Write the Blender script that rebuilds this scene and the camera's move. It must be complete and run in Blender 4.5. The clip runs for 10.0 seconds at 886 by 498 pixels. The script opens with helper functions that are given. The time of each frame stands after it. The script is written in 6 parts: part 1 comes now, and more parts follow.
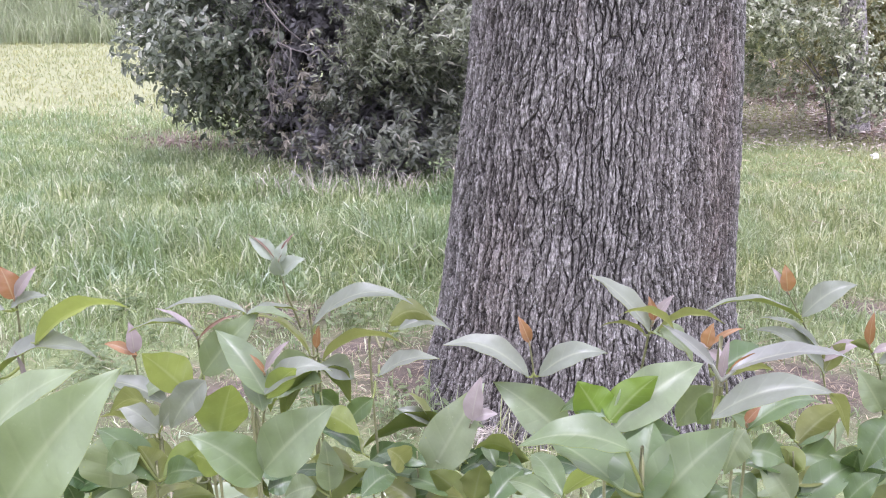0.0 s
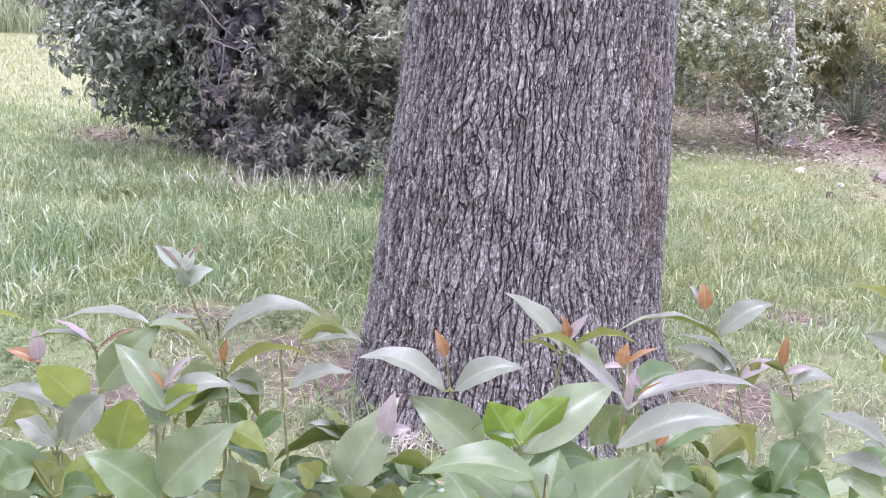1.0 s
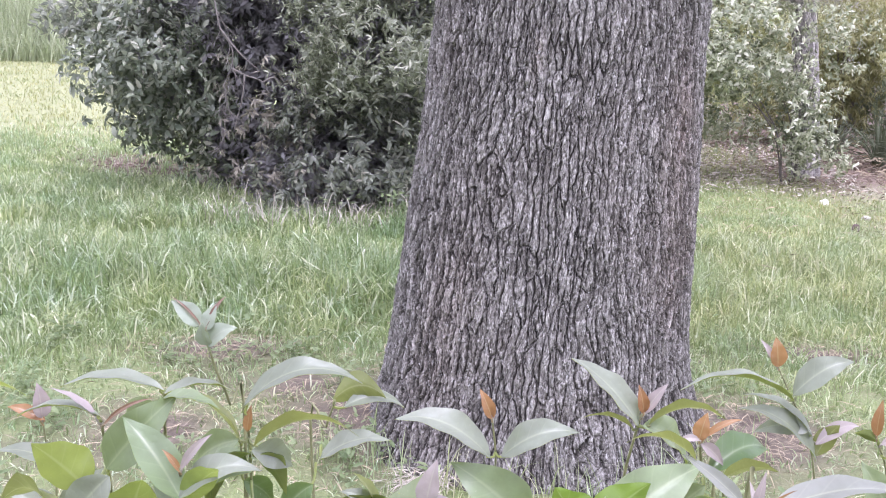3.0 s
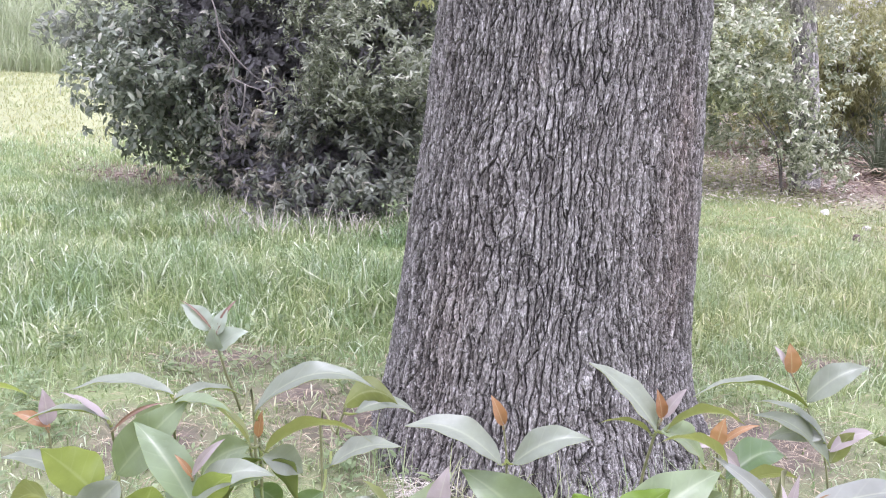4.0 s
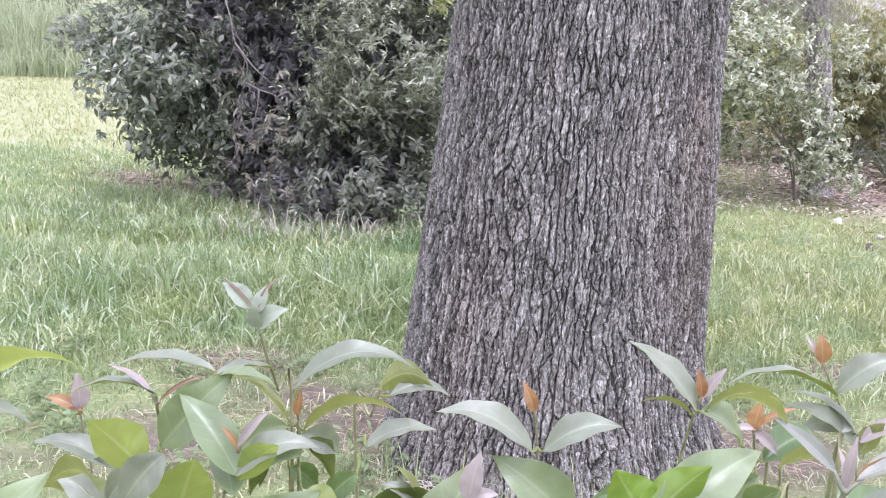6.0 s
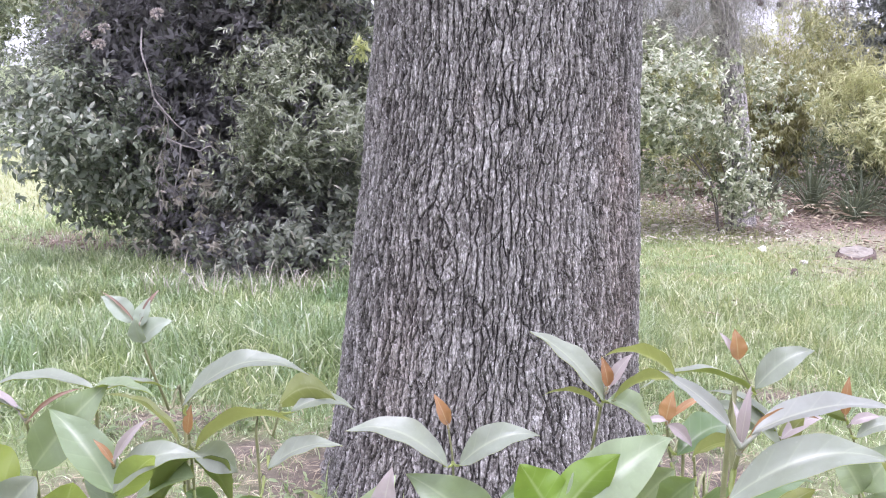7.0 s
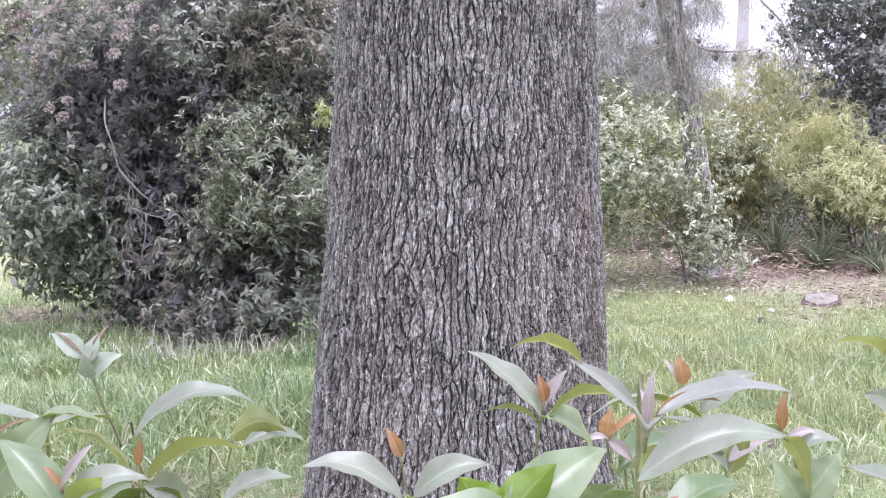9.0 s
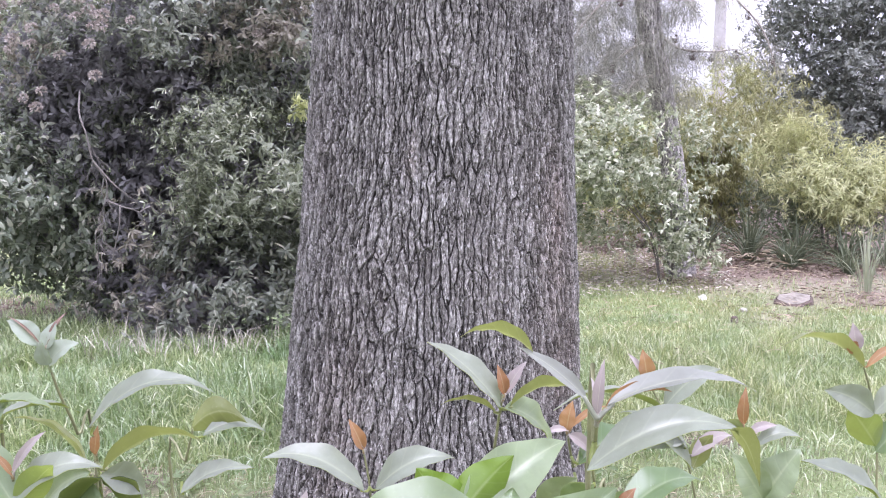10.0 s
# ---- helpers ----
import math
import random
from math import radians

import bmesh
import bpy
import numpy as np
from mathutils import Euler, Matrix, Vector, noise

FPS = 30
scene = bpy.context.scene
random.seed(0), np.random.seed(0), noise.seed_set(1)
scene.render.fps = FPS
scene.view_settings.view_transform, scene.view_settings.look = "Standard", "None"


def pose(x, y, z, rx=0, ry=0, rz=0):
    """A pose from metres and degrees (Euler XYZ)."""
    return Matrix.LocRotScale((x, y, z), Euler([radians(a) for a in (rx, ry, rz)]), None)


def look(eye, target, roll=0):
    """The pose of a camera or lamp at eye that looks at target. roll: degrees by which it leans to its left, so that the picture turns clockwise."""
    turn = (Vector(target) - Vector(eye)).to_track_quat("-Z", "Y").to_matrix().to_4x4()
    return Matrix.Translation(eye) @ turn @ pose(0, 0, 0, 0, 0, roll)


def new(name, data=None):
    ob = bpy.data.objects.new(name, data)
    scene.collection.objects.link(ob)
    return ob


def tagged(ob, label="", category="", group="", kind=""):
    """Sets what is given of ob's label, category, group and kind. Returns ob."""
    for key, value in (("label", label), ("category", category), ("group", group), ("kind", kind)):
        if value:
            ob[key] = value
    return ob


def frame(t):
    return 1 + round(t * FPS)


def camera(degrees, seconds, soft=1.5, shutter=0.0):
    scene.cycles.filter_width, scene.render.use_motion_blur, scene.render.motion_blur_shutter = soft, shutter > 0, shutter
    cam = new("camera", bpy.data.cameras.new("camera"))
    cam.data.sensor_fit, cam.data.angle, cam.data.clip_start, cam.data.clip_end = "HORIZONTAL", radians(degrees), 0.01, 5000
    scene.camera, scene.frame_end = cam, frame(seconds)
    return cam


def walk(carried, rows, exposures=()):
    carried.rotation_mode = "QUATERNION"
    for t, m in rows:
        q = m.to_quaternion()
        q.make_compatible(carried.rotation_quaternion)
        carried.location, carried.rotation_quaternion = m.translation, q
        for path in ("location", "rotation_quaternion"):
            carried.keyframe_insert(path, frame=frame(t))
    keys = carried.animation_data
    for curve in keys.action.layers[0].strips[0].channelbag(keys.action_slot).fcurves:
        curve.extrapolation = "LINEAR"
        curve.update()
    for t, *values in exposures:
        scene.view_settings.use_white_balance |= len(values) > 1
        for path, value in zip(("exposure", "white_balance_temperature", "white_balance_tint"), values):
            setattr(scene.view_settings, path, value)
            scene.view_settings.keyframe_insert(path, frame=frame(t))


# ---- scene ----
cam = camera(43.3, 10.0, 1.1)
PATH = [
    (0, (0.009, -0.122, 1.506), (-0.063, 1.812, 1.0), -0.6),
    (0.5, (0.017, -0.118, 1.512), (0.022, 1.823, 1.027), 0.9),
    (1, (0.019, -0.107, 1.509), (0.068, 1.829, 1.008), 1.6),
    (1.5, (0.031, -0.066, 1.516), (0.117, 1.884, 1.083), 1.1),
    (2, (0.022, -0.038, 1.516), (0.066, 1.916, 1.088), 1.7),
    (2.5, (0.007, -0.031, 1.504), (0.014, 1.918, 1.056), 1.6),
    (2.7, (0.004, -0.031, 1.503), (0.023, 1.918, 1.052), 1.7),
    (3.8, (-0.002, -0.025, 1.498), (0.004, 1.926, 1.056), 1.6),
    (4, (-0.005, -0.024, 1.497), (0.012, 1.928, 1.065), 1.7),
    (4.5, (-0.016, -0.032, 1.498), (-0.02, 1.924, 1.084), 2.6),
    (5, (-0.019, -0.031, 1.495), (-0.047, 1.921, 1.062), 2.2),
    (5.2, (-0.015, -0.03, 1.495), (-0.029, 1.922, 1.061), 2.2),
    (6.3, (-0.02, -0.029, 1.47), (-0.009, 1.931, 1.075), 1.8),
    (6.5, (-0.015, -0.026, 1.46), (0.08, 1.942, 1.112), 0.6),
    (7, (0.001, -0.013, 1.456), (0.118, 1.956, 1.125), -0.3),
    (7.2, (0.003, -0.03, 1.446), (0.062, 1.948, 1.153), -1.2),
    (7.5, (0.0, -0.035, 1.45), (0.113, 1.952, 1.257), -0.8),
    (8, (0.002, -0.033, 1.449), (0.148, 1.95, 1.239), -0.8),
    (8.5, (0.01, -0.029, 1.442), (0.212, 1.948, 1.221), -1.1),
    (9, (0.014, -0.036, 1.442), (0.187, 1.944, 1.221), -2.0),
    (9.5, (0.015, -0.031, 1.44), (0.212, 1.944, 1.195), -1.8),
    (10, (0.021, -0.035, 1.439), (0.236, 1.941, 1.21), -1.2),
]
EXPOSURES = [(0.0, 1.70, 5680, 33.5), (0.4, 1.80, 5560, 40), (1.0, 1.83, 5570, 38.5), (1.5, 1.84, 5610, 35), (2.5, 1.85, 5650, 33), (4.5, 1.86, 5670, 30), (5.0, 1.86, 5670, 30), (6.5, 1.89, 5670, 30), (7.5, 1.95, 5640, 31.5), (8.0, 1.86, 5640, 31.5), (10.0, 1.86, 5630, 31.5)]
walk(cam, [(t, look(eye, target, roll)) for t, eye, target, roll in PATH], EXPOSURES)
SKY, SUN = 0.15, 0.6

# ---------------------------------------------------------------- world and light
world = bpy.data.worlds.new("world")
scene.world = world
world.use_nodes = True
wn, wl = world.node_tree.nodes, world.node_tree.links
sky = wn.new("ShaderNodeTexSky")
sky.sky_type, sky.sun_disc = "NISHITA", False
sky.sun_elevation, sky.sun_rotation = radians(73), radians(163)
sky.air_density, sky.dust_density, sky.ozone_density = 1.0, 4.0, 1.0
pale = wn.new("ShaderNodeHueSaturation")
pale.inputs["Saturation"].default_value = 0.06
wl.new(sky.outputs[0], pale.inputs["Color"])
veil = wn.new("ShaderNodeMix")
veil.data_type = "RGBA"
veil.inputs[0].default_value = 0.4
veil.inputs[7].default_value = (4.6, 4.6, 4.6, 1)
wl.new(pale.outputs[0], veil.inputs[6])
wl.new(veil.outputs[2], wn["Background"].inputs["Color"])
wn["Background"].inputs["Strength"].default_value = SKY

sun = new("sun", bpy.data.lights.new("sun", "SUN"))
sun.data.energy, sun.data.angle, sun.data.color = SUN, radians(25), (1.0, 0.96, 0.9)
sun.matrix_world = look((0.9, -3.0, 10.5), (0.0, 0.0, 0.0))


# ---------------------------------------------------------------- node materials
def shader(name):
    m = bpy.data.materials.new(name)
    m.use_nodes = True
    nt = m.node_tree
    return m, nt, nt.nodes["Principled BSDF"], nt.nodes["Material Output"]


def node(nt, kind, **values):
    n = nt.nodes.new(kind)
    for key, value in values.items():
        n.inputs[key.replace("_", " ")].default_value = value
    return n


def ramp(nt, source, stops):
    r = nt.nodes.new("ShaderNodeValToRGB")
    while len(r.color_ramp.elements) < len(stops):
        r.color_ramp.elements.new(0.5)
    for e, (at, col) in zip(r.color_ramp.elements, stops):
        e.position, e.color = at, (*col, 1)
    nt.links.new(source, r.inputs[0])
    return r.outputs[0]


def mix(nt, fac, a, b, how="MIX"):
    m = nt.nodes.new("ShaderNodeMix")
    m.data_type, m.blend_type = "RGBA", how
    for socket, value in ((m.inputs[0], fac), (m.inputs[6], a), (m.inputs[7], b)):
        if isinstance(value, (int, float)):
            socket.default_value = value
        elif isinstance(value, tuple):
            socket.default_value = (*value, 1)
        else:
            nt.links.new(value, socket)
    return m.outputs[2]


def noise_tex(nt, scale, detail=4.0, rough=0.6, stretch=(1, 1, 1)):
    co = nt.nodes.new("ShaderNodeTexCoord")
    mp = nt.nodes.new("ShaderNodeMapping")
    mp.inputs["Scale"].default_value = stretch
    nt.links.new(co.outputs["Object"], mp.inputs[0])
    n = node(nt, "ShaderNodeTexNoise", Scale=scale, Detail=detail, Roughness=rough)
    nt.links.new(mp.outputs[0], n.inputs["Vector"])
    return n.outputs["Fac"]


def attribute(nt, name):
    a = nt.nodes.new("ShaderNodeAttribute")
    a.attribute_name = name
    return a.outputs["Fac"]


def relief(nt, bsdf, height, strength, distance):
    b = node(nt, "ShaderNodeBump", Strength=strength, Distance=distance)
    nt.links.new(height, b.inputs["Height"])
    nt.links.new(b.outputs[0], bsdf.inputs["Normal"])


def muted(c, k=0.28):
    g = 0.3 * c[0] + 0.6 * c[1] + 0.1 * c[2]
    return tuple(v + (g - v) * k for v in c)


def leaf_material(name, stops, through_col, through_amount=0.35, rough=0.42, per_object=False, veins=False, fleck=0.25, mute=0.28, patches=False):
    """Leaf: colour varied from leaf to leaf and in blotches, gloss, and light that shines through."""
    m, nt, bsdf, out = shader(name)
    if per_object:
        rnd = nt.nodes.new("ShaderNodeObjectInfo").outputs["Random"]
    else:
        rnd = nt.nodes.new("ShaderNodeNewGeometry").outputs["Random Per Island"]
    stops, through_col = [(at, muted(c, mute)) for at, c in stops], muted(through_col, mute)
    col = ramp(nt, rnd, stops)
    blotch = ramp(nt, noise_tex(nt, 45 if veins else 9, 6, 0.65), [(0.3, (0.70, 0.70, 0.66)), (0.7, (1.18, 1.18, 1.15))])
    col = mix(nt, 0.8, col, blotch, "MULTIPLY")
    if patches:
        broad = ramp(nt, noise_tex(nt, 2.6, 4, 0.6), [(0.34, (0.78, 0.90, 0.92)), (0.5, (1.0, 1.0, 1.0)), (0.66, (1.13, 1.07, 0.97))])
        col = mix(nt, 1.0, col, broad, "MULTIPLY")
    if veins:
        rib = ramp(nt, attribute(nt, "across"), [(0.0, (1, 1, 1)), (0.05, (0.55, 0.55, 0.55)), (0.10, (0, 0, 0))])
        side = ramp(nt, attribute(nt, "vein"), [(0.8, (0, 0, 0)), (1.0, (0.33, 0.33, 0.33))])
        both = mix(nt, 1.0, rib, side, "ADD")
        light = mix(nt, 0.22, col, (0.62, 0.66, 0.42))
        col = mix(nt, both, col, light)
        spots = ramp(nt, noise_tex(nt, 420, 3), [(0.66, (0, 0, 0)), (0.72, (1, 1, 1))])
        wide = ramp(nt, noise_tex(nt, 30, 2), [(0.5, (0, 0, 0)), (0.68, (1, 1, 1))])
        spots = mix(nt, 1.0, spots, wide, "MULTIPLY")
        col = mix(nt, mix(nt, fleck, (0, 0, 0), spots), col, (0.62, 0.62, 0.52))
        quilt = ramp(nt, attribute(nt, "vein"), [(0.0, (1, 1, 1)), (0.6, (0.75, 0.75, 0.75)), (1.0, (0, 0, 0))])
        relief(nt, bsdf, mix(nt, 0.78 if fleck else 1.0, quilt, noise_tex(nt, 30, 3)), 0.4, 0.0016)
    nt.links.new(col, bsdf.inputs["Base Color"])
    bsdf.inputs["Roughness"].default_value = rough
    bsdf.inputs["Specular IOR Level"].default_value = 0.5
    if veins:
        bsdf.inputs["Coat Weight"].default_value = 0.5
        bsdf.inputs["Coat Roughness"].default_value = 0.28
    tr = nt.nodes.new("ShaderNodeBsdfTranslucent")
    nt.links.new(mix(nt, 0.6, col, through_col), tr.inputs[0])
    ms = nt.nodes.new("ShaderNodeMixShader")
    ms.inputs[0].default_value = through_amount
    nt.links.new(bsdf.outputs[0], ms.inputs[1])
    nt.links.new(tr.outputs[0], ms.inputs[2])
    nt.links.new(ms.outputs[0], out.inputs[0])
    return m


def plain_material(name, a, b, scale=20, rough=0.85, bump=0.3, distance=0.004, stretch=(1, 1, 1), island=0.0):
    m, nt, bsdf, out = shader(name)
    n = noise_tex(nt, scale, 6, 0.65, stretch)
    col = ramp(nt, n, [(0.3, a), (0.7, b)])
    if island:
        rnd = nt.nodes.new("ShaderNodeNewGeometry").outputs["Random Per Island"]
        col = mix(nt, island, col, ramp(nt, rnd, [(0.0, (0.55, 0.55, 0.55)), (1.0, (1.5, 1.45, 1.4))]), "MULTIPLY")
    nt.links.new(col, bsdf.inputs["Base Color"])
    bsdf.inputs["Roughness"].default_value = rough
    if bump:
        relief(nt, bsdf, n, bump, distance)
    return m


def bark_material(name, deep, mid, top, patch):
    """Fissured bark: the relief attribute tells ridge tops from furrow floors; the floors' dark is put into the colour.
    """
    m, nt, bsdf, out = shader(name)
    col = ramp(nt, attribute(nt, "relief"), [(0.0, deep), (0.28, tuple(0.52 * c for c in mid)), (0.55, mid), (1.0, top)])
    col = mix(nt, 0.75, col, ramp(nt, attribute(nt, "tone"), [(0.15, (0.61, 0.6, 0.595)), (0.5, (1.0, 0.995, 0.99)), (0.85, (1.47, 1.47, 1.46))]), "MULTIPLY")
    big = noise_tex(nt, 2.2, 4, 0.6, (1, 1, 0.6))
    col = mix(nt, ramp(nt, big, [(0.5, (0, 0, 0)), (0.72, (0.4, 0.4, 0.4))]), col, patch, "MIX")
    col = mix(nt, attribute(nt, "stain"), col, mix(nt, 1.0, col, (1.05, 0.88, 0.82), "MULTIPLY"))
    fine = noise_tex(nt, 230, 4, 0.7, (1, 1, 0.3))
    col = mix(nt, 0.9, col, ramp(nt, fine, [(0.35, (0.47, 0.455, 0.445)), (0.48, (1.0, 1.0, 1.0)), (0.66, (1.75, 1.75, 1.74))]), "MULTIPLY")
    coarse = noise_tex(nt, 95, 4, 0.7, (1, 1, 0.3))
    col = mix(nt, 0.7, col, ramp(nt, coarse, [(0.36, (0.6, 0.58, 0.58)), (0.5, (1.0, 1.0, 1.0)), (0.64, (1.35, 1.35, 1.35))]), "MULTIPLY")
    lichen = ramp(nt, noise_tex(nt, 110, 4, 0.7, (1, 1, 0.5)), [(0.58, (0, 0, 0)), (0.65, (0.7, 0.7, 0.7))])
    col = mix(nt, lichen, col, (0.44, 0.44, 0.42))
    # hairline cracks that run along the grain
    co = nt.nodes.new("ShaderNodeTexCoord")
    mp = nt.nodes.new("ShaderNodeMapping")
    mp.inputs["Scale"].default_value = (1, 1, 0.3)
    nt.links.new(co.outputs["Object"], mp.inputs[0])
    bend = node(nt, "ShaderNodeTexNoise", Scale=45.0, Detail=3.0)
    nt.links.new(mp.outputs[0], bend.inputs["Vector"])
    moved = nt.nodes.new("ShaderNodeVectorMath")
    moved.operation = "MULTIPLY_ADD"
    moved.inputs[1].default_value = (0.012, 0.012, 0.012)
    nt.links.new(bend.outputs["Color"], moved.inputs[0])
    nt.links.new(mp.outputs[0], moved.inputs[2])
    web = node(nt, "ShaderNodeTexVoronoi", Scale=95.0)
    web.feature = "DISTANCE_TO_EDGE"
    nt.links.new(moved.outputs[0], web.inputs["Vector"])
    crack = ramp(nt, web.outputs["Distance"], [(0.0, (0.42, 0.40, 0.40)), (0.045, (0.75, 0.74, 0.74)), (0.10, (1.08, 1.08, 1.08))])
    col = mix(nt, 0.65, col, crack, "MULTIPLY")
    nt.links.new(col, bsdf.inputs["Base Color"])
    bsdf.inputs["Roughness"].default_value = 0.9
    bsdf.inputs["Specular IOR Level"].default_value = 0.25
    relief(nt, bsdf, mix(nt, 0.4, mix(nt, 0.5, fine, coarse), crack), 1.0, 0.006)
    return m


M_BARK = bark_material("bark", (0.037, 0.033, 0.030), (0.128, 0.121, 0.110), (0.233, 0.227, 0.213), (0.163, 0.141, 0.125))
M_PINEBARK = bark_material("pine_bark", (0.08, 0.073, 0.066), (0.265, 0.25, 0.235), (0.44, 0.42, 0.40), (0.29, 0.27, 0.25))
# far trunk's bark, paled in colour to imitate haze
M_HAZEBARK = plain_material("hazed_far_bark", (0.40, 0.38, 0.36), (0.62, 0.60, 0.58), 6, 0.9)
M_BRANCH = plain_material("bare_bark", (0.10, 0.09, 0.08), (0.21, 0.19, 0.172), 40, 0.9)
M_DEADTWIG = plain_material("dead_twig", (0.22, 0.19, 0.16), (0.46, 0.42, 0.37), 40, 0.9)
M_STEM = plain_material("green_stem", (0.15, 0.16, 0.075), (0.29, 0.285, 0.15), 120, 0.55, 0.1, 0.001)
# pale base colour carries part of the sky sheen on leaf tops
PALE = leaf_material("leaf_pale", [(0, (0.185, 0.222, 0.15)), (1, (0.265, 0.30, 0.222))], (0.5, 0.6, 0.2), 0.36, 0.45, True, True)
MATURE = leaf_material("leaf_mature", [(0, (0.075, 0.14, 0.04)), (0.5, (0.15, 0.22, 0.09)), (1, (0.26, 0.315, 0.18))], (0.45, 0.58, 0.14), 0.38, 0.42, True, True, 0.6, 0.05)
YOUNG = leaf_material("leaf_young", [(0, (0.18, 0.25, 0.05)), (1, (0.26, 0.32, 0.08))], (0.43, 0.51, 0.08), 0.47, 0.38, True, True, mute=0.02)
OLIVE = leaf_material("leaf_olive", [(0, (0.145, 0.172, 0.045)), (1, (0.215, 0.235, 0.065))], (0.36, 0.40, 0.08), 0.43, 0.42, True, True, mute=0.05)
# dark leaf kind; fill shoots and low leaves use it to imitate shade
DARK = leaf_material("leaf_dark", [(0, (0.042, 0.09, 0.024)), (1, (0.085, 0.145, 0.045))], (0.2, 0.32, 0.05), 0.22, 0.38, True, True, mute=0.03)
RED = leaf_material("leaf_red", [(0, (0.235, 0.105, 0.035)), (1, (0.31, 0.165, 0.058))], (0.42, 0.21, 0.05), 0.32, 0.45, True, True, 0.0, 0.05)
BROWN = leaf_material("leaf_brown", [(0, (0.15, 0.08, 0.045)), (1, (0.20, 0.11, 0.06))], (0.25, 0.12, 0.05), 0.2, 0.45, True, True, 0.0, 0.05)
LILAC = leaf_material("leaf_lilac", [(0, (0.205, 0.225, 0.178)), (1, (0.255, 0.272, 0.222))], (0.45, 0.43, 0.36), 0.3, 0.35, True, True, 0.0)
UNDER = leaf_material("leaf_underside", [(0, (0.24, 0.29, 0.08)), (1, (0.32, 0.36, 0.12))], (0.55, 0.62, 0.12), 0.65, 0.5, True, True, 0.0, 0.03)
FRESH = leaf_material("leaf_fresh", [(0, (0.172, 0.238, 0.115)), (1, (0.25, 0.312, 0.168))], (0.5, 0.62, 0.16), 0.38, 0.42, True, True, 0.5, 0.1)
PINK = leaf_material("leaf_pink", [(0, (0.29, 0.225, 0.21)), (1, (0.36, 0.30, 0.285))], (0.45, 0.36, 0.33), 0.3, 0.35, True, True, 0.0)
VIVID = leaf_material("leaf_vivid", [(0, (0.112, 0.20, 0.02)), (1, (0.155, 0.245, 0.035))], (0.32, 0.46, 0.04), 0.3, 0.36, True, True, 0.0, 0.0)
LIGHT = leaf_material("leaf_light", [(0, (0.235, 0.315, 0.16)), (1, (0.285, 0.36, 0.2))], (0.5, 0.62, 0.2), 0.38, 0.36, True, True, 0.5, 0.05)
# whitish leaf: the sheen on the top shoot's blades is put into colour
SHEEN = leaf_material("leaf_sheen", [(0, (0.30, 0.355, 0.265)), (1, (0.345, 0.395, 0.31))], (0.5, 0.58, 0.3), 0.4, 0.42, True, True, 0.0, 0.1)

# near-white last stops put highlights on some blades by colour
M_GRASS = leaf_material("grass", [(0, (0.135, 0.19, 0.085)), (0.42, (0.265, 0.34, 0.16)), (0.78, (0.43, 0.495, 0.285)), (1, (0.74, 0.75, 0.60))], (0.42, 0.54, 0.16), 0.36, 0.36, mute=0.05, patches=True)
M_GRASSMID = leaf_material("light_grass", [(0, (0.19, 0.235, 0.10)), (0.4, (0.29, 0.345, 0.15)), (0.72, (0.42, 0.465, 0.24)), (1, (0.70, 0.69, 0.52))], (0.44, 0.54, 0.18), 0.36, 0.34, mute=0.08, patches=True)
# grass in the sunlit lawn's painted tone, also used for dry edge grass
M_LAWN = leaf_material("sunny_grass", [(0, (0.25, 0.275, 0.11)), (0.5, (0.32, 0.34, 0.145)), (1, (0.42, 0.43, 0.22))], (0.46, 0.48, 0.2), 0.4, 0.7, mute=0.08, patches=True)
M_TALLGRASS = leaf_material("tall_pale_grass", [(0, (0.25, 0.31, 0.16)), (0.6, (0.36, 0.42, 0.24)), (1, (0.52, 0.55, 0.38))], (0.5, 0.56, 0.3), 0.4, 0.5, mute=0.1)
M_STRAW = plain_material("straw", (0.23, 0.185, 0.115), (0.41, 0.355, 0.25), 30, 0.8, 0, 0.001, (1, 1, 1), 0.6)
M_PALESTRAW = plain_material("pale_straw", (0.36, 0.33, 0.27), (0.56, 0.53, 0.45), 30, 0.8, 0, 0.001, (1, 1, 1), 0.5)
M_CHIPS = plain_material("bark_chips", (0.09, 0.062, 0.046), (0.40, 0.32, 0.25), 30, 0.9, 0, 0.001, (1, 1, 1), 0.9)
M_WEED = leaf_material("weed", [(0, (0.12, 0.20, 0.06)), (1, (0.24, 0.32, 0.11))], (0.35, 0.48, 0.1), 0.35, 0.5)
M_BUSH = leaf_material("bush_leaf", [(0, (0.110, 0.130, 0.095)), (0.6, (0.195, 0.218, 0.152)), (0.9, (0.32, 0.34, 0.24)), (1, (0.47, 0.44, 0.34))], (0.32, 0.36, 0.22), 0.36, 0.25, mute=0.25)
M_BUSHNEW = leaf_material("bush_new_leaf", [(0, (0.118, 0.136, 0.088)), (0.55, (0.235, 0.262, 0.17)), (0.88, (0.43, 0.455, 0.325)), (1, (0.64, 0.63, 0.49))], (0.38, 0.44, 0.2), 0.38, 0.25, mute=0.2)
M_BUSHLOW = leaf_material("bush_low_leaf", [(0, (0.105, 0.132, 0.09)), (0.55, (0.205, 0.24, 0.17)), (0.88, (0.385, 0.415, 0.305)), (1, (0.60, 0.58, 0.46))], (0.32, 0.38, 0.2), 0.36, 0.25, mute=0.16)
# paler grey than needed: haze over the bush's dark hollows is put into colour
M_BUSHIN = leaf_material("bush_inner_leaf", [(0, (0.155, 0.146, 0.152)), (1, (0.265, 0.254, 0.256))], (0.22, 0.22, 0.2), 0.4, 0.5)
M_BUSHYEL = leaf_material("bush_yellow_leaf", [(0, (0.32, 0.36, 0.08)), (1, (0.46, 0.48, 0.14))], (0.6, 0.65, 0.12), 0.35, 0.4)
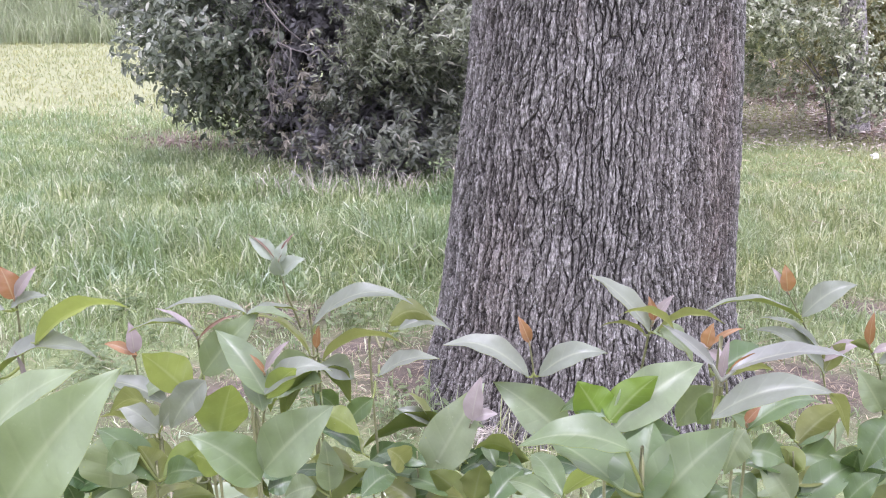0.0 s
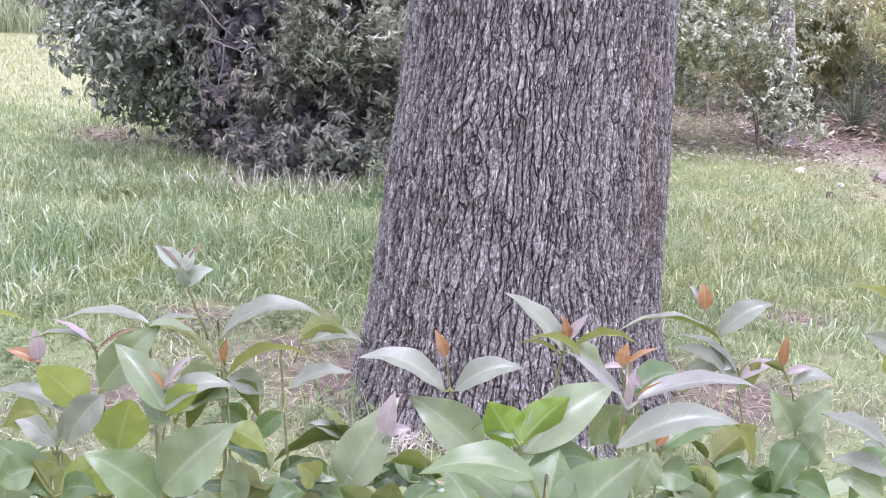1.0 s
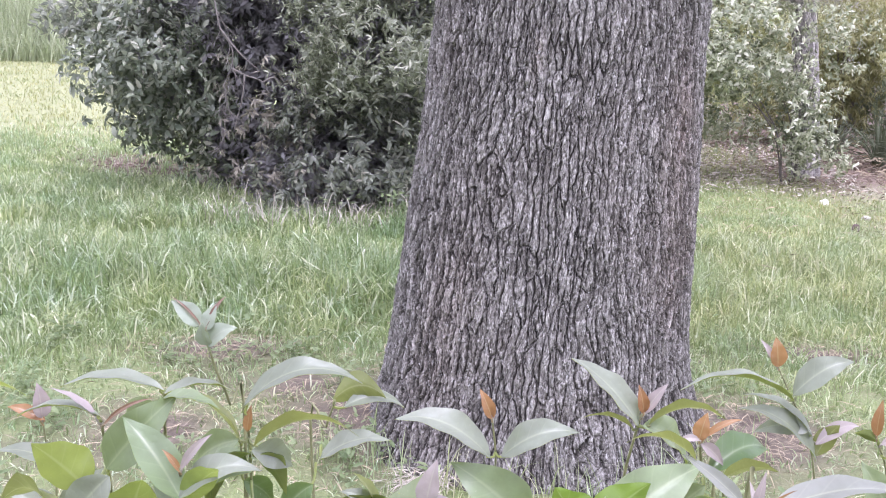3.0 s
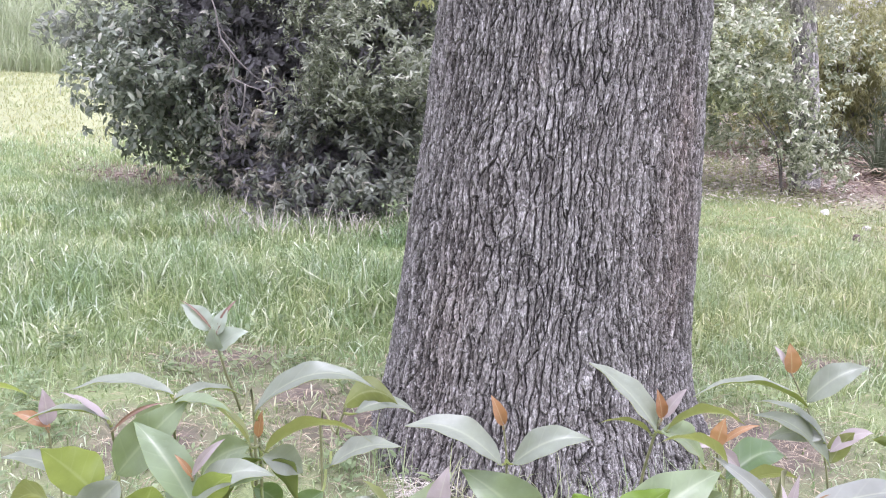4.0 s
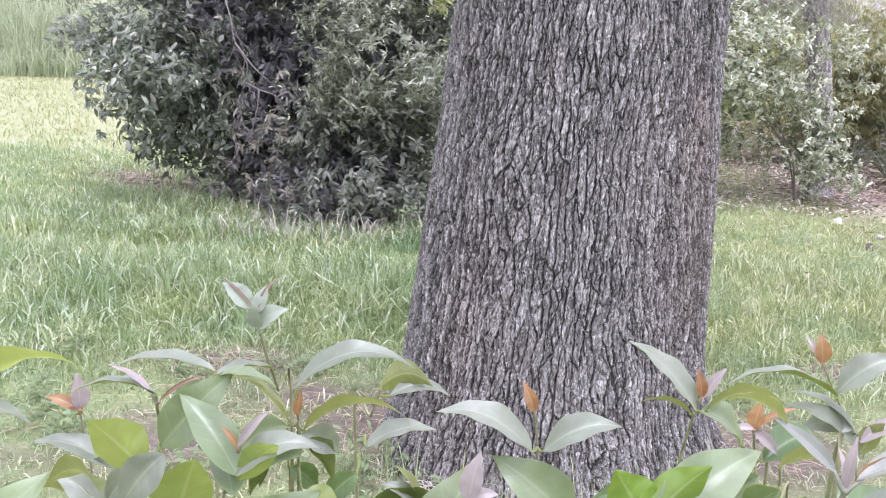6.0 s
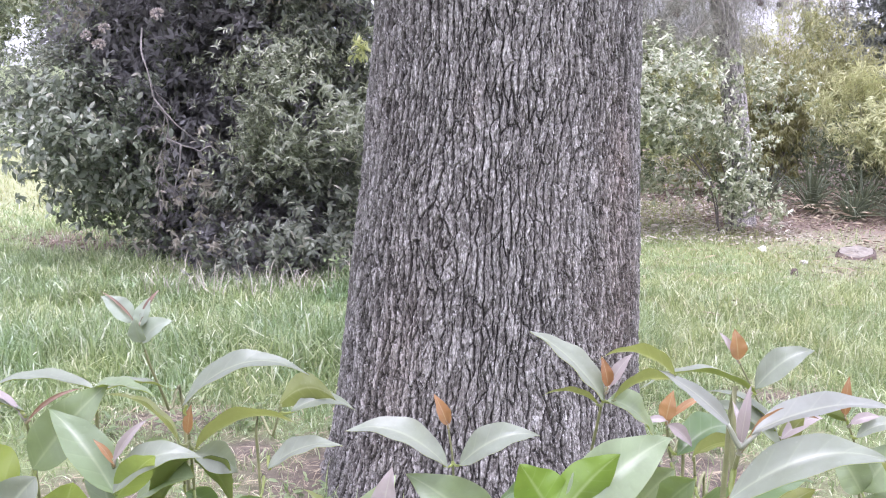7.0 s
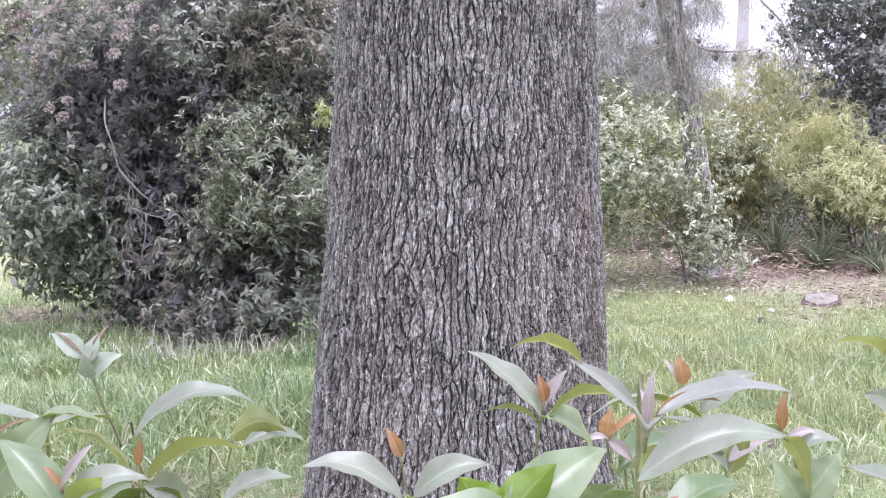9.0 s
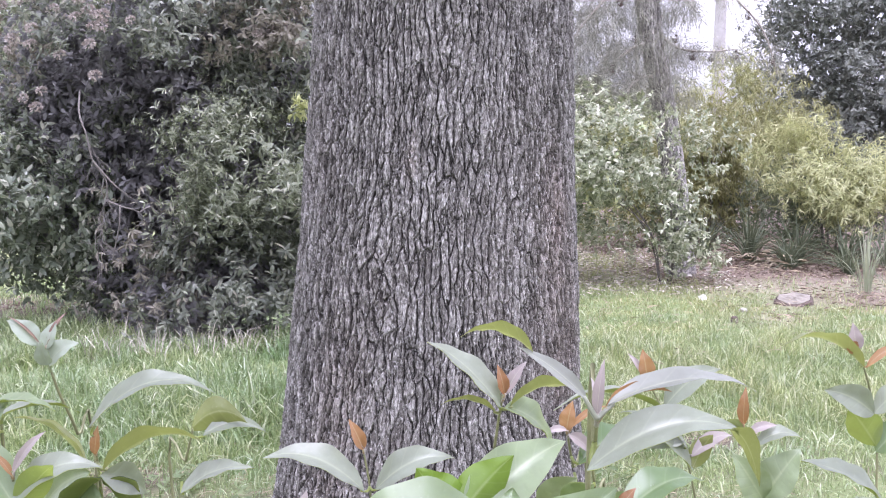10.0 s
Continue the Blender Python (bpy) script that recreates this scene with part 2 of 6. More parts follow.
M_BUSHDRY = leaf_material("bush_dry_leaf", [(0, (0.18, 0.16, 0.115)), (1, (0.33, 0.295, 0.215))], (0.36, 0.31, 0.2), 0.3, 0.6)
M_FLOWER = leaf_material("spent_flower", [(0, (0.32, 0.255, 0.225)), (1, (0.60, 0.52, 0.47))], (0.4, 0.3, 0.25), 0.2, 0.8)
M_SHRUB = leaf_material("shrub_leaf", [(0, (0.14, 0.17, 0.09)), (0.45, (0.31, 0.35, 0.22)), (0.8, (0.54, 0.56, 0.41)), (1, (0.76, 0.75, 0.63))], (0.45, 0.5, 0.2), 0.3, 0.35, mute=0.12)
M_SHRUBYEL = leaf_material("shrub_yellow_leaf", [(0, (0.30, 0.33, 0.10)), (1, (0.48, 0.50, 0.20))], (0.6, 0.62, 0.16), 0.35, 0.4)
M_WILLOW = leaf_material("willowy_leaf", [(0, (0.22, 0.25, 0.09)), (0.5, (0.42, 0.44, 0.18)), (1, (0.66, 0.66, 0.36))], (0.58, 0.58, 0.18), 0.38, 0.45, mute=0.18)
M_OLIVEBUSH = leaf_material("olive_leaf", [(0, (0.15, 0.155, 0.06)), (1, (0.33, 0.32, 0.14))], (0.45, 0.44, 0.12), 0.3, 0.5, mute=0.05)
M_NEEDLE = leaf_material("pine_needle", [(0, (0.19, 0.185, 0.135)), (1, (0.44, 0.43, 0.325))], (0.32, 0.31, 0.2), 0.25, 0.6)
# dark tree's leaves, lightened and greyed in colour to imitate haze
M_FARTREE = leaf_material("far_leaf", [(0, (0.12, 0.135, 0.112)), (0.7, (0.22, 0.238, 0.195)), (1, (0.38, 0.395, 0.345))], (0.2, 0.26, 0.12), 0.2, 0.4)
# far foliage: haze over the distance painted in as pale leaf colour
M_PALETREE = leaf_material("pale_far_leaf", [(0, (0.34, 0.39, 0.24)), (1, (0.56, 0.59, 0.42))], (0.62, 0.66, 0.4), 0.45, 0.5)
# hedge leaves; the same dark green imitates shade inside the shrubs
M_HEDGESHADE = leaf_material("hedge_and_shade_leaf", [(0, (0.06, 0.09, 0.04)), (1, (0.17, 0.21, 0.09))], (0.3, 0.36, 0.1), 0.25, 0.45)
M_STRAP = leaf_material("strap_leaf", [(0, (0.05, 0.072, 0.035)), (0.8, (0.115, 0.142, 0.072)), (1, (0.30, 0.30, 0.2))], (0.28, 0.32, 0.15), 0.22, 0.6, mute=0.2)
M_STRAPPALE = leaf_material("pale_strap_leaf", [(0, (0.16, 0.19, 0.11)), (1, (0.38, 0.41, 0.28))], (0.4, 0.46, 0.2), 0.3, 0.5, mute=0.15)
M_STONE = plain_material("pale_stone", (0.62, 0.60, 0.55), (0.82, 0.80, 0.76), 30, 0.8)
M_DIMSTONE = plain_material("grey_stone", (0.38, 0.36, 0.33), (0.55, 0.53, 0.49), 30, 0.8)
M_CUTWOOD = plain_material("cut_wood", (0.13, 0.115, 0.092), (0.29, 0.262, 0.215), 18, 0.85)
M_CONE = plain_material("pine_cone", (0.07, 0.05, 0.04), (0.16, 0.12, 0.10), 60, 0.85)


def ground_material():
    m, nt, bsdf, out = shader("ground")
    n1, n2, n3 = noise_tex(nt, 1.6, 5), noise_tex(nt, 14, 6, 0.7), noise_tex(nt, 70, 5, 0.7)
    soil = ramp(nt, n2, [(0.3, (0.075, 0.058, 0.043)), (0.55, (0.145, 0.118, 0.088)), (0.75, (0.25, 0.215, 0.16))])
    green = ramp(nt, n3, [(0.3, (0.12, 0.17, 0.06)), (0.7, (0.27, 0.32, 0.13))])
    # brightly lit far lawn: the sunshine is put into a paler, yellower green
    sunny = ramp(nt, n2, [(0.3, (0.22, 0.24, 0.11)), (0.7, (0.30, 0.315, 0.17))])
    mulch = ramp(nt, n3, [(0.3, (0.115, 0.08, 0.062)), (0.55, (0.20, 0.15, 0.12)), (0.75, (0.31, 0.25, 0.205))])
    dirt = ramp(nt, n2, [(0.3, (0.235, 0.205, 0.145)), (0.7, (0.37, 0.33, 0.245))])
    col = mix(nt, ramp(nt, n1, [(0.35, (0.2, 0.2, 0.2)), (0.55, (0.85, 0.85, 0.85))]), soil, green)
    col = mix(nt, attribute(nt, "lawn"), col, green)
    col = mix(nt, attribute(nt, "bare"), col, soil)
    col = mix(nt, attribute(nt, "sunny"), col, sunny)
    col = mix(nt, attribute(nt, "dirt"), col, dirt)
    col = mix(nt, attribute(nt, "mulch"), col, mulch)
    nt.links.new(col, bsdf.inputs["Base Color"])
    bsdf.inputs["Roughness"].default_value = 0.95
    relief(nt, bsdf, n3, 0.6, 0.02)
    return m


M_GROUND = ground_material()


# ---------------------------------------------------------------- mesh helpers
def mesh_of(name, verts, faces, mats=(), slots=None, attributes=None, smooth=True):
    """A mesh from arrays: faces is a list of (n, 3) and (n, 4) index arrays."""
    me = bpy.data.meshes.new(name)
    verts = np.asarray(verts, np.float32)
    faces = [np.asarray(f, np.int32) for f in faces if len(f)]
    sizes = np.concatenate([np.full(len(f), f.shape[1], np.int32) for f in faces])
    me.vertices.add(len(verts))
    me.vertices.foreach_set("co", verts.ravel())
    me.loops.add(int(sizes.sum()))
    me.loops.foreach_set("vertex_index", np.concatenate([f.ravel() for f in faces]))
    me.polygons.add(len(sizes))
    me.polygons.foreach_set("loop_start", np.concatenate([[0], np.cumsum(sizes)[:-1]]).astype(np.int32))
    me.polygons.foreach_set("use_smooth", np.full(len(sizes), smooth))
    for mat in mats:
        me.materials.append(mat)
    if slots is not None:
        me.polygons.foreach_set("material_index", np.asarray(slots, np.int32))
    for key, values in (attributes or {}).items():
        me.attributes.new(key, "FLOAT", "POINT").data.foreach_set("value", np.asarray(values, np.float32))
    me.update(calc_edges=True)
    return me


class Pile:
    """Gathers pieces into one mesh."""

    def __init__(self):
        self.v, self.f, self.n = [], {3: [], 4: []}, 0

    def add(self, verts, faces):
        self.v.append(np.asarray(verts, float))
        for f in faces:
            f = np.asarray(f)
            if len(f):
                self.f[f.shape[1]].append(f + self.n)
        self.n += len(verts)
        return self

    def mesh(self, name, mat, smooth=True):
        faces = [np.concatenate(f) for f in self.f.values() if f]
        return mesh_of(name, np.concatenate(self.v), faces, (mat,), smooth=smooth)


def part(name, me, parent=None, label=""):
    ob = new(name, me)
    if parent is not None:
        ob.parent = parent
    return tagged(ob, label)


def thing(name, label, category, at=(0, 0, 0), group="", kind=""):
    ob = new(name)
    ob.location = at
    ob.empty_display_size = 0.1
    return tagged(ob, label, category, group, kind)


def unit(a):
    a = np.asarray(a, float)
    return a / np.maximum(np.linalg.norm(a, axis=-1, keepdims=True), 1e-9)


def hashed(ix, iy, seed):
    h = (ix.astype(np.int64) * 374761393 + iy.astype(np.int64) * 668265263 + seed * 974634541) & 0x7FFFFFFF
    h = ((h ^ (h >> 13)) * 1274126177) & 0x7FFFFFFF
    return ((h ^ (h >> 16)) & 0xFFFFF) / 0xFFFFF


def vnoise(x, y, seed=0, wrap=None):
    """Smooth noise from 0 to 1, repeating after wrap cells in x."""
    x, y = np.broadcast_arrays(np.asarray(x, float), np.asarray(y, float))
    ix, iy = np.floor(x), np.floor(y)
    fx, fy = x - ix, y - iy
    fx, fy = fx * fx * (3 - 2 * fx), fy * fy * (3 - 2 * fy)
    jx = ix + 1
    if wrap:
        ix, jx = ix % wrap, jx % wrap
    a, b = hashed(ix, iy, seed), hashed(jx, iy, seed)
    c, d = hashed(ix, iy + 1, seed), hashed(jx, iy + 1, seed)
    return (a * (1 - fx) + b * fx) * (1 - fy) + (c * (1 - fx) + d * fx) * fy


def fbm(x, y, seed=0, octaves=4):
    return sum(0.5 ** (k + 1) * vnoise(np.asarray(x) * 2**k, np.asarray(y) * 2**k, seed + k) for k in range(octaves))


def tube(points, radii, sides=7, steps=4):
    """A round limb along a smooth line through points."""
    p = np.asarray(points, float)
    if steps > 1 and len(p) > 2:
        q = np.vstack([2 * p[0] - p[1], p, 2 * p[-1] - p[-2]])
        fine, rad = [], []
        for i in range(len(p) - 1):
            a, b, c, d = q[i : i + 4]
            for t in np.arange(steps) / steps:
                fine.append(0.5 * (2 * b + (c - a) * t + (2 * a - 5 * b + 4 * c - d) * t * t + (3 * b - a - 3 * c + d) * t**3))
                rad.append(radii[i] + (radii[i + 1] - radii[i]) * t)
        p, radii = np.array(fine + [p[-1]]), rad + [radii[-1]]
    tang = unit(np.gradient(p, axis=0))
    ref = np.where(np.abs(tang[:, 2:]) > 0.9, (1.0, 0, 0), (0, 0, 1.0))
    u = unit(np.cross(tang, ref))
    w = np.cross(tang, u)
    ang = np.arange(sides) / sides * 2 * np.pi
    ring = np.cos(ang)[None, :, None] * u[:, None] + np.sin(ang)[None, :, None] * w[:, None]
    verts = (p[:, None] + ring * np.asarray(radii, float)[:, None, None]).reshape(-1, 3)
    i, j = np.meshgrid(np.arange(len(p) - 1), np.arange(sides), indexing="ij")
    k = (j + 1) % sides
    quads = np.stack([i * sides + j, i * sides + k, (i + 1) * sides + k, (i + 1) * sides + j], -1).reshape(-1, 4)
    n = len(verts)
    verts = np.vstack([verts, p[:1], p[-1:]])
    last = (len(p) - 1) * sides
    a = np.arange(sides)
    caps = np.vstack([np.stack([np.full(sides, n), (a + 1) % sides, a], 1), np.stack([np.full(sides, n + 1), last + a, last + (a + 1) % sides], 1)])
    return verts, [quads, caps]


LEAF_V = np.array([(0, 0, 0), (0.3, 0.40, 0.05), (0.3, 0, -0.02), (0.3, -0.40, 0.05), (0.66, 0.36, 0.02), (0.66, 0, -0.05), (0.66, -0.36, 0.02), (1, 0, -0.14)])
LEAF_F = [np.array([(0, 2, 1), (0, 3, 2), (4, 5, 7), (5, 6, 7)]), np.array([(1, 2, 5, 4), (2, 3, 6, 5)])]
NARROW_V = np.array([(0, 0, 0), (0.4, 0.5, 0.02), (0.4, -0.5, 0.02), (0.75, 0.35, -0.04), (0.75, -0.35, -0.04), (1, 0, -0.16)])
NARROW_F = [np.array([(0, 2, 1), (3, 4, 5)]), np.array([(1, 2, 4, 3)])]


OVAL_V = np.array([(0, 0, 0), (0.3, 0.40, 0.05), (0.3, -0.40, 0.05), (0.66, 0.36, 0.0), (0.66, -0.36, 0.04), (1, 0, -0.12)])
OVAL_F = NARROW_F
FAR_V = np.array([(0, 0, 0), (0.45, 0.42, 0.05), (0.45, -0.42, 0.05), (1, 0, -0.1)])
FAR_F = [np.array([(0, 2, 3), (0, 3, 1)])]


def scatter(at, along, normal, length, width, verts=LEAF_V, faces=LEAF_F):
    """Many leaves as arrays: each lies along its way, facing its normal."""
    a = unit(along)
    side = unit(np.cross(normal, a))
    up = np.cross(a, side)
    length, width = np.asarray(length, float), np.asarray(width, float)
    v = (
        at[:, None]
        + a[:, None] * (verts[None, :, :1] * length[:, None, None])
        + side[:, None] * (verts[None, :, 1:2] * width[:, None, None])
        + up[:, None] * (verts[None, :, 2:] * length[:, None, None])
    )
    shift = (np.arange(len(at)) * len(verts))[:, None, None]
    return v.reshape(-1, 3), [(f[None] + shift).reshape(-1, f.shape[1]) for f in faces]


def blades(rng, x, y, height, width, lean=0.5):
    """Grass blades that bend over, rooted on the ground."""
    n = len(x)
    ang = rng.uniform(0, 2 * np.pi, n)
    way = np.stack([np.cos(ang), np.sin(ang), np.zeros(n)], 1)
    face = rng.uniform(0, 2 * np.pi, n)
    side = np.stack([np.cos(face), np.sin(face), np.zeros(n)], 1) * (width / 2)[:, None]
    bend = np.abs(rng.normal(0, lean, n)) + 0.1
    root = np.stack([x, y, ground_z(x, y) - 0.01], 1)
    up = np.array([0, 0, 1.0])
    rows = []
    for s, w in ((0, 0.8), (0.4, 1.0), (0.75, 0.75)):
        mid = root + (up * (s * (1 - 0.25 * bend * s)[:, None]) + way * (bend * s * s)[:, None]) * height[:, None]
        rows += [mid - side * w, mid + side * w]
    rows.append(root + (up * np.maximum(1 - 0.45 * bend, 0.15)[:, None] + way * (bend * 1.05)[:, None]) * height[:, None])
    v = np.stack(rows, 1).reshape(-1, 3)
    shift = (np.arange(n) * 7)[:, None, None]
    quads = np.array([(0, 1, 3, 2), (2, 3, 5, 4)])
    tris = np.array([(4, 5, 6)])
    return v, [(quads[None] + shift).reshape(-1, 4), (tris[None] + shift).reshape(-1, 3)]


# ---------------------------------------------------------------- ground
def ground_z(x, y):
    x, y = np.asarray(x, float), np.asarray(y, float)
    near = np.exp(-((x / 14) ** 2 + ((y - 6) / 14) ** 2))
    z = 0.05 * (fbm(x * 0.8 + 40, y * 0.8 + 40, 3, 3) - 0.45) + 0.025 * (fbm(x * 5 + 90, y * 5 + 90, 9, 3) - 0.45)
    mound = 0.07 * np.exp(-(((x - 0.37) ** 2 + (y - 3.65) ** 2) / 0.55**2))
    return z * near + mound


def soft(v, a, b):
    t = np.clip((v - a) / (b - a), 0, 1)
    return t * t * (3 - 2 * t)


def cover(x, y):
    """How far the ground is mulch, bare dirt, lawn and sunny lawn at a place."""
    wob = (fbm(x * 1.7 + 20, y * 1.7 + 20, 31, 3) - 0.45) * 1.6
    x, y = np.asarray(x, float), np.asarray(y, float)
    mulch = soft(y + 0.6 * wob, 8.7, 9.4) * soft(x + 0.4 * wob, 2.7, 3.1) * (1 - soft(y, 24, 30))
    mulch = np.maximum(mulch, 0.8 * np.exp(-(((x - 4.3) / 0.65) ** 2 + ((y + 0.5 * wob - 8.0) / 0.4) ** 2)))
    along, off = (x + 2.5) * 0.83 - (y - 9.25) * 0.55, (x + 2.5) * 0.55 + (y - 9.25) * 0.83
    mulch = np.maximum(mulch, 0.9 * np.exp(-((along / 0.9) ** 2 + ((off + 0.5 * wob) / 0.42) ** 2)))
    mulch = np.maximum(mulch, 0.9 * np.exp(-(((x + 0.95) / 0.9) ** 2 + ((y + 0.4 * wob - 8.3) / 0.55) ** 2)))
    dirt = 0.7 * soft(y + 0.7 * (x - 3) + 0.7 * wob, 8.2, 9.1) * soft(x, 1.5, 2.2) * (1 - soft(y, 13, 14))
    dirt = np.maximum(dirt, 0.6 * np.exp(-(((x - 3.25) / 0.35) ** 2 + ((y + 0.6 * wob - 7.4) / 0.8) ** 2)))
    sunny = soft(np.asarray(y) - 0.4 * wob, 9.3, 11.5) * (1 - soft(x, -2.6, -1.6))
    lawn = soft(np.asarray(y) + wob * 0.5, 4.1, 5.0) * (1 - dirt) * (1 - mulch)
    return mulch, dirt, lawn, sunny


def bare_spots(x, y):
    """Worn spots of soil and straw beside the trunk."""
    wob = 1.2 * (fbm(x * 6 + 30, y * 6 + 30, 55, 3) - 0.45)
    spots = ((1.16, 3.62, 0.3, 0.3), (1.72, 4.62, 0.3, 0.15), (-0.22, 3.75, 0.3, 0.38), (-0.85, 4.5, 0.28, 0.16), (-0.95, 3.55, 0.22, 0.2), (-0.5, 4.05, 0.2, 0.16))
    return np.max([np.exp(-((((x - cx) / rx) ** 2 + ((y - cy) / ry) ** 2))) for cx, cy, rx, ry in spots], axis=0) * (1 + wob)


def axis_steps(lo, hi, step, far):
    core = np.arange(lo, hi + step / 2, step)
    grow = step * 1.35 ** np.arange(1, 60)
    out = np.cumsum(grow)
    out = out[out < far]
    return np.concatenate([lo - out[::-1], core, hi + out])


gx, gy = np.meshgrid(axis_steps(-4.5, 5.5, 0.06, 900), axis_steps(2.0, 11.0, 0.06, 900), indexing="xy")
rows_n, cols_n = gx.shape
ii, jj = np.meshgrid(np.arange(rows_n - 1), np.arange(cols_n - 1), indexing="ij")
gq = np.stack([ii * cols_n + jj, ii * cols_n + jj + 1, (ii + 1) * cols_n + jj + 1, (ii + 1) * cols_n + jj], -1).reshape(-1, 4)
gx, gy = gx.ravel(), gy.ravel()
c_mulch, c_dirt, c_lawn, c_sunny = cover(gx, gy)
ground = new("ground", mesh_of("ground", np.stack([gx, gy, ground_z(gx, gy)], 1), [gq], (M_GROUND,), attributes={"mulch": c_mulch, "dirt": c_dirt, "lawn": c_lawn, "sunny": c_sunny, "bare": np.clip(1.3 * bare_spots(gx, gy), 0, 1)}))
tagged(ground, "uneven garden ground of soil, litter and thin lawn", "ground", kind="structure")

# ---------------------------------------------------------------- the big tree
TRUNK_Y = 3.65
Z_KEYS = [-0.15, 0.0, 0.17, 0.38, 0.57, 0.76, 0.95, 1.13, 1.3, 1.5, 1.9, 2.6, 4.0, 6.0]
R_KEYS = [0.67, 0.585, 0.535, 0.502, 0.489, 0.477, 0.464, 0.452, 0.441, 0.431, 0.412, 0.39, 0.34, 0.25]
X_KEYS = [0.37, 0.37, 0.355, 0.362, 0.372, 0.386, 0.396, 0.405, 0.412, 0.425, 0.446, 0.475, 0.53, 0.60]


def smooth_keys(z, keys):
    zs = np.linspace(-0.15, 6.0, 400)
    v = np.interp(zs, Z_KEYS, keys)
    k = np.hanning(17)
    v = np.convolve(np.pad(v, 8, "edge"), k / k.sum(), "valid")
    return np.interp(z, zs, v)


def cells(s, z, period, w, h, seed):
    """Stretched cells that close round the trunk: the distance in metres to the border between two cells, how upright
    that border runs, and a tone for each cell."""
    n = int(round(period / w))
    u, v = s / period * n, z / h
    iu, iv = np.floor(u), np.floor(v)
    f1, f2, tone = np.full(u.shape, 9.0), np.full(u.shape, 9.0), np.zeros(u.shape)
    x1, y1, x2, y2 = (np.zeros(u.shape) for _ in range(4))
    for du in (-1, 0, 1):
        for dv in (-1, 0, 1):
            cu, cv = iu + du, iv + dv
            x = cu + 0.1 + 0.8 * hashed(cu % n, cv, seed) - u
            y = cv + 0.05 + 0.9 * hashed(cu % n, cv, seed + 7) - v
            d = np.hypot(x, y)
            first, second = d < f1, (d >= f1) & (d < f2)
            f2 = np.where(first, f1, np.where(second, d, f2))
            x2, y2 = np.where(first, x1, np.where(second, x, x2)), np.where(first, y1, np.where(second, y, y2))
            tone = np.where(first, hashed(cu % n, cv, seed + 13), tone)
            f1, x1, y1 = np.where(first, d, f1), np.where(first, x, x1), np.where(first, y, y1)
    gx = (x1 / np.maximum(f1, 1e-6) - x2 / np.maximum(f2, 1e-6)) / w
    gy = (y1 / np.maximum(f1, 1e-6) - y2 / np.maximum(f2, 1e-6)) / h
    g = np.maximum(np.hypot(gx, gy), 1e-6)
    return (f2 - f1) / g, np.abs(gx) / g, tone


def bark_height(s, z, period, side=0.0):
    """Relief of furrowed bark from 0 in the furrows to 1 on the ridges, and the tone of its flakes."""
    t = s / period

    def wrapped(width, height, seed):
        n = int(period / width)
        return vnoise(t * n, z / height, seed, n)

    warp = 0.042 * (wrapped(0.17, 0.34, 15) - 0.5) + 0.016 * (wrapped(0.06, 0.11, 16) - 0.5)
    warp = warp + 0.008 * (wrapped(0.020, 0.034, 17) - 0.5)
    rough = 0.0042 * (wrapped(0.007, 0.013, 21) - 0.5) + 0.002 * (wrapped(0.003, 0.006, 22) - 0.5)
    lift = z + 0.08 * (wrapped(0.05, 0.15, 19) - 0.5)
    strength = np.clip(1.2 * wrapped(0.035, 0.10, 71) + 0.05, 0, 1)
    # long plates between deep furrows that come and go
    away, upright, slab = cells(s + warp + rough, lift, period, 0.027, 0.115, 40)
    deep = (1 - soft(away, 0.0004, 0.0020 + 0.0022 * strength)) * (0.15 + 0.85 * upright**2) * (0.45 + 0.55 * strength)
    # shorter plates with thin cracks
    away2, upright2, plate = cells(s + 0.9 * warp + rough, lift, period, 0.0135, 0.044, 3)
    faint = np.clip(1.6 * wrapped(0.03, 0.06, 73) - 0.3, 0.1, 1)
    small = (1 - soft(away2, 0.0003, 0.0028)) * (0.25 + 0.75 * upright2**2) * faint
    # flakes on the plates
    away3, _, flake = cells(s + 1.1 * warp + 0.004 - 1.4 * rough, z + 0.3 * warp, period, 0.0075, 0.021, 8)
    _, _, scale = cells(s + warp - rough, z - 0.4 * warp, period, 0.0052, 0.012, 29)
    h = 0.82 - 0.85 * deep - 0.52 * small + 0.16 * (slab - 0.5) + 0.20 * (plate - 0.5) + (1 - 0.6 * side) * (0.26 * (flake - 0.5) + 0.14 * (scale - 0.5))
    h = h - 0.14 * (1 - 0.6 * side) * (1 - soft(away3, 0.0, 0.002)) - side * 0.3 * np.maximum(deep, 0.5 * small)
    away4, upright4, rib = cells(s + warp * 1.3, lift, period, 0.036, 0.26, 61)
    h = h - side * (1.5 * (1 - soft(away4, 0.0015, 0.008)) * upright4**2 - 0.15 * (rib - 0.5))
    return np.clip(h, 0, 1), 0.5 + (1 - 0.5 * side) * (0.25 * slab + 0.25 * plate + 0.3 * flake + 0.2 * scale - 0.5)


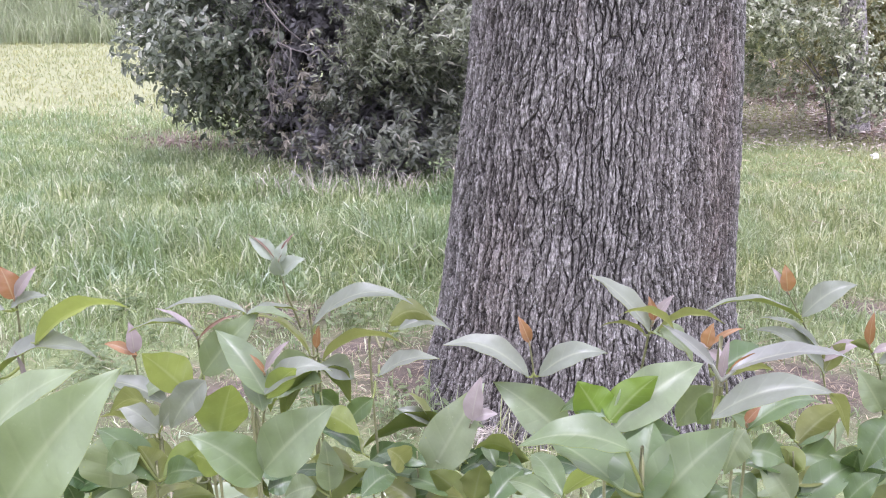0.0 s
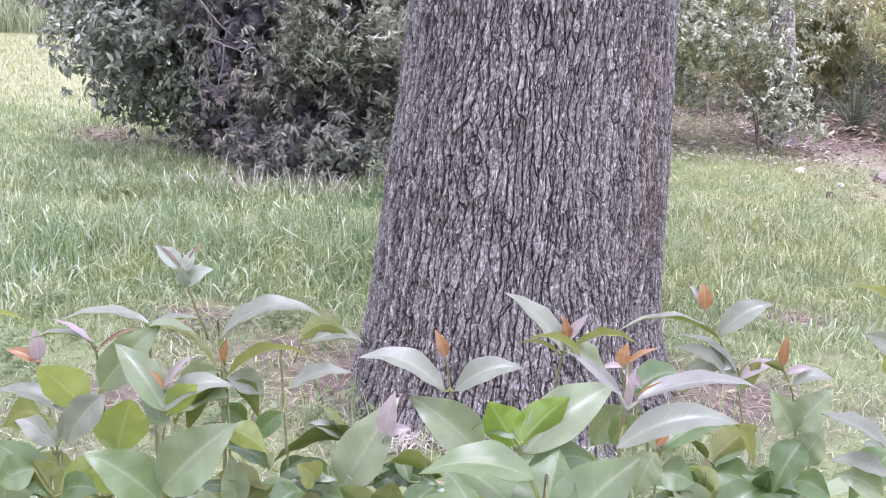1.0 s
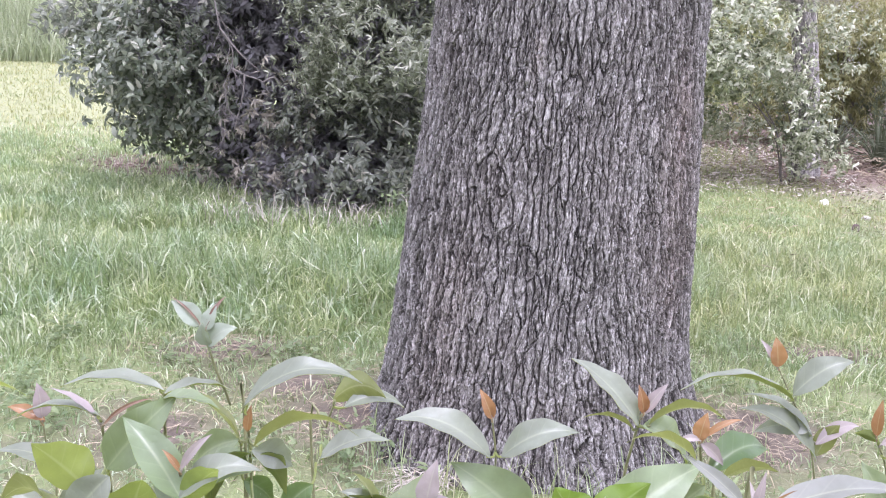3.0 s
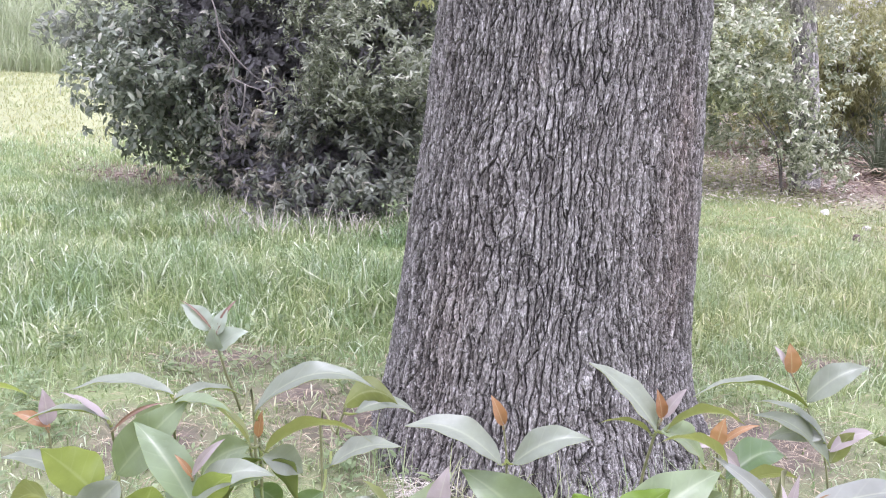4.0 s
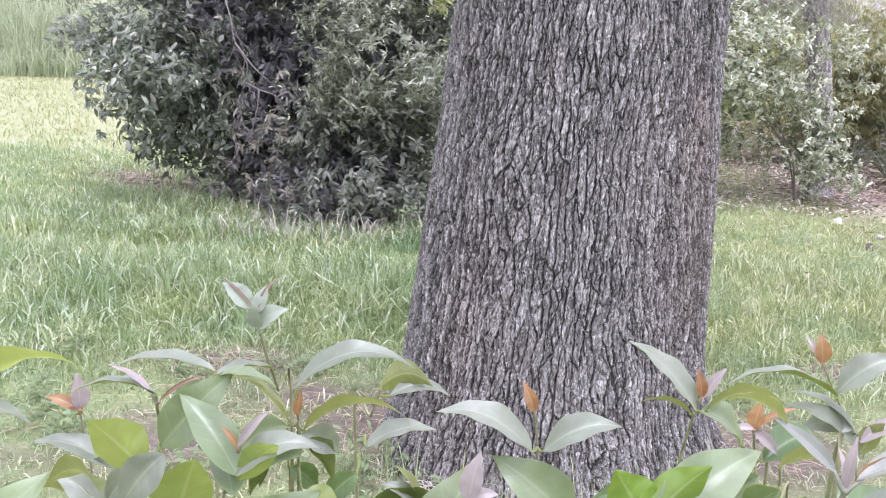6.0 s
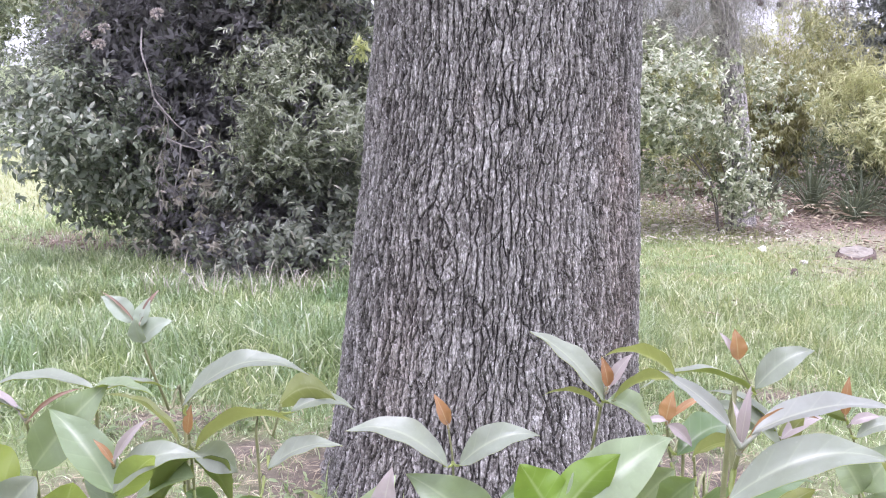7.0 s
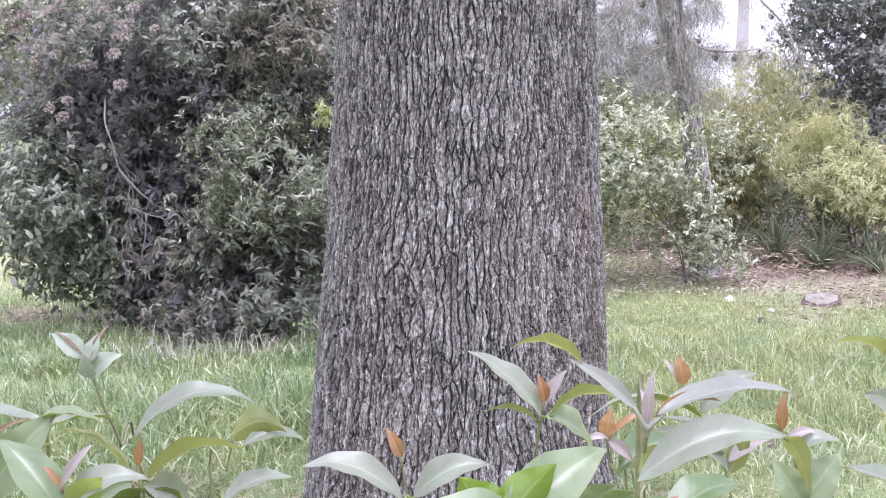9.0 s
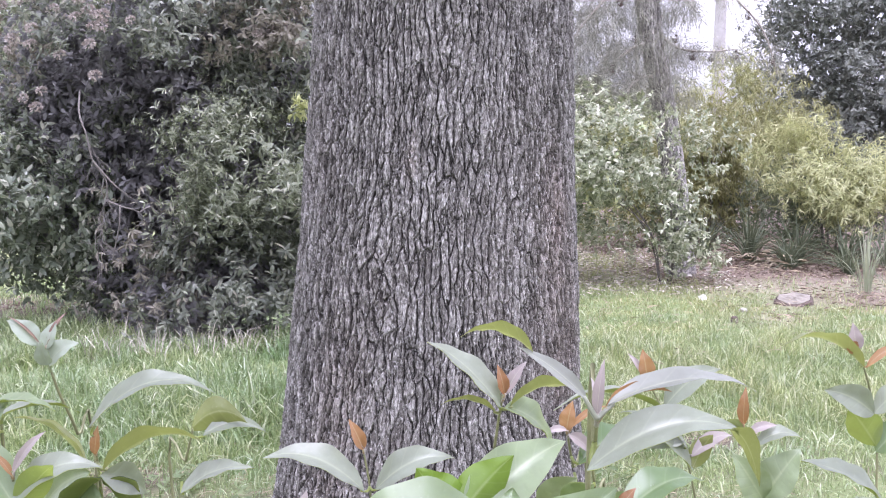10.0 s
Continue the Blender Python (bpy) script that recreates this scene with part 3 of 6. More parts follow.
def build_trunk():
    front = np.linspace(-1.6, 1.6, 580)
    back = np.linspace(1.6, 2 * np.pi - 1.6, 60)[1:-1]
    th = np.concatenate([front, back]) - np.pi / 2
    zz = np.concatenate([np.arange(-0.08, 2.08, 0.0045), np.linspace(2.09, 6.0, 24)])
    T, Z = np.meshgrid(th, zz)
    period = 2 * np.pi * 0.46
    h, tone = bark_height(T * 0.46 % period, Z, period, np.cos(T) ** 4)
    lobes = 0.02 * np.sin(3 * T + 0.8) + 0.012 * np.sin(7 * T + 2 + Z) + 0.012 * (fbm(np.cos(T) * 3 + 7, Z * 2 + np.sin(T) * 3, 44, 3) - 0.45)
    flare = np.exp(-np.maximum(Z, -0.1) / 0.16) * (0.05 * np.maximum(np.sin(5 * T + 1.0), 0) + 0.02 * np.sin(9 * T))
    r = smooth_keys(Z, R_KEYS) * (1 + lobes * 0.6) + flare + (0.0135 + 0.015 * np.cos(T) ** 4) * (h - 0.66)
    r[-1] *= 0.02
    ragged = 0.5 + fbm(T * 9 + 40, Z * 5 + 40, 52, 3)
    stain = sum(k * np.exp(-(((T - a) / w) ** 2 + ((Z - c) / e) ** 2)) for k, a, w, c, e in ((0.5, -0.72, 0.22, 1.12, 0.2), (0.3, -1.86, 0.04, 1.33, 0.07), (0.45, -0.6, 0.25, 0.75, 0.3), (0.3, -2.3, 0.25, 0.5, 0.4)))
    stain = np.clip(stain * ragged, 0, 1)
    x = smooth_keys(Z, X_KEYS) + r * np.cos(T)
    y = TRUNK_Y + 0.35 * (smooth_keys(Z, X_KEYS) - 0.39) + r * np.sin(T)
    nr, nc = T.shape
    i, j = np.meshgrid(np.arange(nr - 1), np.arange(nc), indexing="ij")
    k = (j + 1) % nc
    q = np.stack([i * nc + j, i * nc + k, (i + 1) * nc + k, (i + 1) * nc + j], -1).reshape(-1, 4)
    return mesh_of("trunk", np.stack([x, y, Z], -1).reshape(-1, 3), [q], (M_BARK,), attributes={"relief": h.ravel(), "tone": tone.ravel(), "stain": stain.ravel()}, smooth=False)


big_tree = thing("big_tree", "old tree with thick grey furrowed trunk standing in grass", "tree", (0.37, TRUNK_Y, 0))


def under(parent, ob):
    """Puts a part, built in world places, under its thing."""
    ob.parent = parent
    ob.matrix_parent_inverse = Matrix.Translation(-parent.location)
    return ob


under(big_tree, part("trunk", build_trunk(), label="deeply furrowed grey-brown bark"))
rng = np.random.default_rng(5)
# limbs and crown stand out of view; added to shade the ground below
crown_at = []
for k in range(7):
    a = k * 2 * np.pi / 7 + 0.4
    z0 = 4.1 + 0.27 * k
    p0 = np.array([0.53, TRUNK_Y, z0])
    way = np.array([np.cos(a), np.sin(a), 0.45])
    pts = [p0, p0 + way * 1.1 + (0, 0, 0.15), p0 + way * 2.3 + (0, 0, 0.1), p0 + way * 3.3 - (0, 0, 0.2)]
    under(big_tree, part("limb", Pile().add(*tube(pts, [0.12, 0.085, 0.05, 0.02], 8)).mesh("limb", M_BARK)))
    for t in rng.uniform(0.3, 1.0, 34):
        seg = min(int(t * 3), 2)
        base = pts[seg] + (pts[seg + 1] - pts[seg]) * (t * 3 - seg)
        crown_at.append(base + rng.normal(0, 0.42, 3) + (0, 0, 0.2))
cl = np.repeat(np.array(crown_at), 9, 0)
off = rng.normal(0, 0.2, cl.shape)
cp = Pile().add(*scatter(cl + off, unit(off) + rng.normal(0, 0.4, cl.shape) + (0, 0, -0.3), rng.normal(0, 0.5, cl.shape) + (0, 0, 1), rng.uniform(0.08, 0.14, len(cl)), rng.uniform(0.04, 0.06, len(cl)), FAR_V, FAR_F))
under(big_tree, tagged(part("crown", cp.mesh("crown", M_FARTREE)), kind="stuff"))


# ---------------------------------------------------------------- bushes and shrubs
def rosettes(rng, centre, radii, count, per, length, slim, shell=0.35, droop=0.0, clumps=0, size=0.13):
    """Leaf whorls at twig ends over an uneven rounded mass, gathered in sprays. Returns place, way, normal, length, width of each leaf."""
    n = clumps or count
    d = unit(rng.normal(0, 1, (n, 3)))
    bump = 0.78 + 0.44 * fbm(d[:, 0] * 3 + 7 + centre[0], d[:, 2] * 3 + d[:, 1] * 2 + 7, 61, 3)
    depth = 1 - shell * rng.random(n) ** 1.6
    tip = np.asarray(centre) + d * np.asarray(radii) * (bump * depth)[:, None]
    if clumps:
        pick = rng.integers(0, clumps, count)
        spray = size * rng.uniform(0.6, 1.4, clumps)
        tip = tip[pick] + np.clip(rng.normal(0, 1, (count, 3)), -1.9, 1.9) * spray[pick][:, None] * (1, 1, 0.75)
        d = unit(d[pick] + 0.6 * unit(rng.normal(0, 1, (count, 3))))
    tip[:, 2] = np.maximum(tip[:, 2], 0.06 + 0.05 * rng.random(len(tip)))
    out = unit(d / np.asarray(radii) + (0, 0, 0.45) + rng.normal(0, 0.35, d.shape))
    at, axis = np.repeat(tip, per, 0), np.repeat(out, per, 0)
    n = len(at)
    spin = unit(np.cross(axis, rng.normal(0, 1, (n, 3))))
    way = unit(axis * rng.uniform(0.05, 0.9, (n, 1)) + spin + (0, 0, -droop))
    normal = unit(axis + (0, 0, 0.7) + rng.normal(0, 0.35, (n, 3)))
    ln = length * rng.uniform(0.6, 1.15, n)
    at = at - axis * (rng.random((n, 1)) * length * 0.9)
    return at, way, normal, ln, ln * slim * rng.uniform(0.8, 1.2, n)


def foliage(name, mat, *sets, verts=LEAF_V, faces=LEAF_F):
    pile = Pile()
    for s in sets:
        pile.add(*scatter(*s, verts, faces))
    return pile.mesh(name, mat)


def single_leaves(parent, rng, s, mat, count, length, slim):
    """Some of the outer leaves as parts of their own on a few shared meshes."""
    shared = []
    for k in range(4):
        v = LEAF_V * (length * (0.8 + 0.12 * k), length * slim, length)
        v = v + np.stack([0 * v[:, 0], 0 * v[:, 0], -0.15 * (k - 1) * v[:, 0] ** 2 / length], 1)
        shared.append(mesh_of("leaf", v, LEAF_F, (mat,)))
    at, way, normal = s[0], s[1], s[2]
    front = np.argsort(at[:, 1] + rng.normal(0, 0.12, len(at)))[: count * 3]
    for n, i in enumerate(rng.choice(front, count, replace=False)):
        a = Vector(way[i])
        side = Vector(normal[i]).cross(a).normalized()
        up = a.cross(side)
        ob = new("leaf", shared[n % 4])
        ob.parent = parent
        ob.matrix_basis = Matrix.Translation(Vector(at[i]) - parent.location) @ Matrix((a, side, up)).transposed().to_4x4()


rng = np.random.default_rng(11)
bush = thing("flowering_bush", "large dark evergreen bush with spent flower heads in grass", "bush", (-1.1, 8.4, 0))
# lobes: centre, radii, whorls, leaf length
upper = rosettes(rng, (-1.05, 8.35, 2.05), (1.2, 1.0, 1.0), 2700, 7, 0.066, 0.36, 0.4, 0, 95, 0.095)
upper_left = rosettes(rng, (-2.33, 8.35, 1.33), (0.53, 0.48, 0.3), 420, 7, 0.068, 0.4, 0.45, 0.1, 24, 0.10)
upper_right = rosettes(rng, (-0.25, 8.25, 2.1), (0.78, 0.85, 0.95), 1700, 7, 0.064, 0.34, 0.4, 0, 60, 0.10)
inner_top = rosettes(rng, (-0.6, 8.6, 2.2), (1.1, 0.7, 0.8), 1500, 7, 0.075, 0.5, 0.9)
inner = rosettes(rng, (-0.95, 8.55, 1.3), (1.1, 0.9, 1.35), 4200, 7, 0.075, 0.5, 0.8)
inner_left = rosettes(rng, (-1.85, 8.6, 0.95), (0.6, 0.55, 0.5), 900, 7, 0.075, 0.5, 0.9)
inner_upper = rosettes(rng, (-1.85, 8.6, 1.75), (0.6, 0.4, 0.65), 1000, 7, 0.075, 0.5, 0.9)
inner_low = rosettes(rng, (-0.85, 8.3, 0.4), (0.95, 0.6, 0.5), 1300, 7, 0.075, 0.5, 0.9)
left_lobe = rosettes(rng, (-2.05, 8.25, 0.93), (0.55, 0.7, 0.46), 1100, 7, 0.076, 0.44, 0.4, 0.15, 60, 0.10)
left_low = rosettes(rng, (-1.86, 8.25, 0.55), (0.46, 0.5, 0.34), 560, 7, 0.076, 0.44, 0.4, 0.25, 40, 0.10)
mid_low = rosettes(rng, (-0.55, 7.7, 0.42), (0.6, 0.55, 0.5), 800, 7, 0.07, 0.36, 0.5, 0.4, 44, 0.105)
right_lobe = rosettes(rng, (-0.40, 7.6, 1.2), (0.68, 0.72, 0.48), 2000, 8, 0.055, 0.29, 0.4, 0.05, 70, 0.105)
right_back = rosettes(rng, (0.12, 8.1, 0.9), (0.6, 0.8, 1.1), 800, 7, 0.085, 0.34, 0.5, 0, 40, 0.14)
dry = rosettes(rng, (-1.2, 7.4, 0.7), (0.4, 0.35, 0.5), 45, 7, 0.06, 0.28, 0.8, 0.5)
dry2 = rosettes(rng, (-1.0, 7.5, 0.3), (0.4, 0.4, 0.2), 45, 7, 0.06, 0.28, 0.8, 0.5)
brown_top = rosettes(rng, (-0.25, 7.55, 2.12), (0.42, 0.3, 0.38), 300, 7, 0.05, 0.4, 0.7, 0.1, 14, 0.08)
brown_left = rosettes(rng, (-2.0, 7.8, 2.15), (0.32, 0.35, 0.4), 100, 7, 0.045, 0.4, 0.7, 0.1, 18, 0.08)
front_low = rosettes(rng, (-0.72, 7.4, 0.22), (0.55, 0.3, 0.3), 110, 7, 0.068, 0.36, 0.6, 0.4, 30, 0.10)
front_dark = rosettes(rng, (-0.75, 7.6, 0.2), (0.6, 0.3, 0.3), 420, 7, 0.07, 0.5, 0.9)
skirt = rosettes(rng, (-1.42, 8.3, 0.2), (0.5, 0.45, 0.3), 260, 7, 0.07, 0.36, 0.7, 0.4, 30, 0.10)
skirt_dry = rosettes(rng, (-1.35, 8.1, 0.16), (0.5, 0.4, 0.2), 60, 7, 0.07, 0.3, 0.8, 0.5)
yellow = rosettes(rng, (-0.06, 7.05, 1.52), (0.10, 0.10, 0.10), 8, 7, 0.075, 0.3, 0.8)


def hollow(s, x, y, z, rx, ry, rz):
    """Leaves without those inside a gap of the mass."""
    p = s[0]
    keep = ((p[:, 0] - x) / rx) ** 2 + ((p[:, 1] - y) / ry) ** 2 + ((p[:, 2] - z) / rz) ** 2 > 1
    return tuple(v[keep] for v in s)


upper, inner = hollow(upper, -1.15, 7.3, 1.45, 0.40, 1.0, 0.36), hollow(inner, -1.15, 7.3, 1.42, 0.33, 0.9, 0.32)
upper, brown_left = hollow(upper, -1.78, 7.4, 1.5, 0.42, 0.9, 0.16), hollow(brown_left, -1.78, 7.4, 1.48, 0.42, 0.9, 0.2)
inner = hollow(inner, -0.98, 7.5, 0.98, 0.22, 0.6, 0.18)
fol = part("foliage", foliage("foliage", M_BUSH, upper, upper_left, upper_right, right_back, mid_low, front_low, verts=OVAL_V, faces=OVAL_F))
under(bush, tagged(fol, "dark glossy evergreen leaves", kind="stuff"))
# inner leaf mass whose grey colour stands in for haze in the hollows
under(bush, tagged(part("inner_foliage", foliage("inner_foliage", M_BUSHIN, inner, inner_top, inner_left, inner_upper, inner_low, front_dark, verts=FAR_V, faces=FAR_F)), "inner leaves coloured pale grey to imitate haze", kind="stuff"))
under(bush, tagged(part("young_foliage", foliage("young_foliage", M_BUSHNEW, right_lobe, verts=OVAL_V, faces=OVAL_F)), "lighter grey-green narrow leaves", kind="stuff"))
under(bush, tagged(part("lower_foliage", foliage("lower_foliage", M_BUSHLOW, left_lobe, left_low, skirt, verts=OVAL_V, faces=OVAL_F)), "glossy mid-green leaves", kind="stuff"))
under(bush, tagged(part("dry_foliage", foliage("dry_foliage", M_BUSHDRY, dry, dry2, skirt_dry, brown_top, brown_left)), "withered brown leaves", kind="stuff"))
under(bush, tagged(part("yellow_foliage", foliage("yellow_foliage", M_BUSHYEL, yellow)), "yellow-green shoot", kind="stuff"))
for s, mat, count, slim in ((left_lobe, M_BUSHLOW, 120, 0.42), (right_lobe, M_BUSHNEW, 90, 0.27), (mid_low, M_BUSH, 70, 0.34)):
    single_leaves(bush, rng, s, mat, count, 0.072, slim)

# spent flower heads on the upper bush
heads = []
for k in range(3):
    d = unit(rng.normal(0, 1, (110, 3)) + (0, 0, 0.9)) * (1, 1, 0.55)
    heads.append(foliage("flower_head", M_FLOWER, (d * 0.034, d + rng.normal(0, 0.4, d.shape), rng.normal(0, 1, d.shape), np.full(110, 0.021), np.full(110, 0.013))))
for k in range(300):
    a, b = rng.uniform(-2.2, 0.15), rng.uniform(1.3, 2.8)
    if rng.random() < 0.85 * soft(a, -1.6, -0.9) * (1 - 0.6 * soft(a, -0.5, -0.2) * soft(b, 1.8, 2.0)) or b < 1.5 + 0.4 * soft(a, -1.8, -1.0) or (b < 1.95 and rng.random() < 0.75):
        continue
    ex = ((a + 1.05) / 1.22) ** 2 + ((b - 2.0) / 1.05) ** 2
    if ex > 0.98:
        continue
    ob = new("flower_head", heads[k % 3])
    ob.parent = bush
    ob.location = Vector((a, 8.35 - 1.0 * math.sqrt(1 - ex) - 0.05, b)) - bush.location
    ob.rotation_euler = (rng.uniform(0.2, 1.0), rng.uniform(-0.4, 0.4), 0)
    ob.scale = [rng.uniform(0.65, 1.1)] * 3

# stems inside the bush
for k in range(9):
    a = rng.uniform(0, 2 * np.pi)
    r0, r1 = rng.uniform(0.05, 0.35), rng.uniform(0.5, 1.0)
    pts = [(-1.0 + r0 * np.cos(a), 8.4 + r0 * np.sin(a), -0.03), (-1.0 + r1 * 0.5 * np.cos(a), 8.5 + r1 * 0.4 * np.sin(a), 0.7), (-1.0 + 0.8 * r1 * np.cos(a), 8.6 + 0.5 * r1 * np.sin(a), 1.4), (-1.0 + 0.9 * r1 * np.cos(a), 8.6 + 0.5 * r1 * np.sin(a), 2.1)]
    under(bush, part("stem", Pile().add(*tube(pts, [0.03, 0.022, 0.012, 0.006], 6)).mesh("stem", M_BRANCH)))


def twigs(rng, start, main, n, spread, length, radius):
    """A bare branch with forking side twigs."""
    p = Pile().add(*tube([start, *main], np.linspace(radius, radius * 0.35, len(main) + 1), 6))
    line = np.array([start, *main])
    for k in range(n):
        t = rng.uniform(0.25, 1.0) * (len(line) - 1)
        i = min(int(t), len(line) - 2)
        b = line[i] + (line[i + 1] - line[i]) * (t - i)
        w = unit(rng.normal(0, 1, 3) * (spread, 0.5 * spread, 0.5 * spread) + (0, -0.1, -0.9)) * length * rng.uniform(0.5, 1.2)
        j = rng.normal(0, 0.18, 3) * length
        p.add(*tube([b, b + w * 0.5 + j, b + w], [radius * 0.4, radius * 0.28, radius * 0.12], 5, 3))
        for q in range(2):
            w2 = unit(w / length + rng.normal(0, 0.6, 3)) * length * 0.45
            p.add(*tube([b + w * 0.5 + j, b + w * 0.5 + j + w2 * 0.6, b + w * 0.5 + j + w2], [radius * 0.25, radius * 0.18, radius * 0.08], 4, 2))
    return p


bare = twigs(rng, np.array((-1.50, 7.45, 1.68)), [np.array(q) for q in ((-1.43, 7.05, 1.53), (-1.38, 6.97, 1.40), (-1.345, 6.95, 1.24), (-1.27, 6.93, 1.12), (-1.28, 6.95, 1.0), (-1.32, 6.93, 0.90), (-1.31, 6.95, 0.78), (-1.35, 6.97, 0.68), (-1.33, 6.97, 0.52))], 24, 0.6, 0.2, 0.0062)
for side in (((-1.28, 6.95, 1.0), (-1.18, 6.9, 0.96), (-1.08, 6.92, 0.92), (-1.04, 6.95, 0.82)), ((-1.19, 6.9, 0.965), (-1.2, 6.9, 0.85), (-1.23, 6.93, 0.74), (-1.27, 6.95, 0.60)), ((-1.345, 6.95, 1.24), (-1.24, 6.9, 1.12), (-1.17, 6.9, 1.05), (-1.1, 6.93, 0.99)), ((-1.08, 6.92, 0.92), (-1.02, 6.95, 0.95), (-0.97, 6.97, 0.90))):
    bare.add(*tube(side, [0.0065, 0.005, 0.004, 0.002][: len(side)], 5, 3))
under(bush, part("bare_branch", bare.mesh("bare_branch", M_BRANCH), label="bare grey hanging branch"))

# shrub beside the pine
rng = np.random.default_rng(17)
shrub = thing("pale_shrub", "sprawling shrub with pale green leaves beside the pine trunk", "shrub", (2.6, 9.2, 0))
s1 = rosettes(rng, (2.35, 9.1, 1.16), (0.74, 0.5, 0.54), 1250, 6, 0.055, 0.42, 0.5, 0.15, 110, 0.07)
s2 = rosettes(rng, (2.95, 9.0, 0.62), (0.36, 0.3, 0.42), 340, 6, 0.05, 0.42, 0.6, 0.3, 26, 0.07)
s3 = rosettes(rng, (3.3, 9.05, 1.2), (0.34, 0.25, 0.28), 170, 6, 0.05, 0.42, 0.6, 0.1, 16, 0.07)
s4 = rosettes(rng, (3.1, 9.05, 0.3), (0.38, 0.25, 0.24), 170, 6, 0.05, 0.42, 0.6, 0.2, 10, 0.06)
s5 = rosettes(rng, (2.15, 9.7, 0.5), (0.8, 0.5, 0.45), 420, 6, 0.055, 0.42, 0.6, 0.2, 26, 0.09)
ylw = rosettes(rng, (2.5, 8.9, 1.35), (0.35, 0.2, 0.2), 40, 6, 0.045, 0.4, 0.6)
ylw2 = rosettes(rng, (2.25, 8.75, 0.85), (0.3, 0.2, 0.2), 30, 6, 0.045, 0.4, 0.6)
under(shrub, tagged(part("foliage", foliage("foliage", M_SHRUB, s1, s2, s3, s4, s5, verts=OVAL_V, faces=OVAL_F)), "pale green leaves", kind="stuff"))
# dark inner leaves put the shade between the pale leaves into colour
under(shrub, tagged(part("inner_foliage", foliage("inner_foliage", M_HEDGESHADE, rosettes(rng, (2.4, 9.25, 1.0), (0.7, 0.35, 0.6), 330, 6, 0.05, 0.4, 0.9), rosettes(rng, (2.95, 9.1, 0.5), (0.25, 0.2, 0.4), 120, 6, 0.05, 0.4, 0.9), verts=FAR_V, faces=FAR_F)), "inner leaves in dark green to imitate shade", kind="stuff"))
under(shrub, tagged(part("yellow_foliage", foliage("yellow_foliage", M_SHRUBYEL, ylw, ylw2)), "yellow-green new leaves", kind="stuff"))
for k in range(7):
    a = rng.uniform(0, 2 * np.pi)
    r1 = rng.uniform(0.3, 0.6)
    e = (2.6 + r1 * np.cos(a), 9.15 + 0.5 * r1 * np.sin(a), rng.uniform(0.7, 1.5))
    under(shrub, part("stem", Pile().add(*tube([(2.93 + 0.05 * np.cos(a), 9.15, -0.03), (2.88 + 0.3 * r1 * np.cos(a), 9.12, 0.5), e], [0.008, 0.006, 0.003], 5)).mesh("stem", M_BRANCH)))

# pine
pine = thing("pine_tree", "slender pine with rough grey bark and drooping needles", "tree", (3.2, 9.6, 0))
PINE = np.array([(3.22, 9.6, -0.05), (3.18, 9.6, 0.5), (3.13, 9.6, 1.0), (3.02, 9.6, 1.7), (2.90, 9.6, 2.45), (2.82, 9.6, 3.4), (2.8, 9.6, 5.0)])
pv, pf = tube(PINE, [0.135, 0.112, 0.104, 0.102, 0.102, 0.09, 0.06], 60, 40)
pa = np.arctan2(pv[:, 1] - 9.6, pv[:, 0] - np.interp(pv[:, 2], PINE[:, 2], PINE[:, 0]))
ph, pt = bark_height((pa + np.pi) * 0.2, pv[:, 2] * 0.45, 2 * np.pi * 0.2)
pv[:, :2] += np.stack([np.cos(pa), np.sin(pa)], 1) * (0.012 * (ph - 0.5))[:, None]
under(pine, part("trunk", mesh_of("trunk", pv, pf, (M_PINEBARK,), attributes={"relief": ph, "tone": pt, "stain": 0 * pt})))
sprays = []


def pine_branch(pts, radius):
    under(pine, part("branch", Pile().add(*tube(pts, np.linspace(radius, radius * 0.3, len(pts)), 6)).mesh("branch", M_DEADTWIG)))
    line = np.array(pts, float)
    for t in rng.uniform(0.2, 1, 26) * (len(line) - 1):
        i = min(int(t), len(line) - 2)
        sprays.append(line[i] + (line[i + 1] - line[i]) * (t - i) + rng.normal(0, 0.05, 3))


for pts in (
    [(2.95, 9.6, 2.2), (3.15, 9.5, 2.02), (3.4, 9.4, 1.98), (3.65, 9.4, 2.0)],
    [(2.84, 9.6, 3.0), (3.25, 9.5, 2.85), (3.6, 9.4, 2.45), (3.85, 9.35, 2.15), (3.98, 9.35, 1.78)],
    [(2.9, 9.6, 2.5), (2.6, 9.5, 2.5), (2.35, 9.4, 2.3), (2.15, 9.4, 2.05)],
    [(2.95, 9.6, 2.1), (2.7, 9.5, 2.0), (2.45, 9.5, 1.8), (2.2, 9.5, 1.75)],
    [(2.86, 9.6, 2.8), (2.5, 9.7, 2.75), (2.1, 9.8, 2.6)],
    [(2.85, 9.6, 2.7), (3.1, 9.4, 2.5), (3.25, 9.3, 2.3)],
    [(3.0, 9.6, 1.8), (2.75, 9.4, 1.75), (2.6, 9.3, 1.6)],
):
    pine_branch(pts, 0.017)
more = np.stack([rng.uniform(1.7, 3.3, 950), rng.uniform(9.3, 10.3, 950), rng.uniform(1.5, 2.9, 950)], 1)
sp = np.repeat(np.vstack([sprays, more]), 30, 0)
way = rng.normal(0, 0.55, sp.shape) + (0, 0, -0.65)
under(pine, tagged(part("needles", foliage("needles", M_NEEDLE, (sp + rng.normal(0, 0.035, sp.shape), way, rng.normal(0, 1, sp.shape), rng.uniform(0.09, 0.2, len(sp)), np.full(len(sp), 0.0035)), verts=NARROW_V, faces=NARROW_F)), "grey-green drooping needles", kind="stuff"))
d = unit(rng.normal(0, 1, (70, 3)))
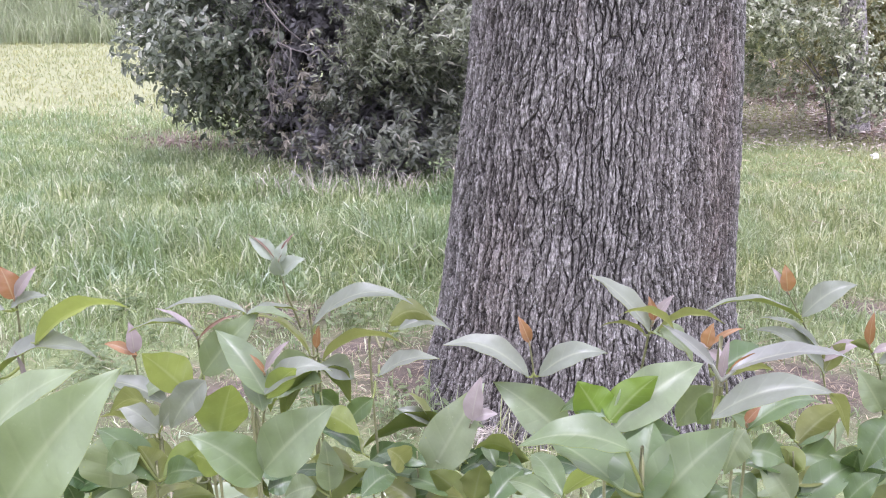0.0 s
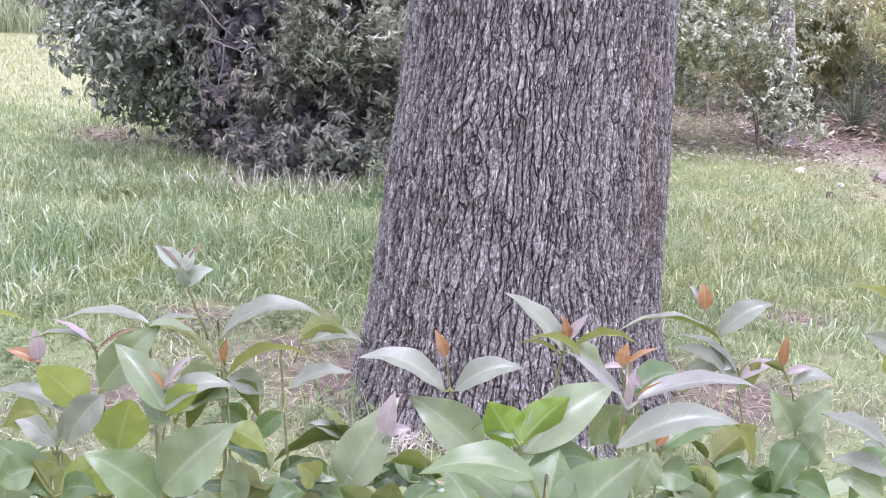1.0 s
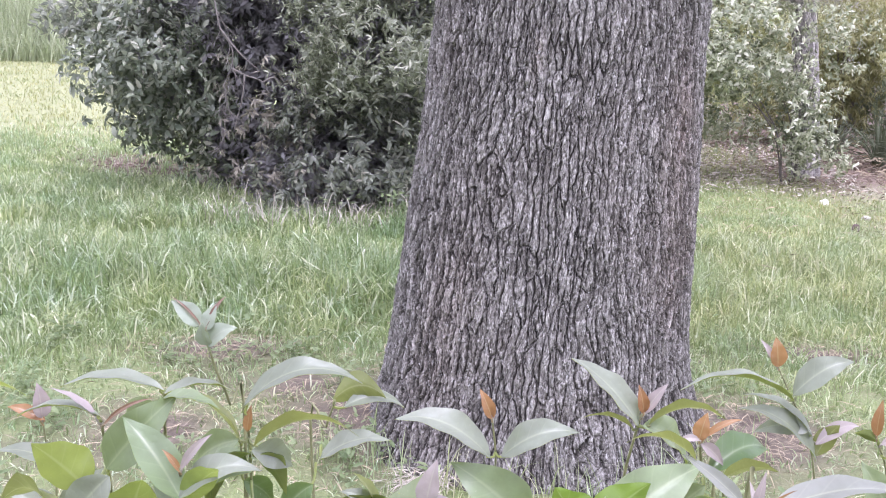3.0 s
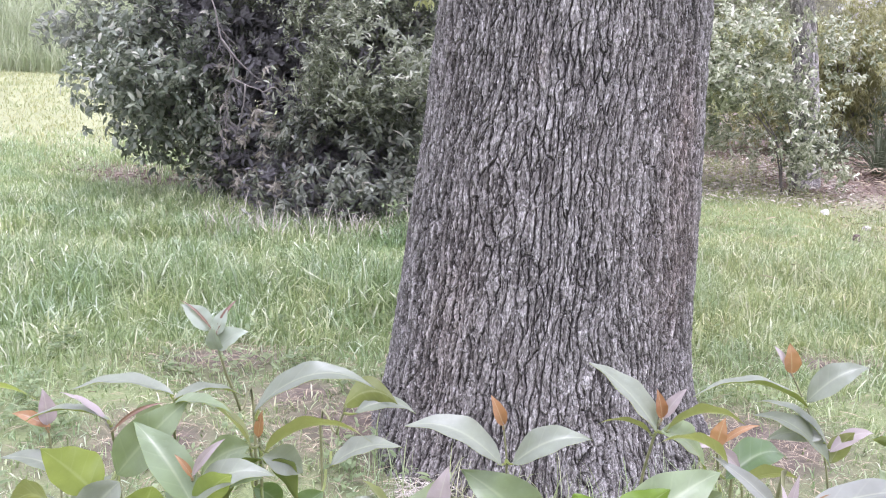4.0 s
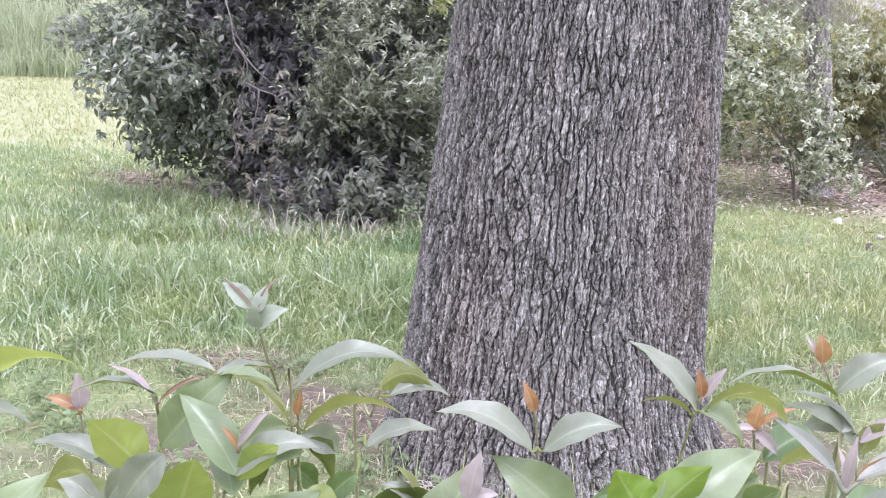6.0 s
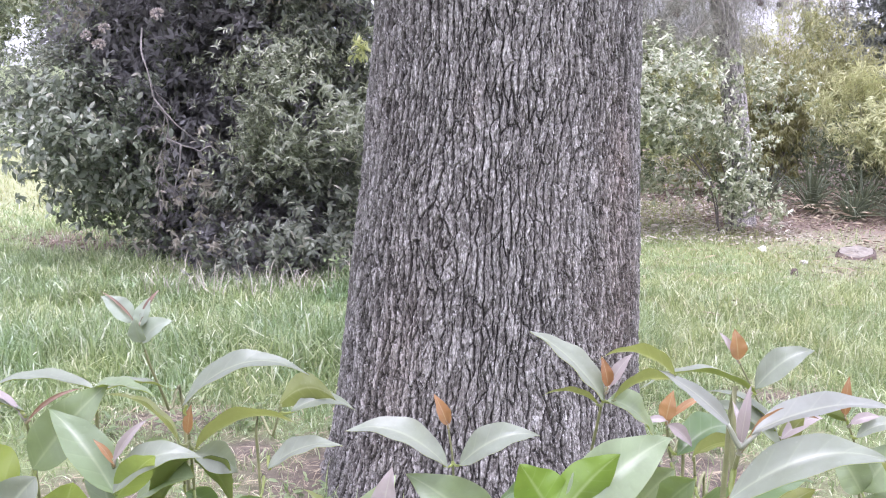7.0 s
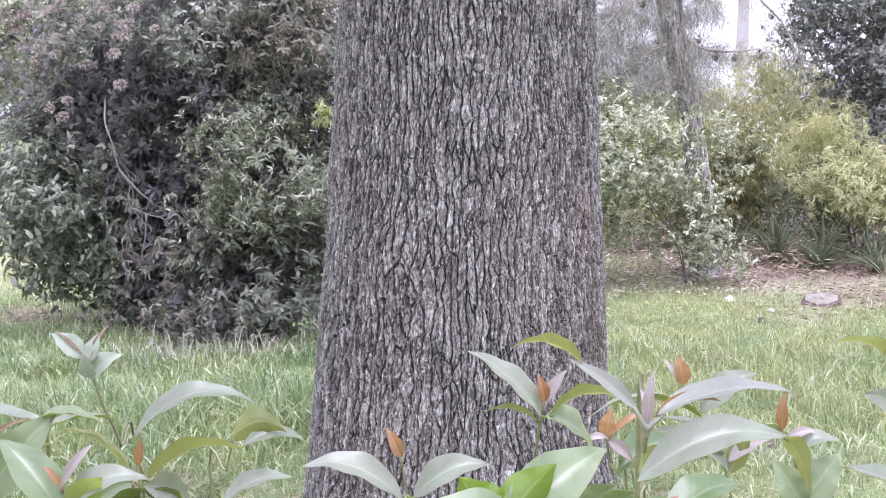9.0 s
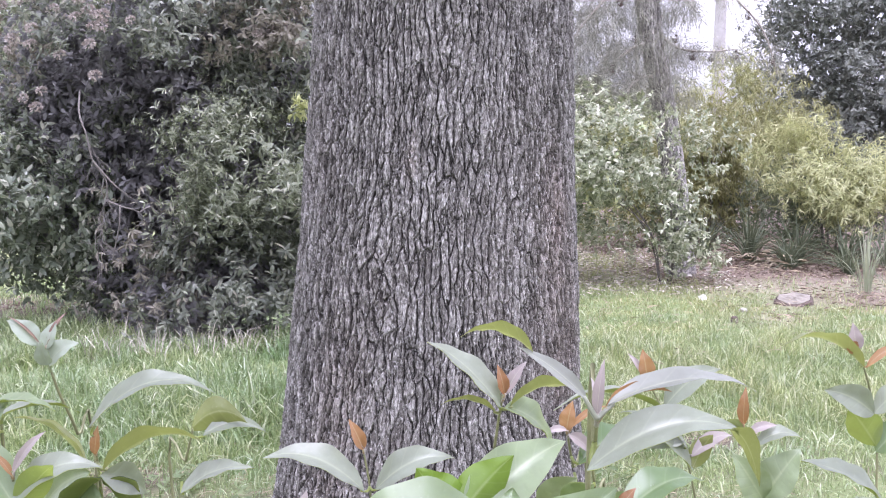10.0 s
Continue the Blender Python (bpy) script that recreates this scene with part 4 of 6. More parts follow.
cone = foliage("cone", M_CONE, (d * (0.016, 0.016, 0.026), d + (0, 0, -0.5), d, np.full(70, 0.016), np.full(70, 0.016)))
for q in ((3.12, 9.48, 2.10), (3.4, 9.38, 1.93), (3.62, 9.38, 1.95), (3.5, 9.4, 2.52), (3.72, 9.36, 2.28), (3.93, 9.34, 1.9), (2.75, 9.45, 2.1), (2.55, 9.45, 1.85), (3.25, 9.42, 1.95), (2.62, 9.45, 2.42)):
    ob = new("cone", cone)
    ob.parent = pine
    ob.location = Vector(q) - pine.location
    ob.scale = [rng.uniform(0.9, 1.35)] * 3


def soft_shrub(name, label, category, at, mat, sets, slim_leaf, stem_mat=M_BRANCH, stems=8, top=1.0):
    """A shrub or far tree: thin stems and a mass of leaves."""
    ob = thing(name, label, category, at)
    v, f = (NARROW_V, NARROW_F) if slim_leaf else (FAR_V, FAR_F)
    under(ob, tagged(part("foliage", foliage("foliage", mat, *sets, verts=v, faces=f)), kind="stuff"))
    spread = max(np.ptp(sets[0][0][:, 0]) * 0.3, 0.15)
    for k in range(stems):
        a = rng.uniform(0, 2 * np.pi)
        e = Vector(at) + Vector((spread * np.cos(a), 0.5 * spread * np.sin(a), top * rng.uniform(0.7, 1.0)))
        b = Vector(at) + Vector((0.2 * spread * np.cos(a), 0.2 * spread * np.sin(a), -0.05))
        m = b.lerp(e, 0.5) + Vector((0, 0, 0.1 * top))
        under(ob, part("stem", Pile().add(*tube([b, m, e], [0.008 * top + 0.004, 0.006 * top + 0.003, 0.003], 5)).mesh("stem", stem_mat)))
    return ob


def plumes(rng, centre, radii, count, per, length, slim, droop):
    return rosettes(rng, centre, radii, count, per, length, slim, 0.6, droop, max(count // 22, 6), 0.13)


willow = soft_shrub("willowy_shrub", "arching yellow-green shrub with narrow leaves at the mulch edge", "shrub", (5.2, 10.8, 0), M_WILLOW,
                    [plumes(rng, (4.72, 10.5, 1.02), (0.40, 0.4, 0.42), 560, 8, 0.085, 0.13, 0.35), plumes(rng, (5.65, 10.5, 0.72), (0.75, 0.5, 0.42), 900, 8, 0.085, 0.13, 0.35), plumes(rng, (5.1, 10.3, 0.66), (0.75, 0.5, 0.36), 1000, 8, 0.085, 0.13, 0.45)], True, top=1.2)
# dark leaves within the shrub stand in for its shade
under(willow, tagged(part("inner_foliage", foliage("inner_foliage", M_HEDGESHADE, rosettes(rng, (5.2, 10.9, 0.55), (1.0, 0.4, 0.6), 800, 6, 0.09, 0.2, 0.9), verts=NARROW_V, faces=NARROW_F)), "inner leaves in dark green to imitate shade", kind="stuff"))
weeping = soft_shrub("weeping_shrub", "tall olive-green weeping shrub behind the mulch", "shrub", (4.4, 12.2, 0), M_OLIVEBUSH,
                     [plumes(rng, (4.40, 12.0, 0.95), (0.48, 0.4, 0.85), 1300, 8, 0.10, 0.11, 1.1), plumes(rng, (5.5, 12.6, 1.0), (0.7, 0.5, 0.9), 700, 8, 0.10, 0.11, 0.8), plumes(rng, (3.75, 11.9, 0.7), (0.45, 0.4, 0.7), 700, 8, 0.10, 0.11, 0.9), plumes(rng, (5.3, 13.0, 1.35), (0.3, 0.3, 0.6), 420, 8, 0.10, 0.11, 0.9)], True, top=1.6)
# dark low leaves paint the shaded gap under the weeping shrub
under(weeping, tagged(part("inner_foliage", foliage("inner_foliage", M_HEDGESHADE, rosettes(rng, (4.5, 12.4, 0.45), (1.6, 0.35, 0.55), 900, 6, 0.10, 0.2, 0.9), verts=NARROW_V, faces=NARROW_F)), "inner leaves in dark green to imitate shade", kind="stuff"))
soft_shrub("yellow_shrub", "upright yellow-green shrub with small leaves", "shrub", (5.0, 13.2, 0), M_WILLOW,
           [plumes(rng, (5.03, 13.2, 1.85), (0.27, 0.25, 0.42), 300, 8, 0.08, 0.16, 0.3), plumes(rng, (4.45, 13.2, 1.4), (0.4, 0.3, 0.4), 260, 8, 0.08, 0.16, 0.3)], True, top=1.8)
soft_shrub("wild_shrub", "low grey-green scrub under the trees", "shrub", (2.4, 12.8, 0), M_OLIVEBUSH,
           [rosettes(rng, (2.2, 12.8, 0.9), (1.1, 0.6, 0.9), 700, 7, 0.08, 0.4, 0.5), rosettes(rng, (3.6, 13.6, 1.0), (1.2, 0.6, 0.9), 700, 7, 0.08, 0.4, 0.5), rosettes(rng, (2.5, 11.7, 0.42), (1.3, 0.6, 0.42), 420, 7, 0.08, 0.3, 0.6)], False, top=1.4)
soft_shrub("dark_tree", "dense dark evergreen tree behind the shrubs", "tree", (7.4, 14.2, 0), M_FARTREE,
                       [rosettes(rng, (7.2, 14.0, 2.1), (1.5, 1.1, 1.75), 4600, 7, 0.085, 0.42, 0.6, 0, 160, 0.17), rosettes(rng, (6.6, 13.6, 1.2), (0.9, 0.6, 0.9), 1200, 7, 0.08, 0.42, 0.5, 0, 50, 0.18), rosettes(rng, (6.82, 14.0, 3.2), (1.25, 1.0, 1.1), 2200, 7, 0.085, 0.42, 0.45, 0, 40, 0.17)], False, stems=3, top=3.0)
far_trunk = thing("far_tree", "thin far trunk, coloured pale for haze, against the sky", "tree", (6.7, 18.0, 0))
under(far_trunk, part("trunk", Pile().add(*tube([(6.68, 18, -0.05), (6.62, 18, 2.0), (6.72, 18, 4.5)], [0.15, 0.11, 0.08], 10)).mesh("trunk", M_HAZEBARK)))
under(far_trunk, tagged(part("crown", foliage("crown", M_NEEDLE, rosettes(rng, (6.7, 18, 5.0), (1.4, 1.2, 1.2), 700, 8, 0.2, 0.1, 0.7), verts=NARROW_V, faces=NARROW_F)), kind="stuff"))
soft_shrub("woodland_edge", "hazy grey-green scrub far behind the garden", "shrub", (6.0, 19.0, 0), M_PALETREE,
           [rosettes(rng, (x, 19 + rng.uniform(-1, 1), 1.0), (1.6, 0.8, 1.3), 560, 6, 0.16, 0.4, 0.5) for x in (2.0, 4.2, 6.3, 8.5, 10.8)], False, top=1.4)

# strap-leaved plants under the shrubs
def strap_plant(rng, label, at, count, height, width, lean, mat=M_STRAP):
    ob = thing("strap_leaf_plant", label, "plant", at, "strap-leaved plants")
    for k in range(count):
        a = rng.uniform(0, 2 * np.pi)
        h, l = height * rng.uniform(0.6, 1.1), abs(rng.normal(0, lean)) + 0.1
        s = np.linspace(0, 1, 7)[:, None]
        way, side = np.array([np.cos(a), np.sin(a), 0]), np.array([-np.sin(a), np.cos(a), 0])
        mid = np.array([0.04 * np.cos(a), 0.04 * np.sin(a), -0.02]) + way * (s**1.8 * l * h) + np.array([0, 0, 1.0]) * (h * (s - 0.35 * l * s**3))
        w = width * np.sin(np.pi * (0.12 + 0.86 * s)) * 0.5
        fold = np.array([0, 0, 1.0]) * w * 0.5
        v = np.concatenate([mid - side * w + fold, mid, mid + side * w + fold])
        q = np.array([(r * 7 + i, (r + 1) * 7 + i, (r + 1) * 7 + i + 1, r * 7 + i + 1) for r in (0, 1) for i in range(6)])
        part("leaf", mesh_of("leaf", v, [q], (mat,)), ob)
    return ob


strap_plant(rng, "tall upright grey-green strap-leaved clump on mulch", (4.32, 8.35, 0), 34, 0.62, 0.0095, 0.45, M_STRAPPALE)
for x, y, n, h, lean in ((3.75, 10.6, 50, 0.6, 0.9), (4.15, 10.35, 70, 0.6, 1.1), (4.5, 10.05, 70, 0.58, 1.1), (4.85, 9.8, 60, 0.52, 1.1), (4.3, 9.8, 60, 0.38, 1.4), (4.7, 9.4, 50, 0.36, 1.3), (5.2, 9.7, 40, 0.5, 1.0)):
    strap_plant(rng, "arching strap-leaved clump under the shrubs", (x, y, 0), n, h, 0.016, lean)

# far left: tall grass bank, hedge, pale trees
rng = np.random.default_rng(23)
soft_shrub("clipped_hedge", "long clipped green garden hedge far across the lawn", "hedge", (-10.5, 29.5, 0), M_HEDGESHADE,
           [rosettes(rng, (x, 29.5, 1.9), (1.3, 0.9, 2.15), 700, 6, 0.13, 0.5, 0.3) for x in np.arange(-18, -3, 1.5)], False, top=2.4)
for x, y, h in ((-13, 36, 4.4), (-9.5, 38, 5.0), (-16.5, 37, 4.6), (-5.5, 38, 4.2)):
    t = thing("pale_tree", "hazy pale green tree beyond the hedge", "tree", (x, y, 0), "far trees")
    under(t, part("trunk", Pile().add(*tube([(x, y, -0.05), (x + 0.1, y, 1.8), (x, y, h)], [0.22, 0.17, 0.08], 8)).mesh("trunk", M_PINEBARK)))
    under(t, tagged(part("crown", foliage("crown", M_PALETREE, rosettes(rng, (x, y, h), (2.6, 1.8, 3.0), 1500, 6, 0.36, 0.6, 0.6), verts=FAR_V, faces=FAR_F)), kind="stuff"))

# ---------------------------------------------------------------- grass
rng = np.random.default_rng(31)


def clear_of(x, y):
    """True where nothing stands on the ground."""
    return ((x - 0.37) ** 2 + (y - TRUNK_Y) ** 2 > 0.56**2) & ((x - 3.57) ** 2 + (y - 8.0) ** 2 > 0.2**2)


def grass_patch(name, label, mat, count, x0, x1, y0, y1, height, width, lean, keep):
    x, y = rng.uniform(x0, x1, count), rng.uniform(y0, y1, count)
    tuft = fbm(x * 3.5 + 70, y * 3.5 + 70, 77, 3)
    rim = np.minimum(np.minimum(x - x0, x1 - x), np.minimum(y - y0, y1 - y)) / (0.12 * min(x1 - x0, y1 - y0)) + 1.2 * (tuft - 0.45)
    ok = clear_of(x, y) & (rng.random(count) < keep(x, y) * (0.35 + 1.3 * tuft) * np.clip(rim, 0, 1))
    x, y, tuft = x[ok], y[ok], tuft[ok]
    h = height(x, y) * (0.45 + 1.0 * tuft) * rng.uniform(0.55, 1.2, len(x))
    v, f = blades(rng, x, y, h, width * rng.uniform(0.6, 1.3, len(x)), lean)
    ob = new(name, mesh_of(name, v, f, (mat,)))
    return tagged(ob, label, "grass", kind="stuff")


def lawn_cover(x, y):
    mulch, dirt, lawn, sunny = cover(x, y)
    return lawn * np.clip(1.1 - bare_spots(x, y), 0, 1)


grass_patch("long_grass", "long lush bending green grass", M_GRASS, 125000, -5.0, 1.2, 3.7, 12.5, lambda x, y: (0.12 + 0.17 * soft(y, 4.4, 5.6)) * (1 - (0.62 - 0.22 * soft(y, 6.6, 7.6) * (1 - soft(x, -1.2, -0.4)) + 0.26 * soft(y, 7.9, 8.6)) * soft(y, 5.4, 6.8)), 0.0082, 0.65, lambda x, y: lawn_cover(x, y) * (1 - 0.8 * soft(y, 8.3, 9.0) * soft(x, -2.6, -2.0)) * (1 - 0.92 * soft(y, 8.8, 12.2)))
grass_patch("lawn_grass", "medium long light green lawn grass", M_GRASSMID, 100000, 0.4, 5.9, 3.7, 10.0, lambda x, y: 0.10 + 0.07 * soft(y, 4.2, 5.4) - 0.10 * soft(y, 5.8, 7.6), 0.0064, 0.65, lambda x, y: lawn_cover(x, y) * (1 - 0.75 * soft(y + 0.3 * (x - 2.5), 6.5, 8.6)))
grass_patch("sunny_grass", "bright yellow-green lawn grass", M_LAWN, 26000, -10, -2.0, 9.0, 22, lambda x, y: 0.08 + 0.0 * x, 0.012, 0.7, lambda x, y: soft(y, 9.0, 10.5) * (1 - cover(x, y)[0]))
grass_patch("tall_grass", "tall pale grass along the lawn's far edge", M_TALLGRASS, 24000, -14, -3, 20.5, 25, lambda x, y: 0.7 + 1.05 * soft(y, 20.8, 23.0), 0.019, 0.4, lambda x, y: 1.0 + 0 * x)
grass_patch("short_grass", "short sparse grass and weeds on bare soil", M_GRASS, 52000, -2.6, 3.4, 1.6, 5.2, lambda x, y: 0.05 + 0.05 * soft(y, 3.6, 4.8), 0.005, 0.8, lambda x, y: (0.8 + 0.2 * soft(y, 3.8, 4.8)) * np.clip(1.15 - 1.1 * bare_spots(x, y), 0, 1))
grass_patch("outer_grass", "sparse short grass round the shrubs", M_GRASS, 8000, -5.0, 6.0, -3.0, 2.6, lambda x, y: 0.06 + 0.0 * x, 0.006, 0.8, lambda x, y: 0.6 + 0 * x)
grass_patch("edge_grass", "thin dry grass at the mulch edge", M_LAWN, 42000, 1.2, 5.6, 6.2, 12.0, lambda x, y: 0.055 + 0.0 * x, 0.006, 0.9, lambda x, y: 0.85 - 0.75 * soft(y + 0.8 * (x - 2.6), 8.5, 9.6))
grass_patch("shade_grass", "dull olive grass and weeds under the shrubs", M_LAWN, 3600, 1.4, 3.6, 8.6, 11.5, lambda x, y: 0.10 + 0.0 * x, 0.007, 0.9, lambda x, y: 0.9 * (1 - 0.8 * soft(x, 2.9, 3.4)))
grass_patch("pale_stalks", "dry pale grass stalks along the bush", M_PALESTRAW, 700, -1.6, 0.3, 6.7, 7.7, lambda x, y: 0.26 + 0.0 * x, 0.006, 0.5, lambda x, y: 0.7 + 0 * x)

grass_patch("bush_edge_grass", "tall bright grass clumps against the bush", M_GRASS, 13000, -2.8, 0.4, 6.6, 8.4, lambda x, y: 0.19 - 0.07 * soft(x, -1.5, -1.0) * (1 - soft(x, -0.5, -0.1)), 0.009, 0.6, lambda x, y: 0.95 * (1 - soft(y + 0.35 * x, 7.1, 7.6)))
a = rng.uniform(-2.75, -0.4, 260)
r = rng.uniform(0.60, 0.82, 260)
v, f = blades(rng, 0.37 + r * np.cos(a), TRUNK_Y + r * np.sin(a), rng.uniform(0.08, 0.26, 260), rng.uniform(0.002, 0.004, 260), 0.35)
tagged(new("grass_stalks", mesh_of("grass_stalks", v, f, (M_GRASSMID,))), "thin grass stalks at the foot of the trunk", "grass", kind="stuff")

# straw and litter round the trunk, chips on the mulch
n = 4200
x = np.concatenate([rng.normal(0.0, 1.0, n - 1500), rng.normal(1.15, 0.22, 450), rng.normal(1.72, 0.2, 250), rng.normal(-0.85, 0.2, 400), rng.normal(-0.5, 0.3, 400)])
y = np.concatenate([rng.normal(3.7, 0.65, n - 1500), rng.normal(3.62, 0.25, 450), rng.normal(4.62, 0.12, 250), rng.normal(4.5, 0.12, 400), rng.normal(3.7, 0.25, 400)])
ok = clear_of(x, y)
x, y = x[ok], y[ok]
a = rng.uniform(0, 2 * np.pi, len(x))
straw = foliage("straw", M_STRAW, (np.stack([x, y, ground_z(x, y) + rng.uniform(0.004, 0.03, len(x))], 1), np.stack([np.cos(a), np.sin(a), rng.uniform(-0.1, 0.35, len(x))], 1), rng.normal(0, 0.3, (len(x), 3)) + (0, 0, 1), 0.03 + 0.11 * rng.random(len(x)) ** 2, rng.uniform(0.0022, 0.0045, len(x))), verts=NARROW_V, faces=NARROW_F)
n = 1800
lx, ly = rng.uniform(0.6, 5.2, n), 5.2 + 4.6 * rng.random(n) ** 0.7
a = rng.uniform(0, 2 * np.pi, n)
thatch = foliage("thatch", M_STRAW, (np.stack([lx, ly, ground_z(lx, ly) + 0.01 + 0.07 * rng.random(n) * (1 - soft(ly, 7.0, 8.6))], 1), np.stack([np.cos(a), np.sin(a), rng.uniform(-0.1, 0.4, n)], 1), rng.normal(0, 0.3, (n, 3)) + (0, 0, 1), rng.uniform(0.05, 0.16, n), rng.uniform(0.004, 0.009, n)), verts=NARROW_V, faces=NARROW_F)
tagged(new("lawn_thatch", thatch), "dry yellow thatch and fallen needles on the lawn", "litter", kind="stuff")
tagged(new("straw_litter", straw), "dry straw and fallen needles at the tree's foot", "litter", kind="stuff")
heap = rng.normal(0, 1, (220, 3)) * (0.06, 0.04, 0.01) + (0.0, 3.13, 0.06)
heap[:, 2] += ground_z(heap[:, 0], heap[:, 1]) - 0.03 - 1.5 * (heap[:, 0] ** 2 + (heap[:, 1] - 3.13) ** 2)
a = rng.uniform(0, 2 * np.pi, 220)
clump = foliage("straw", M_PALESTRAW, (heap, np.stack([np.cos(a), np.sin(a), rng.uniform(-0.3, 0.3, 220)], 1), rng.normal(0, 0.4, (220, 3)) + (0, 0, 1), rng.uniform(0.05, 0.13, 220), np.full(220, 0.0035)), verts=NARROW_V, faces=NARROW_F)
tagged(new("straw_heap", clump), "small heap of pale dry straw against the trunk", "litter", kind="stuff")
n = 36000
x, y = rng.uniform(-4.2, 5.8, n), rng.uniform(7.2, 12.5, n)
m, dd, l, s = cover(x, y)
ok = rng.random(n) < np.maximum(m, 0.55 * dd)
x, y = x[ok], y[ok]
a = rng.uniform(0, 2 * np.pi, len(x))
chips = foliage("chips", M_CHIPS, (np.stack([x, y, ground_z(x, y) + rng.uniform(0.004, 0.025, len(x))], 1), np.stack([np.cos(a), np.sin(a), rng.uniform(-0.1, 0.3, len(x))], 1), rng.normal(0, 0.35, (len(x), 3)) + (0, 0, 1), rng.uniform(0.02, 0.075, len(x)), rng.uniform(0.008, 0.022, len(x))))
tagged(new("mulch_chips", chips), "reddish-brown bark mulch and fallen leaves", "mulch", kind="stuff")
# low weeds near the foot of the trunk
n = 1300
x, y = rng.uniform(-1.6, 1.3, n), rng.uniform(2.7, 4.9, n)
ok = clear_of(x, y) & (fbm(x * 3 + 5, y * 3 + 5, 91, 3) > 0.5) & (bare_spots(x, y) < 0.4)
x, y = np.repeat(x[ok], 6), np.repeat(y[ok], 6)
a = rng.uniform(0, 2 * np.pi, len(x))
wx, wy = np.append(rng.normal(-0.4, 0.25, 26), rng.normal(-0.22, 0.07, 14)), np.append(rng.normal(7.0, 0.15, 26), rng.normal(3.35, 0.14, 14))
x, y = np.concatenate([x, np.repeat(wx, 8)]), np.concatenate([y, np.repeat(wy, 8)])
a = rng.uniform(0, 2 * np.pi, len(x))
tall = np.where(y > 6, 0.26, 0.07)
weeds = foliage("weeds", M_WEED, (np.stack([x + 0.02 * np.cos(a), y + 0.02 * np.sin(a), ground_z(x, y) + 0.01 + tall * rng.random(len(x))], 1), np.stack([np.cos(a), np.sin(a), rng.uniform(0.0, 0.6, len(x))], 1), rng.normal(0, 0.3, (len(x), 3)) + (0, 0, 1), rng.uniform(0.025, 0.05, len(x)), rng.uniform(0.012, 0.024, len(x))))
tagged(new("weeds", weeds), "small broad-leaved green weeds on bare soil", "weeds", kind="stuff")


# stump, stones
def rock(name, label, category, at, size, mat, seed):
    bm = bmesh.new()
    bmesh.ops.create_icosphere(bm, subdivisions=3, radius=1.0)
    for v in bm.verts:
        v.co *= 0.85 + 0.3 * noise.noise(v.co * 1.6 + Vector((seed, 0, 0)))
        v.co = Vector((v.co.x * size[0], v.co.y * size[1], v.co.z * size[2]))
    me = bpy.data.meshes.new(name)
    bm.to_mesh(me)
    bm.free()
    me.materials.append(mat)
    ob = new(name, me)
    ob.location = (at[0], at[1], float(ground_z(at[0], at[1])) + size[2] * 0.6)
    return tagged(ob, label, category)


rock("stone", "small white stone lying in the lawn", "stone", (2.95, 8.28), (0.04, 0.035, 0.032), M_STONE, 3.0)
rock("stone", "small grey stone lying in the lawn", "stone", (3.07, 7.75), (0.038, 0.03, 0.02), M_DIMSTONE, 8.0)
rock("clod", "small dark clod of earth in the lawn", "clod", (2.84, 7.32), (0.03, 0.03, 0.035), M_CONE, 5.0)
n = 150
x, y = rng.normal(4.1, 0.22, n), rng.normal(9.85, 0.2, n)
a = rng.uniform(0, 2 * np.pi, n)
dead = foliage("dead_leaves", M_STRAW, (np.stack([x, y, ground_z(x, y) + rng.uniform(0.01, 0.16, n)], 1), np.stack([np.cos(a), np.sin(a), rng.uniform(-0.4, 0.3, n)], 1), rng.normal(0, 0.5, (n, 3)) + (0, 0, 1), rng.uniform(0.06, 0.14, n), rng.uniform(0.010, 0.022, n)), verts=NARROW_V, faces=NARROW_F)
tagged(new("dead_leaves", dead), "pale withered leaves beside the strap-leaved clumps", "litter", kind="stuff")
n = 2600
x, y = rng.uniform(1.5, 3.6, n), rng.uniform(8.6, 11.8, n)
a = rng.uniform(0, 2 * np.pi, n)
fallen = foliage("fallen_leaves", M_PALESTRAW, (np.stack([x, y, ground_z(x, y) + rng.uniform(0.008, 0.05, n)], 1), np.stack([np.cos(a), np.sin(a), rng.uniform(-0.2, 0.3, n)], 1), rng.normal(0, 0.4, (n, 3)) + (0, 0, 1), rng.uniform(0.03, 0.08, n), rng.uniform(0.008, 0.02, n)))
tagged(new("fallen_leaves", fallen), "brown fallen leaves and needles under the pale shrub", "litter", kind="stuff")
stump = thing("stump", "low weathered tree stump sawn flat beside the mulch", "stump", (3.57, 8.0, 0))
th = np.linspace(0, 2 * np.pi, 40, endpoint=False)
rr = 0.125 * (1 + 0.08 * np.sin(3 * th + 1) + 0.05 * np.sin(7 * th))
prof = [(1.2, -0.05), (1.14, 0.0), (1.09, 0.03), (0.99, 0.043)]
sv = np.concatenate([np.stack([rr * k * np.cos(th), rr * k * np.sin(th), np.full(40, z) + 0.022 * np.sin(th) * (z > 0.02) + 0.012 * np.cos(th) * (z > 0.02)], 1) for k, z in prof])
sq = np.array([(r * 40 + i, r * 40 + (i + 1) % 40, (r + 1) * 40 + (i + 1) % 40, (r + 1) * 40 + i) for r in range(3) for i in range(40)])
sv[:, :2] *= 1 + 0.05 * (fbm(th * 3 + 9, th * 0 + 4, 5, 3) - 0.45)[np.arange(len(sv)) % 40][:, None] * 3
part("bark", mesh_of("bark", sv, [sq], (M_CONE,), smooth=False), stump, "dark bark rim")
